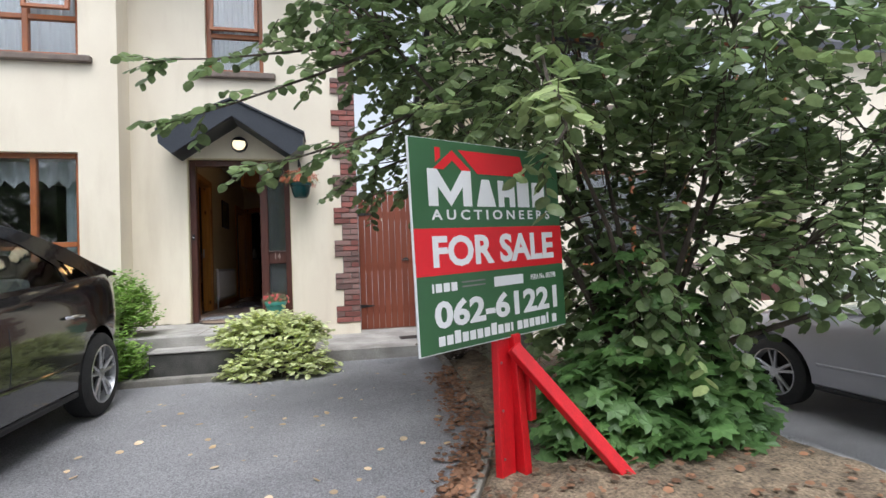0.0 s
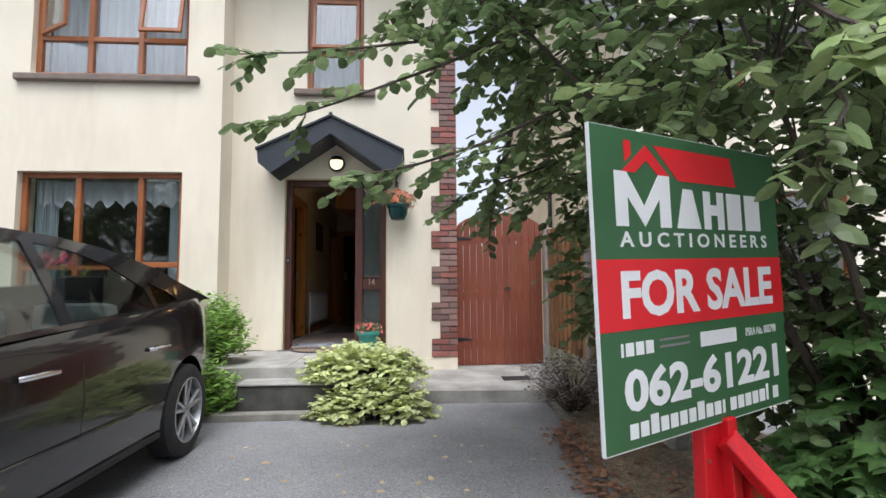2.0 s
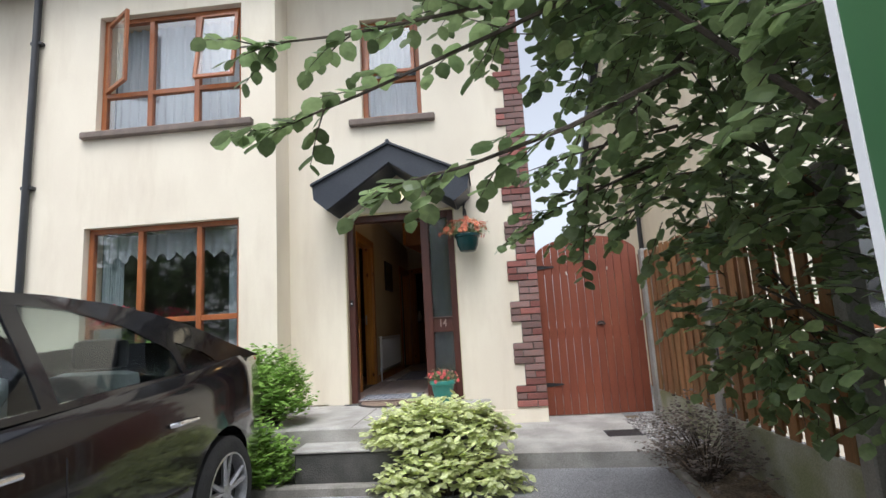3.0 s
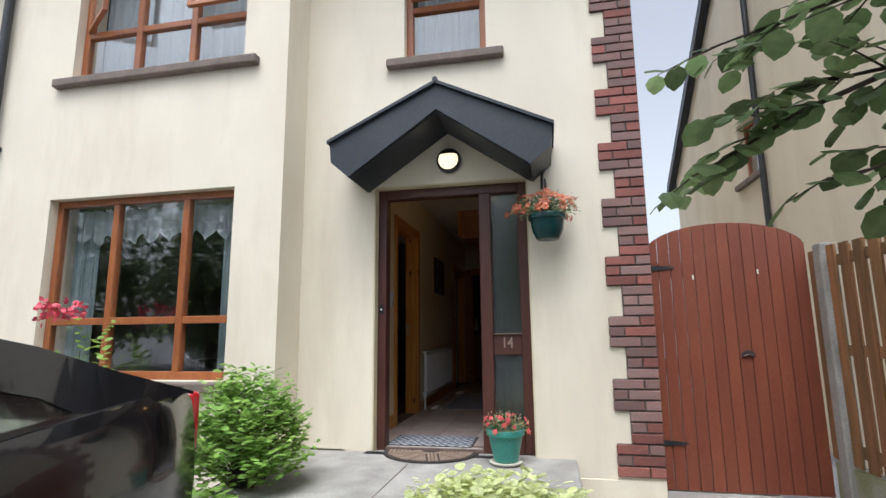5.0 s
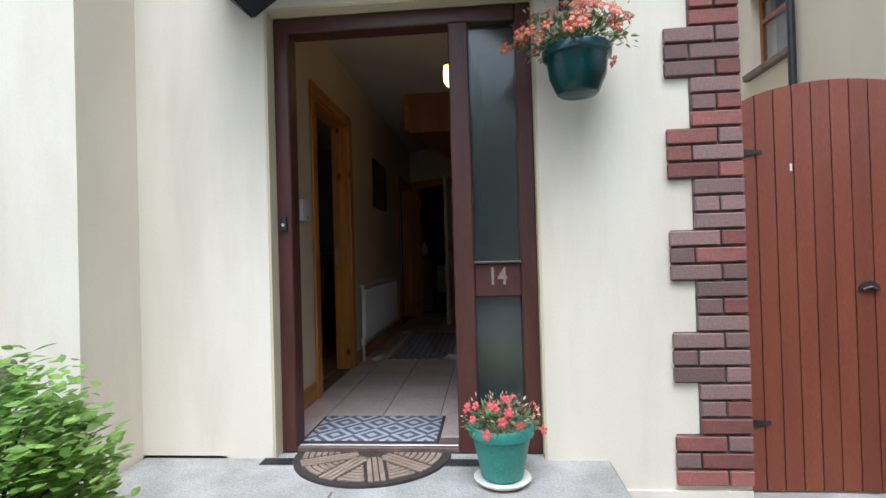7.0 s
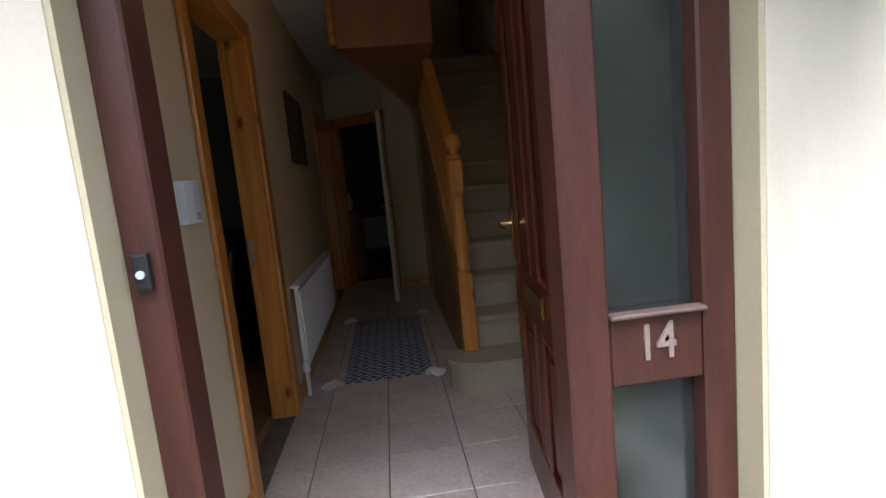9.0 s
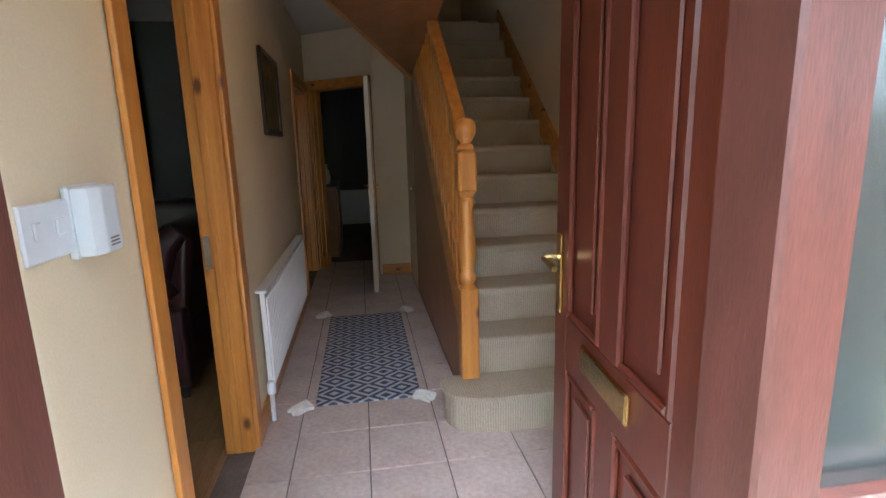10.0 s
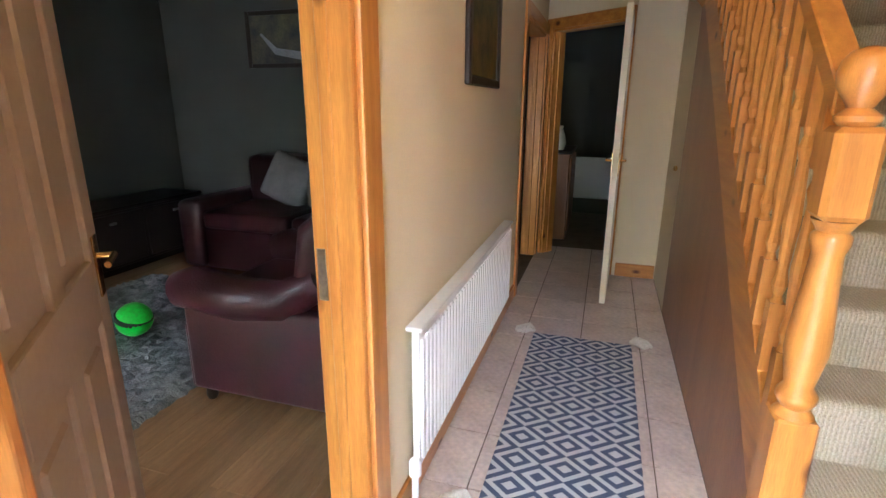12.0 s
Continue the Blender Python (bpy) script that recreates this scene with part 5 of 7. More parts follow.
pc = on_board(0.53, 0, -0.035)
timber("post", (pc.x, pc.y, G - 0.05), (pc.x, pc.y, 0.95), 0.10, 0.045)
q = pc + ACROSS * 0.075 + NRM * 0.03
timber("post", (q.x + 0.02, q.y, G - 0.05), (q.x - 0.02, q.y, 0.29), 0.05, 0.07)
timber("brace", (q.x - 0.03, q.y - 0.035, 0.23), (2.46, -4.96, G + 0.03), 0.07, 0.045)
q2 = q + ACROSS * 0.055 + NRM * 0.03
timber("block", (q2.x, q2.y, -0.14), (q2.x, q2.y, 0.10), 0.045, 0.04)
for z in (0.16, -0.07, -0.30):
    p0 = on_board(0.50, 0, -0.012)
    bm = bmesh.new()
    tube(bm, [(p0.x, p0.y, z), (p0.x + NRM.x * 0.004, p0.y + NRM.y * 0.004, z)], 0.007, 8)
    part("bolt", bm, STEEL, sign)

# ---- the tree beside the drive ----
rng = random.Random(7)
tree = thing("tree", (2.95, -4.4, G + 0.05), "spreading broad-leaved tree with dense dull green leaves", "tree")
BASE = Vector((2.95, -4.4, G + 0.02))
blobs = [((2.8, -4.0, 2.1), (1.25, 1.1, 1.4), 420), ((2.0, -3.55, 2.45), (0.95, 0.8, 0.85), 250), ((3.8, -4.3, 2.3), (1.2, 1.0, 1.4), 380), ((2.95, -4.55, 0.9), (0.85, 0.55, 0.9), 190),
         ((2.35, -2.9, 1.75), (0.8, 0.75, 0.7), 210), ((1.3, -3.6, 2.55), (0.65, 0.5, 0.55), 95), ((4.6, -4.7, 1.5), (0.8, 0.7, 1.0), 190), ((2.2, -4.6, 1.75), (0.6, 0.4, 0.65), 100),
         ((2.6, -3.6, 3.6), (1.6, 1.3, 0.8), 200), ((2.45, -2.75, 0.9), (0.36, 0.7, 0.7), 140), ((3.2, -5.0, 2.1), (0.9, 0.5, 0.9), 120), ((3.9, -4.85, 0.8), (0.6, 0.4, 0.5), 100), ((4.7, -4.8, 0.7), (0.5, 0.4, 0.6), 60), ((3.0, -3.85, 0.85), (0.85, 0.5, 0.85), 200), ((3.75, -4.25, 0.9), (0.6, 0.5, 0.7), 110), ((2.85, -4.1, 0.3), (0.4, 0.3, 0.5), 60)]
spots, pale, stems = [], [], bmesh.new()
limbs = bmesh.new()
for (c, r, n) in blobs:
    c = Vector(c)
    mid = BASE.lerp(c, 0.5) + Vector((rng.uniform(-0.15, 0.15), rng.uniform(-0.15, 0.15), 0.15))
    tube(limbs, [BASE + Vector((rng.uniform(-0.08, 0.08), rng.uniform(-0.06, 0.06), 0.1)), BASE.lerp(mid, 0.5) + Vector((0, 0, 0.2)), mid, c], [0.026, 0.02, 0.014, 0.008], 7)
    for k in range(5):
        d = rnd_unit(rng)
        e = c + Vector((d.x * r[0], d.y * r[1], d.z * r[2])) * 0.75
        tube(limbs, [c.lerp(mid, 0.25), c.lerp(e, 0.5) + Vector((0, 0, 0.05)), e], [0.008, 0.006, 0.003], 5)
    for k in range(int(n * 0.86)):
        d = rnd_unit(rng)
        f = rng.uniform(0.35, 1.0) ** 0.6 * rng.uniform(0.85, 1.12)
        p = c + Vector((d.x * r[0], d.y * r[1], d.z * r[2])) * f
        if p.x < 1.05 and p.z < 1.9 or p.z < G + 0.15:
            continue
        if (p - BL).dot(NRM) > -0.22 and -0.1 < (p - BL).dot(ACROSS) < 1.12 and p.z < 1.3:
            continue   # nothing grows in front of the sign
        out = (d + Vector((0, 0, 0.1)) + rnd_unit(rng) * 0.5).normalized()
        twig_leaves(rng, p - out * 0.12, out, rng.uniform(0.22, 0.42), rng.randint(7, 10), 0.084, pale if rng.random() < 0.06 else spots, stems)
for path in ([(1.6, -3.6, 2.25), (1.0, -3.75, 2.05), (0.5, -3.85, 1.93), (0.08, -3.95, 1.86)], [(1.7, -3.7, 2.2), (1.1, -3.9, 1.85), (0.6, -3.98, 1.62), (0.25, -4.02, 1.48)],
             [(1.8, -3.8, 1.7), (1.3, -4.0, 1.42), (0.95, -4.1, 1.28), (0.66, -4.12, 1.22)], [(2.2, -2.8, 1.7), (1.75, -2.7, 1.55), (1.4, -2.65, 1.42), (1.2, -2.65, 1.3)],
             [(2.2, -2.6, 1.9), (1.7, -2.45, 1.85), (1.3, -2.4, 1.75)], [(2.3, -2.9, 1.5), (1.8, -2.72, 1.36), (1.5, -2.66, 1.25)], [(2.3, -2.6, 1.6), (1.8, -2.5, 1.6), (1.45, -2.5, 1.55)], [(2.1, -4.9, 1.7), (1.95, -5.3, 1.35), (1.9, -5.5, 1.2)], [(2.2, -4.9, 1.5), (2.1, -5.15, 1.2), (1.95, -5.2, 1.02)],
             [(2.4, -4.9, 1.9), (2.0, -5.3, 1.75), (1.6, -5.4, 1.6)], [(1.9, -3.5, 1.9), (1.5, -3.3, 1.5), (1.45, -3.2, 1.1)]):
    pts = [Vector(p) for p in path]
    tube(limbs, pts, [0.012 - 0.009 * i / (len(pts) - 1) for i in range(len(pts))], 5)
    for a, b in zip(pts, pts[1:]):
        for k in range(4):
            p = a.lerp(b, (k + rng.random()) / 4)
            d = (b - a).normalized() + rnd_unit(rng) * 0.7
            twig_leaves(rng, p, d, 0.2, 6, 0.082, pale if path[0][0] == 2.1 else spots, stems)
    twig_leaves(rng, pts[-2].lerp(pts[-1], 0.5), pts[-1] - pts[-2], (pts[-1] - pts[-2]).length * 0.6, 7, 0.075, pale if path[0][0] == 2.1 else spots, stems)
part("trunk", limbs, BARK, tree, "thin branching grey brown stems", True)
tagged(part("twigs", stems, BARK, tree), kind="stuff")
leaves("crown", spots, OVATE, LEAF, tree)
leaves("pale_leaves", pale, OVATE, LEAF_PALE, tree, "paler yellowish leaf sprays")
for k, (x, y, sc) in enumerate(((-5.5, -15.5, 1.6), (0.8, -17.0, 1.9), (7.5, -16.0, 1.7), (-11.5, -13.5, 1.8), (-17.5, -14.5, 2.0), (-24.0, -13.0, 1.9))):
    t2 = copy_thing(tree, pose(x, y, G, 0, 0, 70 * k + 30))
    t2.scale = (sc, sc, sc)
    tagged(t2, "large green tree across the street", "tree", "trees across the street")

iv = thing("maple_sapling", (2.55, -4.75, G + 0.05), "low lobed-leaved maple growth at the tree foot", "shrub")
spots, stems = [], bmesh.new()
for k in range(330):
    a, rr = rng.uniform(0, math.tau), rng.random() ** 0.6
    p = Vector((2.92 + 0.62 * rr * math.cos(a), -4.46 + 0.30 * rr * math.sin(a), G + 0.12 + rng.random() ** 1.1 * 0.95 * (1.15 - rr)))
    d = Vector((math.cos(a) * 0.7, math.sin(a) * 0.7 - 0.5, 0.1))
    twig_leaves(rng, p, d, 0.16, 4, 0.115, spots, stems, 0.5)
tagged(part("stems", stems, BARK, iv), kind="stuff")
leaves("foliage", spots, MAPLE, IVY, iv)


def shrub(name, at, radii, count, size, outline, material, label, length=0.16, per=7, droop=0.1, dome=True, rise=0.6):
    s = thing(name, at, label, "shrub")
    spots, stems = [], bmesh.new()
    c = Vector(at)
    for k in range(count):
        d = rnd_unit(rng)
        d.z = abs(d.z) if dome else d.z
        f = rng.uniform(0.3, 1.0) ** 0.5
        p = c + Vector((d.x * radii[0] * f, d.y * radii[1] * f, 0.03 + d.z * radii[2] * f))
        twig_leaves(rng, p, d + Vector((0, 0, rise)), length * rng.uniform(0.7, 1.3), per, size, spots, None, droop)
        if k % 3 == 0:
            tube(stems, [c + Vector((d.x * 0.05, d.y * 0.05, -0.02)), c.lerp(p, 0.6) + Vector((0, 0, 0.04)), p], [0.006, 0.004, 0.002], 4, False)
    tagged(part("stems", stems, BARK, s), kind="stuff")
    leaves("foliage", spots, outline, material, s)
    return s


shrub("green_shrub", (-1.08, -0.98, -0.02), (0.30, 0.30, 0.55), 430, 0.062, WIDE, SHRUB_LEAF, "bright green leafy shrub beside the porch", 0.17, 9, 0.0, True, 1.3)
shrub("green_shrub", (-1.0, -1.52, G), (0.34, 0.2, 0.40), 240, 0.066, WIDE, SHRUB_LEAF, "bright green leafy shrub beside the porch", 0.16, 9, 0.0, True, 1.3)
shrub("variegated_creeper", (0.50, -1.36, -0.14), (0.52, 0.32, 0.20), 520, 0.062, OVATE, VARIEGATED, "yellow and green variegated creeper spilling over the steps", 0.13, 6, 0.5, True, 0.15)
shrub("variegated_creeper", (0.62, -1.72, G), (0.50, 0.15, 0.22), 260, 0.062, OVATE, VARIEGATED, "yellow and green variegated creeper spilling onto the drive", 0.12, 6, 0.5, True, 0.1)
shrub("dry_flower_bush", (2.42, -1.75, G + 0.05), (0.30, 0.45, 0.42), 200, 0.03, OVATE, DRY_STEM, "greyish bush of dry flower heads by the fence", 0.16, 9)
shrub("rose_bush", (-2.8, -0.62, G), (0.35, 0.16, 1.45), 60, 0.06, OVATE, SHRUB_LEAF, "tall green rose bush below the window", 0.2, 7)
rose = thing("rose_blooms", (-2.8, -0.72, 1.05), "pink blooms on the rose bush", "flowers")
spots = []
for k in range(90):
    c = Vector((-2.85 + rng.choice((-0.16, 0.0, 0.14)), -0.75, 1.03 + rng.choice((0, 0.06, 0.1))))
    spots.append((c + rnd_unit(rng) * 0.04, rnd_unit(rng), rnd_unit(rng), 0.045))
leaves("petals", spots, OVATE, PETAL_PINK, rose)

# fallen leaves
lit = thing("leaf_litter", (2.0, -4, G), "dry brown leaves drifted along the bed edge", "fallen leaves", kind="stuff")
spots = []
for k in range(2300):
    f = rng.random()
    y = -5.6 + f * 3.4
    x = np.interp(y, [e[1] for e in edge], [e[0] for e in edge]) + rng.gauss(-0.03, 0.10)
    if k % 3 == 0:
        x = rng.uniform(x, 3.5)
    if k % 3 and x > np.interp(y, [e[1] for e in edge], [e[0] for e in edge]) + 0.02:
        x -= 0.15
    e0 = np.interp(y, [e[1] for e in edge], [e[0] for e in edge])
    s = min(max((x - e0) / (3.75 - e0), 0), 1)
    z = G + 0.006 if x < e0 - 0.06 else G + 0.06 if x < e0 + 0.05 else G + 0.035 + 0.055 * math.sin(math.pi * min(s + 0.05, 1))
    a = rng.uniform(0, math.tau)
    spots.append(((x, y, z + rng.uniform(0, 0.012)), (math.cos(a), math.sin(a), rng.uniform(-0.1, 0.25)), (rng.gauss(0, 0.3), rng.gauss(0, 0.3), 1), rng.uniform(0.022, 0.05)))
leaves("leaves", spots, OVATE, DEAD_LEAF, lit)
for k in range(110):
    x, y = rng.uniform(-0.4, 1.9), rng.uniform(-6.4, -1.9)
    fl = thing("fallen_leaf", (x, y, G + 0.004), "pale dry leaf lying on the asphalt", "fallen leaf", "leaves on the drive")
    a = rng.uniform(0, math.tau)
    leaves("blade", [((x, y, G + 0.005), (math.cos(a), math.sin(a), 0.12), (rng.gauss(0, 0.2), rng.gauss(0, 0.2), 1), rng.uniform(0.028, 0.058))], OVATE, PALE_LEAF, fl)
gr = thing("gravel", (2.5, -0.2, -0.3), "pale loose gravel along the fence foot", "gravel", kind="stuff")
verts, faces = [], []
for k in range(1500):
    y = rng.uniform(-1.2, 0.26)
    x = rng.uniform(2.3 + 0.0, 2.68) if y < 0 else rng.uniform(2.5, 2.68)
    c = Vector((x, y, -0.30 + rng.uniform(0, 0.02)))
    b0 = len(verts)
    s = rng.uniform(0.008, 0.017)
    for q in ((1, 0, 0), (-1, 0, 0), (0, 1, 0), (0, -1, 0), (0, 0, 0.7), (0, 0, -0.7)):
        v = Vector(q) * s + rnd_unit(rng) * s * 0.3
        verts.append(tuple(c + v - Vector((2.5, -0.2, -0.3))))
    for f in ((0, 2, 4), (2, 1, 4), (1, 3, 4), (3, 0, 4), (2, 0, 5), (1, 2, 5), (3, 1, 5), (0, 3, 5)):
        faces.append([b0 + i for i in f])
me = bpy.data.meshes.new("stones")
me.from_pydata(verts, [], faces)
me.materials.append(GRAVEL)
part("stones", None, GRAVEL, gr, mesh=me)
setting("gravel_strip", boxes((2.3, 2.70, -1.22, 0.26, G - 0.05, -0.302)), SOIL, "dark earth under the gravel strip", "ground")

# ---- pots and mats at the door ----


def pot(name, x, y, z, r0, r1, h, material, label, swell=0.5):
    p = thing(name, (x, y, z), label, "flower pot")
    bm = bmesh.new()
    lathe(bm, x, y, [(r0 * 0.9, z + 0.004), (r0, z + 0.01), (r0 + (r1 * 0.95 - r0) * swell, z + h * 0.4), (r1 * 0.95, z + h * 0.78), (r1, z + h * 0.8), (r1 * 1.06, z + h * 0.82), (r1 * 1.08, z + h * 0.97), (r1 * 1.05, z + h), (r1 * 0.97, z + h), (r1 * 0.92, z + h * 0.85)], 32)
    part("pot_wall", bm, material, p, smooth=True)
    bm = bmesh.new()
    lathe(bm, x, y, [(r1 * 0.93, z + h * 0.82), (r1 * 0.9, z + h * 0.9)], 24)
    part("compost", bm, SOIL, p)
    return p


def bloom_mesh(size, petals, stripe):
    """A five-petalled open flower facing up, each petal with a pale rib."""
    me = bpy.data.meshes.new("bloom")
    verts, faces, kinds = [], [], []
    for j in range(5):
        a = j * math.tau / 5
        c, s = math.cos(a), math.sin(a)
        for shape, kind in ((((0.05, 0, 0), (0.55, -0.34, 0.2), (0.95, -0.3, 0.14), (1.05, 0, 0.1), (0.95, 0.3, 0.14), (0.55, 0.34, 0.2)), 0),
                            (((0.08, 0, 0.04), (0.6, -0.065, 0.235), (0.95, 0, 0.14), (0.6, 0.065, 0.235)), 1)):
            b = len(verts)
            verts += [((x * c - y * s) * size, (x * s + y * c) * size, z * size) for x, y, z in shape]
            faces.append(list(range(b, b + len(shape))))
            kinds.append(kind)
    me.from_pydata(verts, [], faces)
    me.materials.append(petals)
    me.materials.append(stripe)
    me.polygons.foreach_set("material_index", kinds)
    return me


def blooms(name, c, r, n, size, green, petals, label, nleaf, stripe, dry=0):
    f = thing(name, c, label, "flowers")
    c = Vector(c)
    sp = []
    for k in range(nleaf):
        d = rnd_unit(rng)
        d.z = abs(d.z) * 0.9 - 0.12
        p = c + Vector((d.x * r[0], d.y * r[1], d.z * r[2])) * rng.uniform(0.2, 0.95)
        sp.append((p, d + rnd_unit(rng) * 0.6, rnd_unit(rng) + Vector((0, 0, 0.8)), rng.uniform(0.02, 0.04)))
    leaves("foliage", sp, NARROW, green, f)
    if dry:
        sp = []
        for k in range(dry):
            d = rnd_unit(rng)
            d.z = abs(d.z) * 0.8 + 0.25
            p = c + Vector((d.x * r[0], d.y * r[1], d.z * r[2])) * rng.uniform(0.7, 1.0)
            sp.append((p, d + rnd_unit(rng) * 0.4, rnd_unit(rng), rng.uniform(0.012, 0.024)))
        tagged(leaves("withered_heads", sp, NARROW, PALE_LEAF, f, "withered pale flower heads"), kind="stuff")
    me = bloom_mesh(size, petals, stripe)
    for k in range(n):
        d = rnd_unit(rng)
        d.z = abs(d.z) * 1.0 - 0.1
        p = c + Vector((d.x * r[0], d.y * r[1], d.z * r[2])) * rng.uniform(0.8, 1.08)
        face = (d + Vector((0, -0.6, 0.2)) + rnd_unit(rng) * 0.4).normalized()
        ob = piece("bloom", me, f, p)
        ob.rotation_euler = face.to_track_quat("Z", "Y").to_euler()
        ob.scale = [rng.uniform(0.75, 1.15)] * 3
    return f


p1 = pot("flower_pot", 0.45, -0.22, 0.0, 0.085, 0.125, 0.22, TEAL, "teal plastic flower pot on a pale saucer")
bm = bmesh.new()
lathe(bm, 0.45, -0.22, [(0.09, -0.018), (0.112, -0.006), (0.118, 0.004), (0.11, 0.004), (0.085, 0.002)], 28)
part("saucer", bm, WHITE_GLOSS, p1, "pale saucer", True)
blooms("potted_flowers", (0.45, -0.22, 0.215), (0.18, 0.15, 0.12), 26, 0.019, LEAF, PETAL_RED, "coral red flowers and withered heads in the teal pot", 360, PETAL_PINK, 110)
p2 = pot("hanging_basket", 0.805, -0.21, 1.56, 0.085, 0.13, 0.19, DARK_TEAL, "dark teal pot hung from a wall bracket", 0.75)
bm = bmesh.new()
tube(bm, [(0.80, -0.004, 2.02), (0.80, -0.20, 2.03), (0.805, -0.21, 1.98)], 0.008, 6)
tube(bm, [(0.80, -0.004, 1.85), (0.80, -0.18, 2.02)], 0.006, 6)
for k in range(3):
    a = k * math.tau / 3 + 0.5
    tube(bm, [(0.805, -0.21, 1.98), (0.805 + 0.13 * math.cos(a), -0.21 + 0.13 * math.sin(a), 1.745)], 0.0025, 4)
part("bracket", bm, IRON, p2, "black iron bracket and chains")
blooms("basket_flowers", (0.79, -0.22, 1.765), (0.26, 0.19, 0.19), 60, 0.031, LEAF, PETAL_ORANGE, "orange red flowers with yellow stripes in the hung pot", 800, PETAL_STRIPE, 60)
mt = thing("half_round_mat", (-0.10, -0.03, -0.02), "brown half-round ribbed doormat at the threshold", "doormat")
bm = bmesh.new()
prism(bm, [(-0.15 + 0.37 * math.cos(math.pi + k * math.pi / 28), 0.05 + 0.35 * math.sin(math.pi + k * math.pi / 28)) for k in range(29)], "z", -0.02, -0.008)
part("mat_base", bm, MAT_DARK, mt)
MX, MY = -0.15, 0.045
bundles = [math.pi * f for f in (1.14, 1.36, 1.58, 1.80)]
for a0 in bundles:
    for off in (-0.026, 0.0, 0.026):
        bm = bmesh.new()
        c, sn = math.cos(a0), math.sin(a0)
        prism(bm, [(MX + r * c - (off + w) * sn, MY + 0.94 * (r * sn + (off + w) * c)) for r, w in ((0.07, -0.01), (0.335, -0.01), (0.335, 0.01), (0.07, 0.01))], "z", -0.009, -0.003)
        part("rib", bm, COIR, mt)
limits = [math.pi] + bundles + [2 * math.pi]
for i, (a0, a1) in enumerate(zip(limits, limits[1:])):
    for k in range(8):
        r0, r1 = 0.10 + k * 0.0295, 0.121 + k * 0.0295
        lo, hi = a0 + (0.05 / r0 if i else 0.02), a1 - (0.05 / r0 if i < 4 else 0.02)
        if hi - lo < 0.06:
            continue
        bm = bmesh.new()
        prism(bm, [(MX + r0 * math.cos(lo + (hi - lo) * j / 5), MY + 0.94 * r0 * math.sin(lo + (hi - lo) * j / 5)) for j in range(6)] + [(MX + r1 * math.cos(hi + (lo - hi) * j / 5), MY + 0.94 * r1 * math.sin(hi + (lo - hi) * j / 5)) for j in range(6)], "z", -0.009, -0.003)
        part("rib", bm, COIR, mt)
mt = thing("doormat", (-0.20, 0.42, 0.0), "grey and white diamond patterned doormat inside the door", "doormat")
part("mat", rounded(boxes((-0.53, 0.14, 0.155, 0.535, 0.0, 0.012)), 0.004), MAT_WEAVE, mt)
part("border", rounded(boxes((-0.545, 0.155, 0.14, 0.55, 0.0, 0.008)), 0.003), MAT_DARK, mt)
for a, b in ((-0.66, -0.50), (0.18, 0.36)):
    g = thing("drain_grating", (a, 0.0, -0.02), "black plastic drain grating in the porch", "drain")
    part("frame", rounded(boxes((a, b, -0.075, 0.0, -0.024, -0.017)), 0.002), IRON, g)
    for k in range(int((b - a) / 0.018)):
        part("bar", boxes((a + 0.006 + k * 0.018, a + 0.014 + k * 0.018, -0.068, -0.008, -0.017, -0.013)), IRON, g)

# ---- doorways off the hall ----


def side_doorway(name, y0, y1, head, label, x0=WX - 0.125, x1=WX):
    """Pine lining and architraves round an opening in the left hall wall."""
    d = thing(name, (WX, (y0 + y1) / 2, 0), label, "door frame", kind="structure")
    part("lining", rounded(boxes((x0, x1 + 0.004, y0, y0 + 0.03, -0.006, head)), 0.003), PINE, d)
    part("lining", rounded(boxes((x0, x1 + 0.004, y1 - 0.03, y1, -0.006, head)), 0.003), PINE, d)
    part("head_lining", rounded(boxes((x0, x1 + 0.004, y0 + 0.03, y1 - 0.03, head - 0.03, head)), 0.003), PINE_Y, d)
    for a, b in ((y0 - 0.075, y0 + 0.012), (y1 - 0.012, y1 + 0.085)):
        part("architrave", rounded(boxes((x1 + 0.004, x1 + 0.022, a, b, -0.006, head + 0.075)), 0.006, 2), PINE, d)
    part("head_architrave", rounded(boxes((x1 + 0.004, x1 + 0.022, y0 + 0.012, y1 - 0.012, head - 0.012, head + 0.075)), 0.006, 2), PINE_Y, d)
    part("door_stop", rounded(boxes((x0 + 0.045, x0 + 0.075, y1 - 0.042, y1 - 0.03, 0, head - 0.03)), 0.003), PINE, d)
    return d


d1 = side_doorway("door_frame_2", 1.0, 1.84, 2.03, "knotty varnished pine frame of the sitting room door")
part("strike_plate", rounded(boxes((WX - 0.115, WX - 0.09, 1.806, 1.81, 0.86, 1.0)), 0.001), STEEL, d1, "worn metal strike plate")
side_doorway("door_frame_3", 4.27, 5.36, 1.93, "varnished pine frame at the hall end")
ef = thing("door_frame_4", (-0.26, EY, 0), "varnished pine frame of the back room door", "door frame", kind="structure")
U0, U1 = 0.06, SLANT_L - 0.06
for a, b in ((U0, U0 + 0.03), (U1 - 0.03, U1)):
    part("lining", slanted(rounded(boxes((a, b, -0.004, 0.135, -0.006, 1.98)), 0.003)), PINE, ef)
part("head_lining", slanted(rounded(boxes((U0 + 0.03, U1 - 0.03, -0.004, 0.135, 1.95, 1.98)), 0.003)), PINE_X, ef)
for a, b in ((0.002, U0 + 0.015), (U1 - 0.015, SLANT_L - 0.002)):
    part("architrave", slanted(rounded(boxes((a, b, -0.022, -0.004, -0.006, 2.05)), 0.006, 2)), PINE, ef)
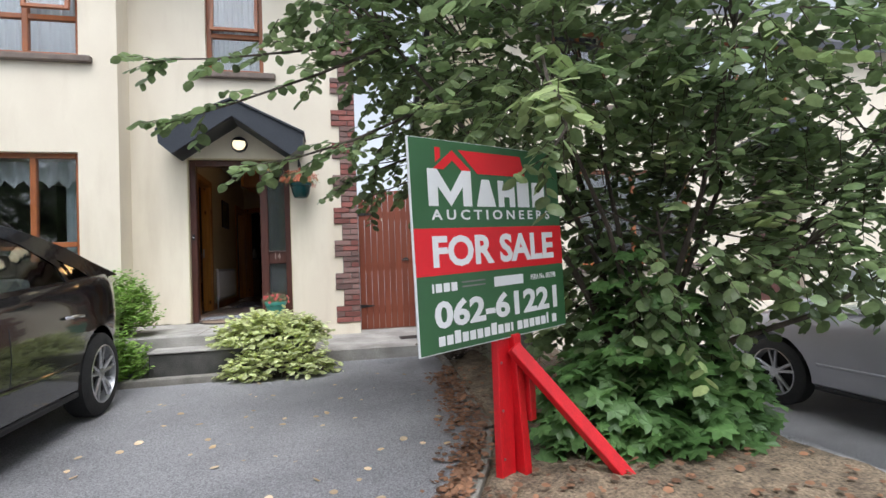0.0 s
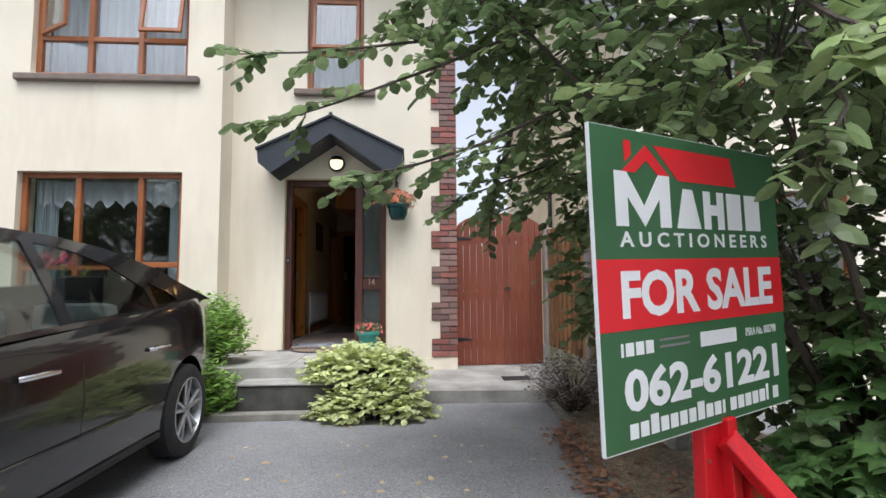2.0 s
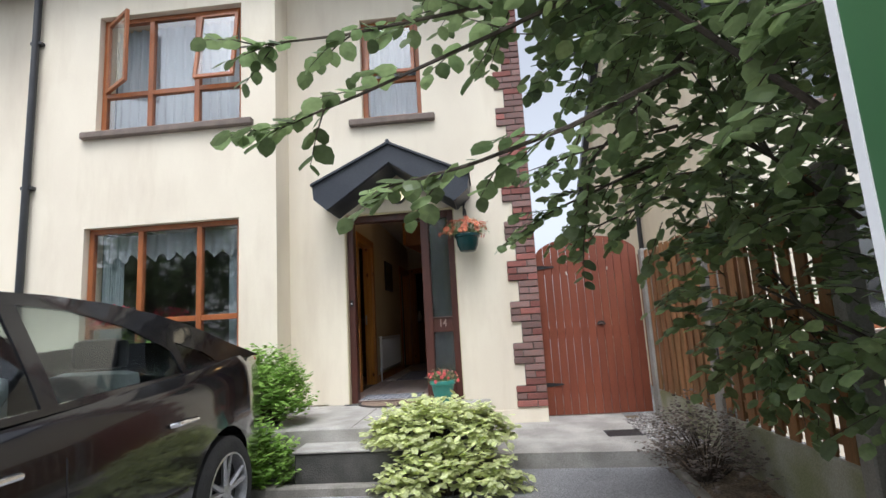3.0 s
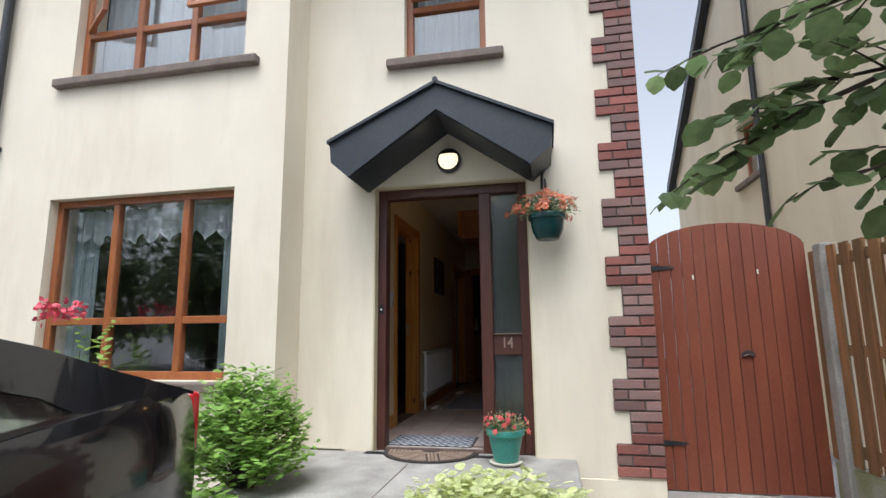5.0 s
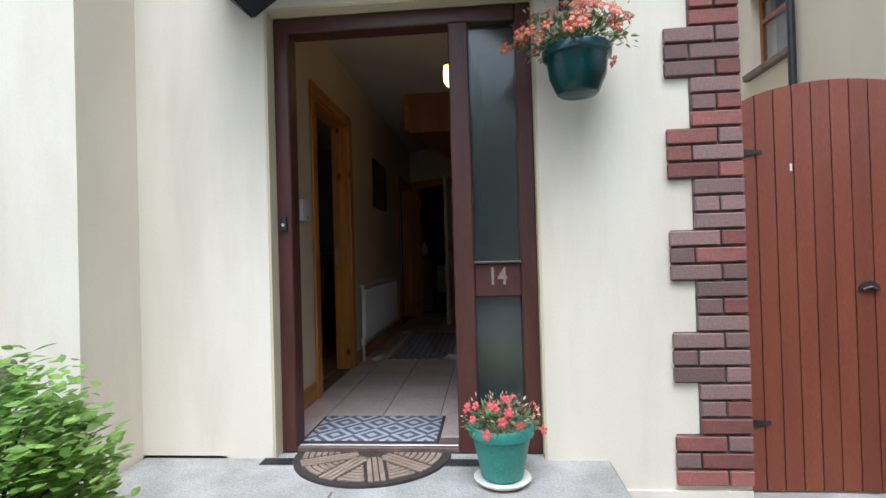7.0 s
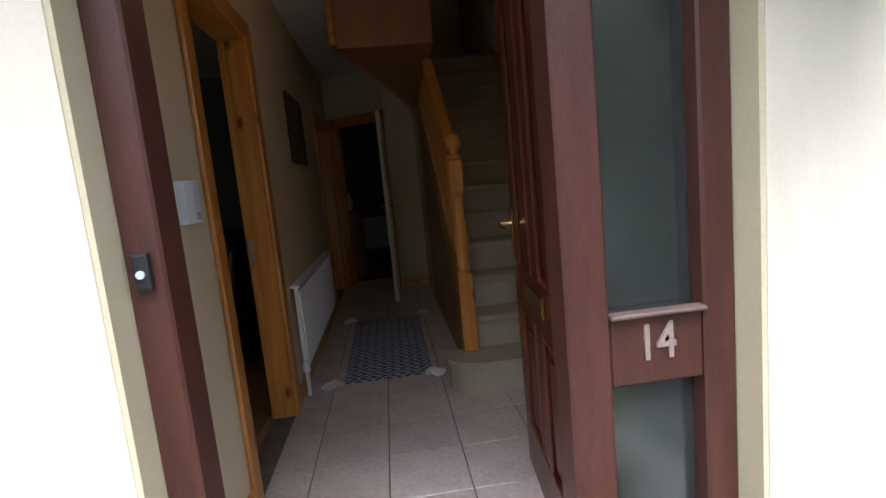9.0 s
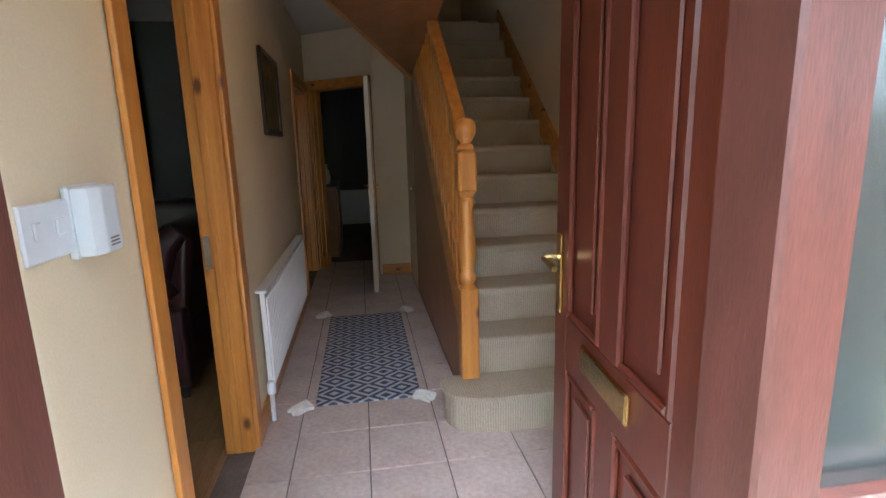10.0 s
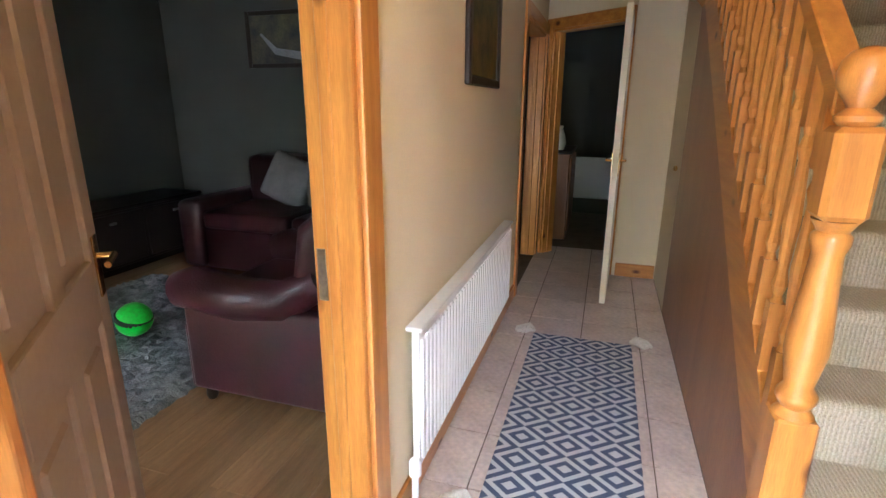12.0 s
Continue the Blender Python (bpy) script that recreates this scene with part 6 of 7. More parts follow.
part("head_architrave", slanted(rounded(boxes((U0 + 0.015, U1 - 0.015, -0.022, -0.004, 1.965, 2.05)), 0.006, 2)), PINE_X, ef)
part("door_stop", slanted(rounded(boxes((U0 + 0.03, U0 + 0.042, 0.05, 0.08, 0, 1.95)), 0.003)), PINE, ef)


def panel_door(name, hinge, turn, width, height, material, label, knob):
    """A panelled inner door, built along +x from its hinge, then turned."""
    d = thing(name, hinge, label, "door", kind="structure")
    hx, hy, hz = hinge

    def add(nm, dims, mat, r=0.003, parent=None, lab=""):
        return part(nm, rounded(boxes(*[(hx + a, hx + b, hy + c, hy + e, hz + f, hz + g) for a, b, c, e, f, g in dims]), r), mat, parent or d, lab)
    add("stile", [(0, 0.1, -0.02, 0.02, 0.008, height)], material)
    add("stile", [(width - 0.1, width, -0.02, 0.02, 0.008, height)], material)
    for c, e in ((0.008, 0.2), (0.85, 1.0), (height - 0.1, height)):
        add("rail", [(0.1, width - 0.1, -0.02, 0.02, c, e)], material)
    add("muntin", [(width / 2 - 0.045, width / 2 + 0.045, -0.019, 0.019, 0.2, height - 0.1)], material)
    for a, b in ((0.1, width / 2 - 0.045), (width / 2 + 0.045, width - 0.1)):
        for c, e in ((0.2, 0.85), (1.0, height - 0.1)):
            add("panel", [(a, b, -0.008, 0.008, c, e)], material)
            add("raised_field", [(a + 0.04, b - 0.04, -0.016, 0.016, c + 0.04, e - 0.04)], material, 0.008)
    for s in (-1, 1):
        lo, hi = sorted((s * 0.02, s * 0.026))
        h = add("handle", [(width - 0.075, width - 0.035, lo, hi, 0.90, 1.05)], BRASS, 0.002, None, knob)
        bm = bmesh.new()
        tube(bm, [(hx + width - 0.055, hy + s * 0.025, hz + 1.0), (hx + width - 0.055, hy + s * 0.06, hz + 1.0), (hx + width - 0.15, hy + s * 0.06, hz + 1.0)], 0.008, 8)
        part("lever", bm, BRASS, h)
    d.rotation_euler = (0, 0, radians(turn))
    return d


panel_door("door_2", (WX - 0.125, 1.045, 0.0), 132, 0.76, 1.98, DOOR_BEIGE, "half open panelled sitting room door", "brass lever handle")
panel_door("door_3", (-0.07, EY - 0.008, 0.0), 267.5, 0.70, 1.95, WHITE_GLOSS, "cream gloss panelled door standing open to the hall", "brass lever handle")
panel_door("door_4", (WX - 0.155, 5.30, 0.0), 254, 0.76, 1.9, WHITE_GLOSS, "cream gloss door opened into the side room", "brass lever handle")


def skirting(dims):
    setting("baseboard", rounded(boxes(dims), 0.005), PINE_Y, "varnished pine skirting board", "baseboard")


skirting((WX, WX + 0.016, 0.335, 0.92, -0.004, 0.12))
skirting((WX, WX + 0.016, 1.93, 4.19, -0.004, 0.10))
setting("baseboard", rounded(boxes((-0.01, 0.29, EY - 0.016, EY, -0.004, 0.11)), 0.005), PINE_X, "varnished pine skirting board", "baseboard")

# ---- stairs ----
SX0, SX1, Y1, GO, RI = 0.335, 1.19, 1.73, 0.243, 0.19
stairs = thing("staircase", (0.75, 1.8, 0), "beige carpeted stairs between pine strings", "staircase")
bm = bmesh.new()
prism(bm, [(0.20, 1.80), (0.17, 1.86), (0.17, 1.93), (0.21, 1.985), (1.19, 1.985), (1.19, 1.735), (0.40, 1.735), (0.27, 1.755)], "z", -0.006, 0.165)
part("step", bm, CARPET, stairs)
bm = bmesh.new()
prism(bm, [(0.185, 1.78), (0.15, 1.85), (0.15, 1.94), (0.20, 1.99), (1.19, 1.99), (1.19, 1.715), (0.39, 1.715), (0.255, 1.735)], "z", 0.166, 0.19)
part("tread", rounded(bm, 0.008, 2), CARPET, stairs)
for i in range(2, 14):
    y, z = Y1 + GO * (i - 1), RI * i
    part("riser", boxes((SX0, SX1, y + 0.008, y + 0.05, z - RI - 0.01, z - 0.025)), CARPET, stairs)
    part("tread", rounded(boxes((SX0, SX1, y, y + GO + 0.05, z - 0.05, z)), 0.024, 4), CARPET, stairs, smooth=True)
SL = RI / GO


def string_z(y):
    return RI + SL * (y - Y1)


def sloped(x0, x1, ya, yb, lo, hi):
    bm = bmesh.new()
    prism(bm, [(ya, string_z(ya) + lo), (yb, string_z(yb) + lo), (yb, string_z(yb) + hi), (ya, string_z(ya) + hi)], "x", x0, x1)
    return rounded(bm, 0.004)


part("wall_string", sloped(1.192, 1.218, 1.78, 4.7, -0.12, 0.10), PINE_Y, stairs, "pine wall string")
part("outer_string", sloped(0.29, 0.332, 2.0, 4.6, -0.16, 0.09), PINE_Y, stairs, "pine outer string")
bm = bmesh.new()
prism(bm, [(2.0, -0.004), (4.25, -0.004), (4.25, 2.03), (2.0, string_z(2.0) - 0.165)], "x", 0.296, 0.324)
setting("spandrel_panel", bm, PANEL_WOOD, "smooth brown timber panel below the stair string", "panel")
closet = setting("closet_wall", boxes((0.296, 0.324, 4.255, EY, -0.004, 2.5)), HALL_PAINT, "cream panel at the understairs cupboard", "wall")
part("knob", lathe(bmesh.new(), 0.283, 4.4, [(0.004, 0.935), (0.013, 0.945), (0.013, 0.962), (0.004, 0.972)], 10), BRASS, closet, "small brass knob", True)
NXX, NYY = 0.305, 1.965
nw = thing("newel_post", (NXX, NYY, 0.19), "turned varnished pine newel post with a ball cap", "newel post")
part("base_block", rounded(boxes((NXX - 0.045, NXX + 0.045, NYY - 0.045, NYY + 0.045, 0.19, 0.66)), 0.006), PINE, nw)
part("turning", lathe(bmesh.new(), NXX, NYY, [(0.044, 0.66), (0.03, 0.68), (0.042, 0.70), (0.042, 0.715), (0.03, 0.735), (0.034, 0.76), (0.044, 0.82), (0.044, 0.86), (0.036, 0.96), (0.03, 1.05), (0.038, 1.075), (0.038, 1.09), (0.03, 1.10), (0.044, 1.125)], 24), PINE, nw, smooth=True)
part("top_block", rounded(boxes((NXX - 0.045, NXX + 0.045, NYY - 0.045, NYY + 0.045, 1.125, 1.315)), 0.012), PINE, nw)
part("ball_cap", lathe(bmesh.new(), NXX, NYY, [(0.03, 1.315), (0.04, 1.325), (0.04, 1.335), (0.022, 1.35), (0.03, 1.365), (0.046, 1.39), (0.05, 1.415), (0.045, 1.44), (0.03, 1.458), (0.008, 1.465)], 24), PINE, nw, smooth=True)
rail = thing("banister", (0.31, 2.4, 0.6), "varnished pine banister with turned spindles", "banister")
part("handrail", sloped(0.275, 0.34, NYY + 0.046, 4.1, 0.92, 0.985), PINE_Y, rail, "pine handrail")
sp = bpy.data.meshes.new("spindle")
bm = bmesh.new()
box(bm, -0.019, 0.019, -0.019, 0.019, 0.0, 0.2)
box(bm, -0.019, 0.019, -0.019, 0.019, 0.66, 0.86)
lathe(bm, 0, 0, [(0.016, 0.2), (0.011, 0.22), (0.02, 0.25), (0.013, 0.29), (0.021, 0.42), (0.013, 0.58), (0.02, 0.61), (0.011, 0.64), (0.016, 0.66)], 10)
bm.to_mesh(sp)
bm.free()
sp.materials.append(PINE)
for k in range(17):
    y = 2.10 + k * 0.115
    piece("spindle", sp, rail, (0.308, y, string_z(y) + 0.075))
# pine-clad edge of the landing over the hall
A, Bp = Vector((-0.34, 2.62, 0)), Vector((0.31, 4.22, 0))
bm = bmesh.new()
d = (Bp - A).normalized()
nn = Vector((-d.y, d.x, 0)) * 0.02
prism(bm, [(A.x - nn.x, A.y - nn.y), (Bp.x - nn.x, Bp.y - nn.y), (Bp.x + nn.x, Bp.y + nn.y), (A.x + nn.x, A.y + nn.y)], "z", 2.13, CZ)
for v in bm.verts:
    if v.co.z < 2.2:
        v.co.z = 2.16 if v.co.y < 3 else 1.90
setting("landing_apron", bm, PINE_Y, "pine clad edge of the landing above the hall", "trim")
bm = bmesh.new()
prism(bm, [(A.x + 0.03, A.y + 0.0), (Bp.x, Bp.y), (0.33, 2.62)], "z", 2.135, CZ)
for v in bm.verts:
    if v.co.z < 2.2 and v.co.y > 3:
        v.co.z = 1.92
setting("landing_soffit", bm, PANEL_WOOD, "brown underside of the landing", "ceiling")

# ---- hall things ----
rad = thing("radiator", (WX + 0.06, 2.95, 0.15), "white ribbed panel radiator on the hall wall", "radiator")
RY0, RY1, RZ0, RZ1 = 2.10, 3.74, 0.15, 0.66
part("back_panel", rounded(boxes((WX + 0.025, WX + 0.05, RY0, RY1, RZ0, RZ1)), 0.006, 2), WHITE_METAL, rad)
rib = bpy.data.meshes.new("rib")
bm = rounded(boxes((0, 0.012, 0, 0.024, RZ0 + 0.03, RZ1 - 0.03)), 0.004)
bm.to_mesh(rib)
bm.free()
rib.materials.append(WHITE_METAL)
n = int((RY1 - RY0) / 0.042)
for k in range(n):
    piece("rib", rib, rad, (WX + 0.05, RY0 + 0.012 + k * (RY1 - RY0 - 0.02) / n, 0))
part("top_grille", rounded(boxes((WX + 0.004, WX + 0.062, RY0, RY1, RZ1 - 0.004, RZ1 + 0.012)), 0.004), WHITE_METAL, rad)
part("valve", lathe(bmesh.new(), WX + 0.045, RY0 - 0.03, [(0.012, -0.004), (0.012, 0.14), (0.022, 0.15), (0.022, 0.2), (0.014, 0.21)], 12), WHITE_PLASTIC, rad, "white valve on a pipe", True)
part("wall_bracket", boxes((WX, WX + 0.026, 2.5, 2.54, 0.2, 0.6), (WX, WX + 0.026, 3.3, 3.34, 0.2, 0.6)), WHITE_METAL, rad)


def picture(name, axis, at, u0, u1, z0, z1, canvas, label, deep=0.025):
    p = thing(name, (at, (u0 + u1) / 2, z0) if axis == "x" else ((u0 + u1) / 2, at, z0), label, "picture")
    def bx(a, b, lo, hi, c, d):
        return (at + lo, at + hi, a, b, c, d) if axis == "x" else (a, b, at - hi, at - lo, c, d)
    part("frame", rounded(boxes(bx(u0, u0 + 0.04, 0, deep, z0, z1), bx(u1 - 0.04, u1, 0, deep, z0, z1), bx(u0 + 0.04, u1 - 0.04, 0, deep, z0, z0 + 0.04), bx(u0 + 0.04, u1 - 0.04, 0, deep, z1 - 0.04, z1)), 0.006), DARK_WOOD, p)
    part("canvas", boxes(bx(u0 + 0.04, u1 - 0.04, 0.002, 0.012, z0 + 0.04, z1 - 0.04)), canvas, p)
    return p


picture("framed_picture", "x", WX, 2.78, 3.38, 1.43, 1.93, CANVAS, "dark framed landscape painting on the hall wall")
p2 = picture("framed_picture", "y", 4.9, -3.35, -2.3, 1.66, 2.14, CANVAS_WAVE, "dark framed sea picture on the sitting room wall")
bm = bmesh.new()
tube(bm, [(-3.2, 4.886, 1.95), (-3.05, 4.886, 1.80), (-2.8, 4.886, 1.76), (-2.6, 4.886, 1.80), (-2.5, 4.886, 1.95)], [0.01, 0.03, 0.035, 0.03, 0.01], 8)
bmesh.ops.scale(bm, verts=bm.verts[:], vec=(1, 0.08, 1), space=Matrix.Translation((0, -4.886, 0)))
part("painted_wave", bm, FOAM, p2)
tb = thing("wall_box", (WX, 0.73, 1.15), "white plastic control box on the hall wall", "control box")
part("back_plate", rounded(boxes((WX, WX + 0.014, 0.640, 0.768, 1.148, 1.287)), 0.004), WHITE_PLASTIC, tb)
bm = bmesh.new()
prism(bm, [(WX + 0.014, 0.645), (WX + 0.044, 0.648), (WX + 0.053, 0.68), (WX + 0.053, 0.735), (WX + 0.044, 0.762), (WX + 0.014, 0.764)], "z", 1.152, 1.283)
part("cover", rounded(bm, 0.006, 2), WHITE_PLASTIC, tb, smooth=True)
for k in range(3):
    part("vent_slot", boxes((WX + 0.0535, WX + 0.0545, 0.69, 0.725, 1.165 + k * 0.007, 1.168 + k * 0.007)), CUSHION, tb)
so = thing("wall_socket", (WX, 0.57, 1.16), "white double switch plate on the hall wall", "switch")
part("plate", rounded(boxes((WX, WX + 0.012, 0.50, 0.65, 1.165, 1.265)), 0.003), WHITE_PLASTIC, so)
for y in (0.535, 0.6):
    part("switch", rounded(boxes((WX + 0.012, WX + 0.018, y - 0.01, y + 0.01, 1.205, 1.235)), 0.002), WHITE_PLASTIC, so)
rn = thing("hall_runner", (-0.21, 2.88, 0.0), "blue grey and white diamond woven runner rug", "rug")
part("rug", rounded(boxes((-0.49, 0.075, 2.16, 3.62, -0.002, 0.008)), 0.003), RUNNER, rn)
for x, y, sg in ((-0.53, 2.10, -1), (0.06, 2.10, 1), (-0.52, 3.68, -1), (0.10, 3.68, 1)):
    bm = bmesh.new()
    for k in range(26):
        a = (random.uniform(-1, 1) * 0.9) + (0 if sg > 0 else math.pi)
        ln = random.uniform(0.07, 0.13)
        sx, sy = x - sg * 0.03, y + (0.035 if y < 3 else -0.035)
        tube(bm, [(sx, sy, 0.012), (sx + ln * 0.5 * math.cos(a), sy + ln * 0.4 * math.sin(a), 0.028), (sx + ln * math.cos(a), sy + ln * 0.6 * math.sin(a), 0.008)], [0.011, 0.016, 0.009], 5)
    part("tassel", bm, TASSEL, rn, "white cotton tassel")
hl = thing("hall_lamp", (0.20, 1.2, CZ), "lit amber glass hall lantern", "ceiling lamp")
part("ceiling_rose", lathe(bmesh.new(), 0.20, 1.2, [(0.045, CZ - 0.02), (0.05, CZ)], 16), BRASS, hl)
part("rod", tube(bmesh.new(), [(0.20, 1.2, CZ - 0.02), (0.20, 1.2, 2.27)], 0.006, 8), BRASS, hl)
part("cap", lathe(bmesh.new(), 0.20, 1.2, [(0.06, 2.235), (0.055, 2.25), (0.02, 2.275)], 12), BRASS, hl)
part("glass", lathe(bmesh.new(), 0.20, 1.2, [(0.03, 2.10), (0.05, 2.13), (0.055, 2.18), (0.05, 2.232)], 8), HALL_GLOW, hl, "glowing amber glass", True)

# ---- sitting room ----


def armchair(name, x, y, turn, label):
    c = thing(name, (0, 0, 0), label, "armchair")
    def soft(nm, d, r=0.07, mat=LEATHER):
        return part(nm, rounded(boxes(d), r, 4), mat, c, smooth=True)
    soft("base", (-0.40, 0.34, -0.42, 0.42, 0.07, 0.40), 0.03)
    soft("seat_cushion", (-0.40, 0.24, -0.28, 0.28, 0.36, 0.52), 0.06)
    bm = bmesh.new()
    prism(bm, [(0.12, 0.40), (0.36, 0.40), (0.42, 0.90), (0.36, 0.98), (0.26, 0.96), (0.20, 0.85)], "y", -0.36, 0.36)
    part("backrest", rounded(bm, 0.05, 3), LEATHER, c, smooth=True)
    for s in (-1, 1):
        soft("arm_panel", (-0.38, 0.36, s * 0.36 - 0.07, s * 0.36 + 0.07, 0.08, 0.52), 0.03)
        bm = bmesh.new()
        tube(bm, [(-0.43, s * 0.37, 0.54), (-0.35, s * 0.37, 0.56), (-0.1, s * 0.37, 0.53), (0.12, s * 0.37, 0.55), (0.3, s * 0.36, 0.66)], [0.085, 0.10, 0.10, 0.09, 0.07], 14)
        part("arm_roll", bm, LEATHER, c, smooth=True)
        bm = bmesh.new()
        tube(bm, [(0.20, s * 0.34, 0.55), (0.28, s * 0.35, 0.85), (0.36, s * 0.33, 0.93)], [0.06, 0.08, 0.06], 12)
        part("wing", bm, LEATHER, c, smooth=True)
        for px in (-0.34, 0.30):
            part("foot", lathe(bmesh.new(), px, s * 0.36, [(0.02, -0.008), (0.028, 0.02), (0.022, 0.07)], 12), DARK_WOOD, c, smooth=True)
    c.matrix_basis = pose(x, y, 0, 0, 0, turn)
    return c


armchair("armchair", -1.52, 2.80, 0, "burgundy leather armchair with rolled arms")
sofa = thing("sofa", (-2.3, 4.3, 0), "dark leather sofa by the far wall with grey cushions", "sofa")
for nm, d_, r in (("base", (-3.2, -1.5, 3.9, 4.75, 0.06, 0.42), 0.04), ("backrest", (-3.2, -1.5, 4.5, 4.85, 0.3, 0.92), 0.09), ("arm", (-3.4, -3.15, 3.85, 4.75, 0.06, 0.62), 0.09), ("arm", (-1.55, -1.3, 3.85, 4.75, 0.06, 0.62), 0.09), ("seat_cushion", (-3.14, -2.36, 3.85, 4.52, 0.40, 0.54), 0.05), ("seat_cushion", (-2.34, -1.56, 3.85, 4.52, 0.40, 0.54), 0.05)):
    part(nm, rounded(boxes(d_), r, 3), LEATHER, sofa, smooth=True)
for x, t in ((-2.75, 20), (-2.25, -12)):
    cu = thing("cushion", (x, 4.35, 0.55), "grey scatter cushion leaning on the sofa", "cushion", "sofa cushions")
    bm = rounded(boxes((x - 0.22, x + 0.22, 4.29, 4.41, 0.55, 0.95)), 0.05, 3)
    bmesh.ops.rotate(bm, verts=bm.verts[:], cent=(x, 4.35, 0.55), matrix=Matrix.Rotation(radians(-18), 3, "X") @ Matrix.Rotation(radians(t), 3, "Y"))
    part("cover", bm, CUSHION, cu, smooth=True)
rg = thing("shag_rug", (-2.8, 2.85, 0), "grey blue shaggy rug on the laminate floor", "rug")
bm = bmesh.new()
gr_ = []
for i in range(61):
    row = []
    for j in range(61):
        x, y = -3.6 + 1.6 * i / 60, 2.05 + 1.7 * j / 60
        e = min(i, j, 60 - i, 60 - j)
        row.append(bm.verts.new((x + random.uniform(-0.012, 0.012), y + random.uniform(-0.012, 0.012), (0.015 + random.uniform(0, 0.025)) if e else -0.006)))
    gr_.append(row)
for i in range(60):
    for j in range(60):
        bm.faces.new((gr_[i][j], gr_[i + 1][j], gr_[i + 1][j + 1], gr_[i][j + 1]))
part("pile", bm, SHAG, rg)
ba = thing("ball", (-2.72, 2.80, 0.03), "bright green ball with a black band on the rug", "ball")
bm = bmesh.new()
bmesh.ops.create_uvsphere(bm, u_segments=24, v_segments=14, radius=0.10)
bmesh.ops.translate(bm, verts=bm.verts[:], vec=(-2.72, 2.80, 0.13))
part("shell", bm, GREEN_BALL, ba, smooth=True)
bm = bmesh.new()
lathe(bm, 0, 0, [(0.099, -0.016), (0.102, -0.012), (0.102, 0.012), (0.099, 0.016)], 28)
bmesh.ops.rotate(bm, verts=bm.verts[:], cent=(0, 0, 0), matrix=Matrix.Rotation(radians(18), 3, "Y"))
bmesh.ops.translate(bm, verts=bm.verts[:], vec=(-2.72, 2.80, 0.145))
part("band", bm, DARK_TRIM, ba)
tv = thing("media_cabinet", (-4.0, 3.6, 0), "dark wooden cabinet along the far side wall", "cabinet")
part("carcass", rounded(boxes((-4.28, -3.85, 2.7, 4.6, 0.06, 0.52)), 0.006), DARK_WOOD, tv)
part("top", rounded(boxes((-4.29, -3.82, 2.68, 4.62, 0.52, 0.55)), 0.005), DARK_WOOD, tv)
for k in range(3):
    dd = part("door", rounded(boxes((-3.848, -3.83, 2.72 + k * 0.63, 3.32 + k * 0.63, 0.09, 0.5)), 0.004), DARK_WOOD, tv)
    part("handle", rounded(boxes((-3.83, -3.815, 3.0 + k * 0.63, 3.06 + k * 0.63, 0.42, 0.44)), 0.003), STEEL, dd)
part("plinth", boxes((-4.26, -3.9, 2.74, 4.56, -0.006, 0.06)), DARK_WOOD, tv)

# back room
br = thing("back_room_radiator", (0.05, 7.45, 0.2), "white radiator in the back room", "radiator")
part("panel", rounded(boxes((-0.75, 0.3, 7.42, 7.47, 0.2, 0.72)), 0.01), WHITE_METAL, br)
bc = thing("cupboard", (-0.6, 6.3, 0), "brown wooden cupboard in the back room", "cupboard")
part("carcass", rounded(boxes((-0.95, -0.50, 6.0, 6.8, -0.004, 0.88)), 0.008), PANEL_WOOD, bc)
part("top", rounded(boxes((-0.97, -0.48, 5.98, 6.82, 0.88, 0.91)), 0.006), DARK_WOOD, bc)
part("door", rounded(boxes((-0.50, -0.482, 6.04, 6.76, 0.08, 0.84)), 0.005), PANEL_WOOD, bc)
vs = thing("vase", (-0.62, 6.15, 0.91), "pale ornament standing on the cupboard", "ornament")
part("body", lathe(bmesh.new(), -0.62, 6.15, [(0.04, 0.91), (0.06, 0.98), (0.045, 1.06), (0.02, 1.12), (0.03, 1.15)], 14), WHITE_GLOSS, vs, smooth=True)

# ---- floor tiles and laminate, one by one ----
floor = bpy.data.objects["floor_hall"]
TP, TG = 0.333, 0.003
cache = {}


def tile(x0, x1, y0, y1, mat, z0=-0.012, z1=0.0, parent=floor, nm="tile"):
    w, h = round(x1 - x0, 3), round(y1 - y0, 3)
    if (w, h, nm) not in cache:
        me = bpy.data.meshes.new(nm)
        b = rounded(boxes((-w / 2, w / 2, -h / 2, h / 2, z0, z1)), 0.0015)
        b.to_mesh(me)
        b.free()
        me.materials.append(mat)
        cache[w, h, nm] = me
    piece(nm, cache[w, h, nm], parent, ((x0 + x1) / 2, (y0 + y1) / 2, 0))


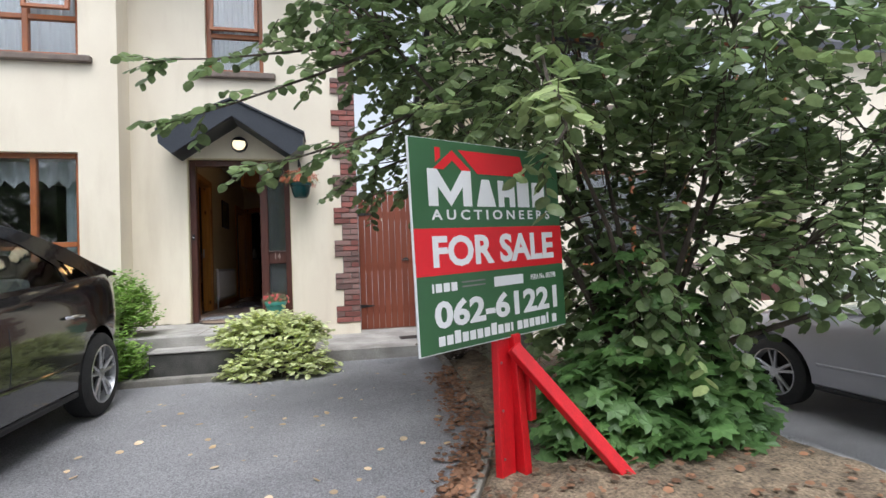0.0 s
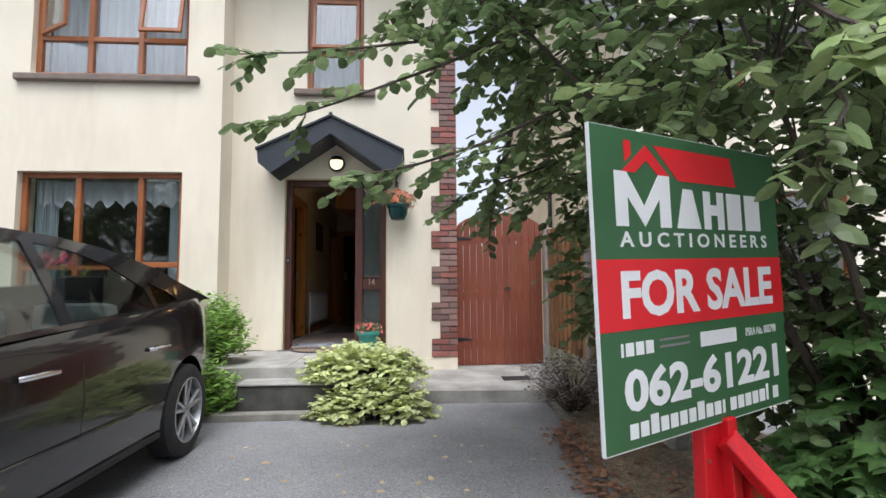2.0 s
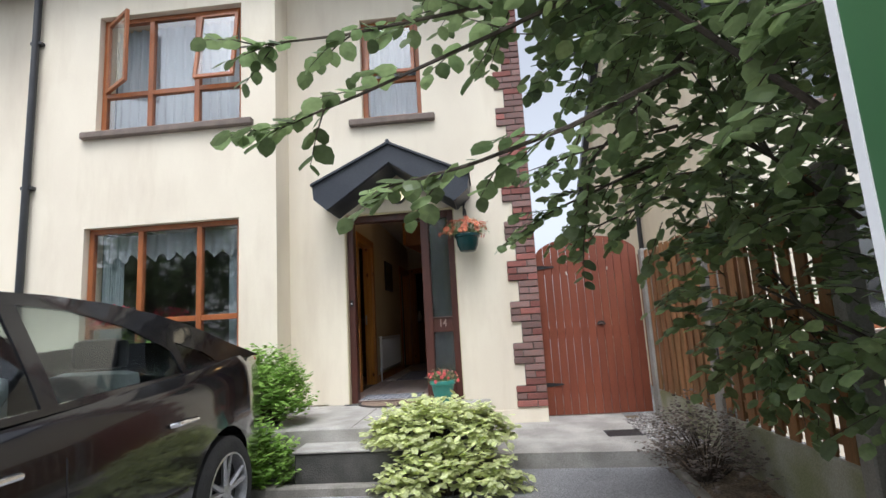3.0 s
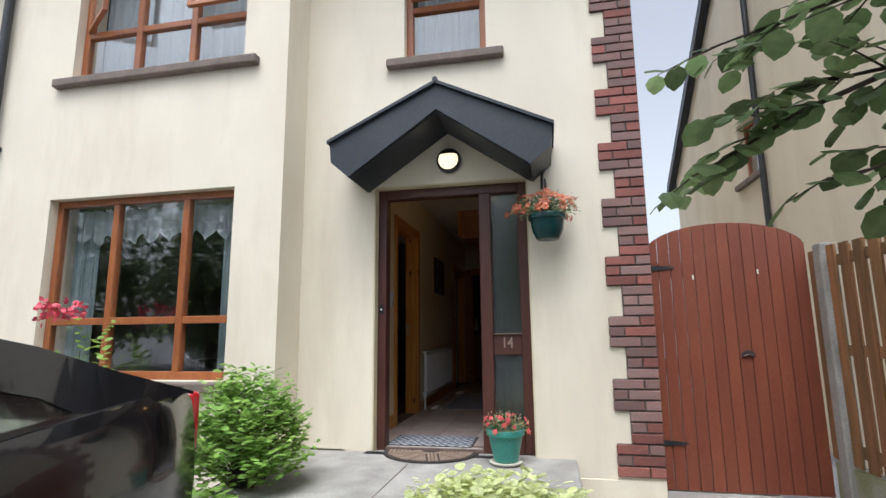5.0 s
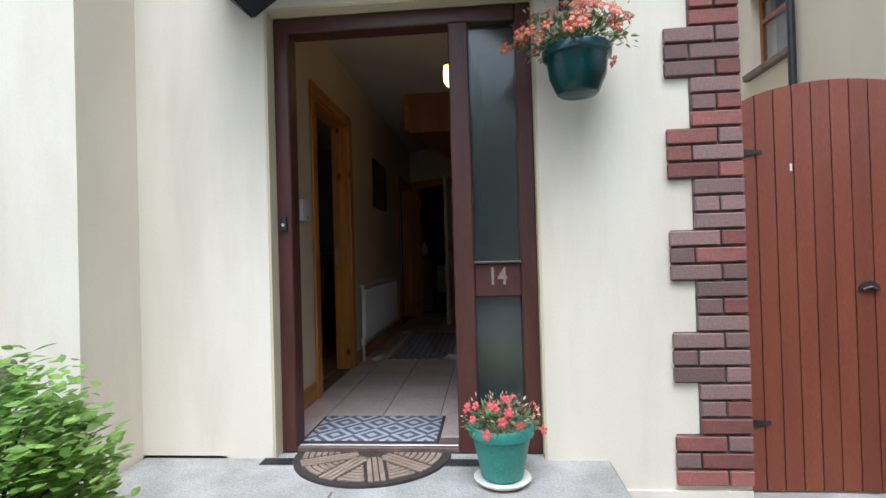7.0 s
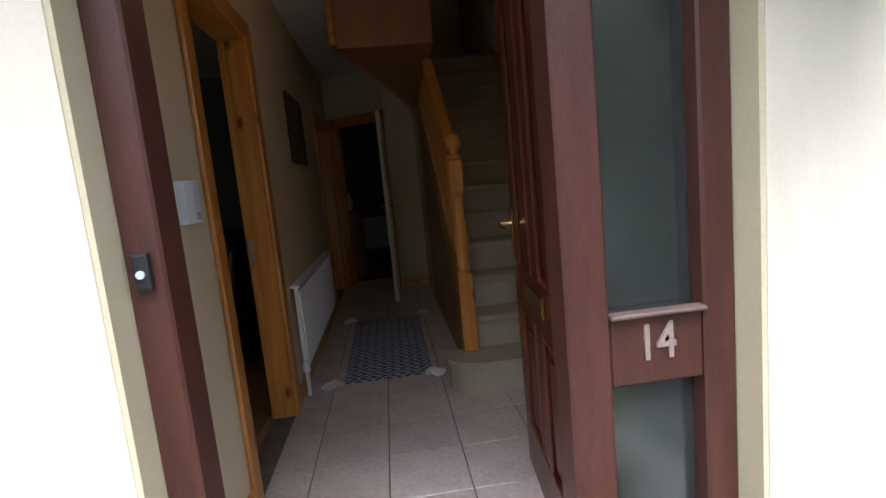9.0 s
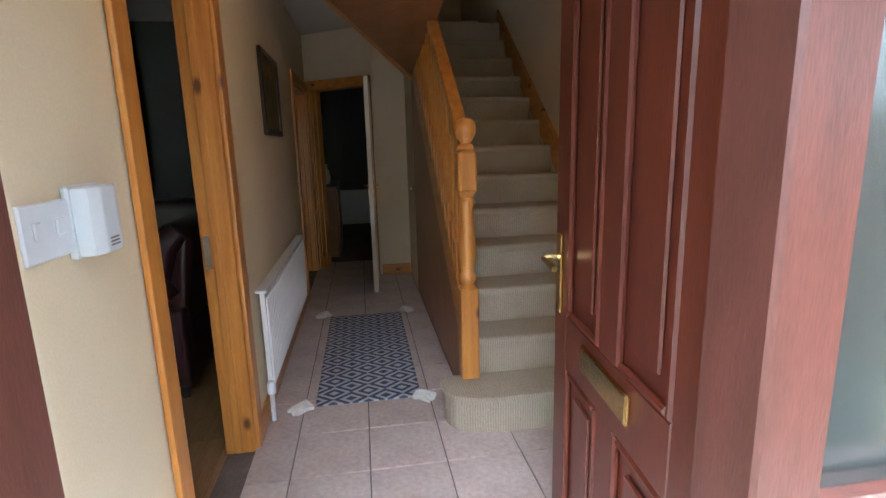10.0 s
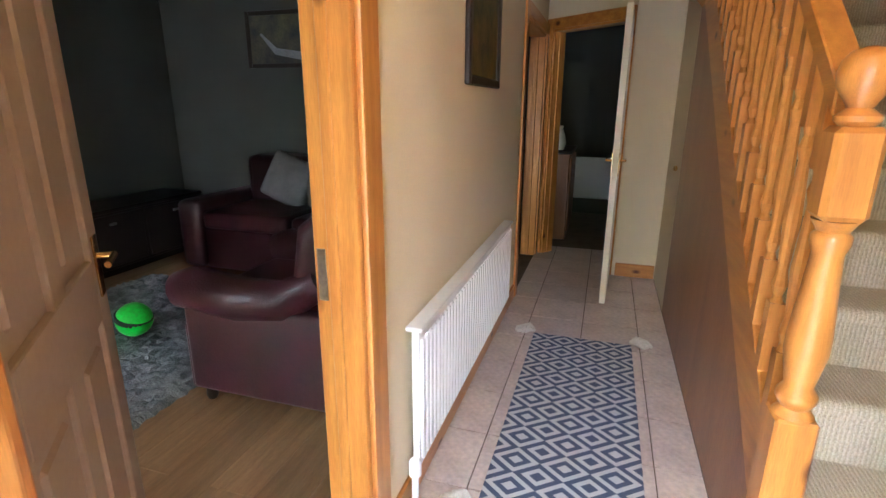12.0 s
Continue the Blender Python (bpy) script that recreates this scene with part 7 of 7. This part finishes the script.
for i in range(-1, 7):
    for j in range(-6, 12):
        x0, y0 = -0.545 + TP * i, 1.895 + TP * j
        a, b, c, d = max(x0, WX), min(x0 + TP, EX), max(y0, 0.225), min(y0 + TP, 5.7)
        if c > 1.9 and b > 0.3:
            b = 0.295
        if b - a > 0.03 and d - c > 0.03:
            tile(a + TG, b - TG, c + TG, d - TG, TILE)
lam = bpy.data.objects["floor_sitting_room"]
for i in range(18):
    for j in range(4):
        x0, y0 = -4.3 + i * 0.19, 0.05 + j * 1.25 - (0.6 if i % 2 else 0)
        a, b, c, d = x0, min(x0 + 0.19, WX - 0.0), max(y0, 0.0), min(y0 + 1.25, 4.9)
        if d - c > 0.05 and b - a > 0.03:
            tile(a + 0.0006, b - 0.0006, c + 0.0006, d - 0.0006, LAMINATE, -0.01, -0.003, lam, "plank")

# ---- brick quoins at the corner, one brick at a time ----
qb = thing("brick_quoin", (1.4, 0.0, -0.2), "red and brown brick quoins stepping up the corner", "brickwork")
part("mortar_bed", boxes((1.325, QX + 0.003, -0.006, -0.001, -0.125, 5.3)), MORTAR, qb)
C = 0.075


def brick_mesh(length, material):
    me = bpy.data.meshes.new("brick")
    b = rounded(boxes((-length / 2, length / 2, -0.0, 0.022, 0, 0.063)), 0.004)
    b.to_mesh(me)
    b.free()
    me.materials.append(material)
    return me


B = {(k, c): brick_mesh(l, m) for k, l in (("h", 0.100), ("s", 0.212), ("m", 0.135)) for c, m in (("r", BRICK_RED), ("d", BRICK_DARK))}
rb = random.Random(4)
z, course = -0.118, 0
while z < 5.2:
    block, row = course // 3, course % 3
    wide = block % 2 == 0
    x = QX
    left = 1.222 if wide else 1.325
    seq = ("h", "s") if (wide and row != 1) else ("s", "h") if wide else (("h", "h") if row == 1 else ("s",))
    for k in seq:
        w = {"h": 0.100, "s": 0.212, "m": 0.135}[k]
        col = "r" if rb.random() < (0.6 if block % 3 == 0 else 0.22) else "d"
        piece("brick", B[k, col], qb, (x - w / 2, -0.024 + rb.uniform(-0.002, 0.002), z))
        x -= w + 0.009
    if wide:
        part("mortar_bed", boxes((1.226, 1.325, -0.006, -0.001, z - 0.006, z + C - 0.006)), MORTAR, qb)
    z += C
    course += 1
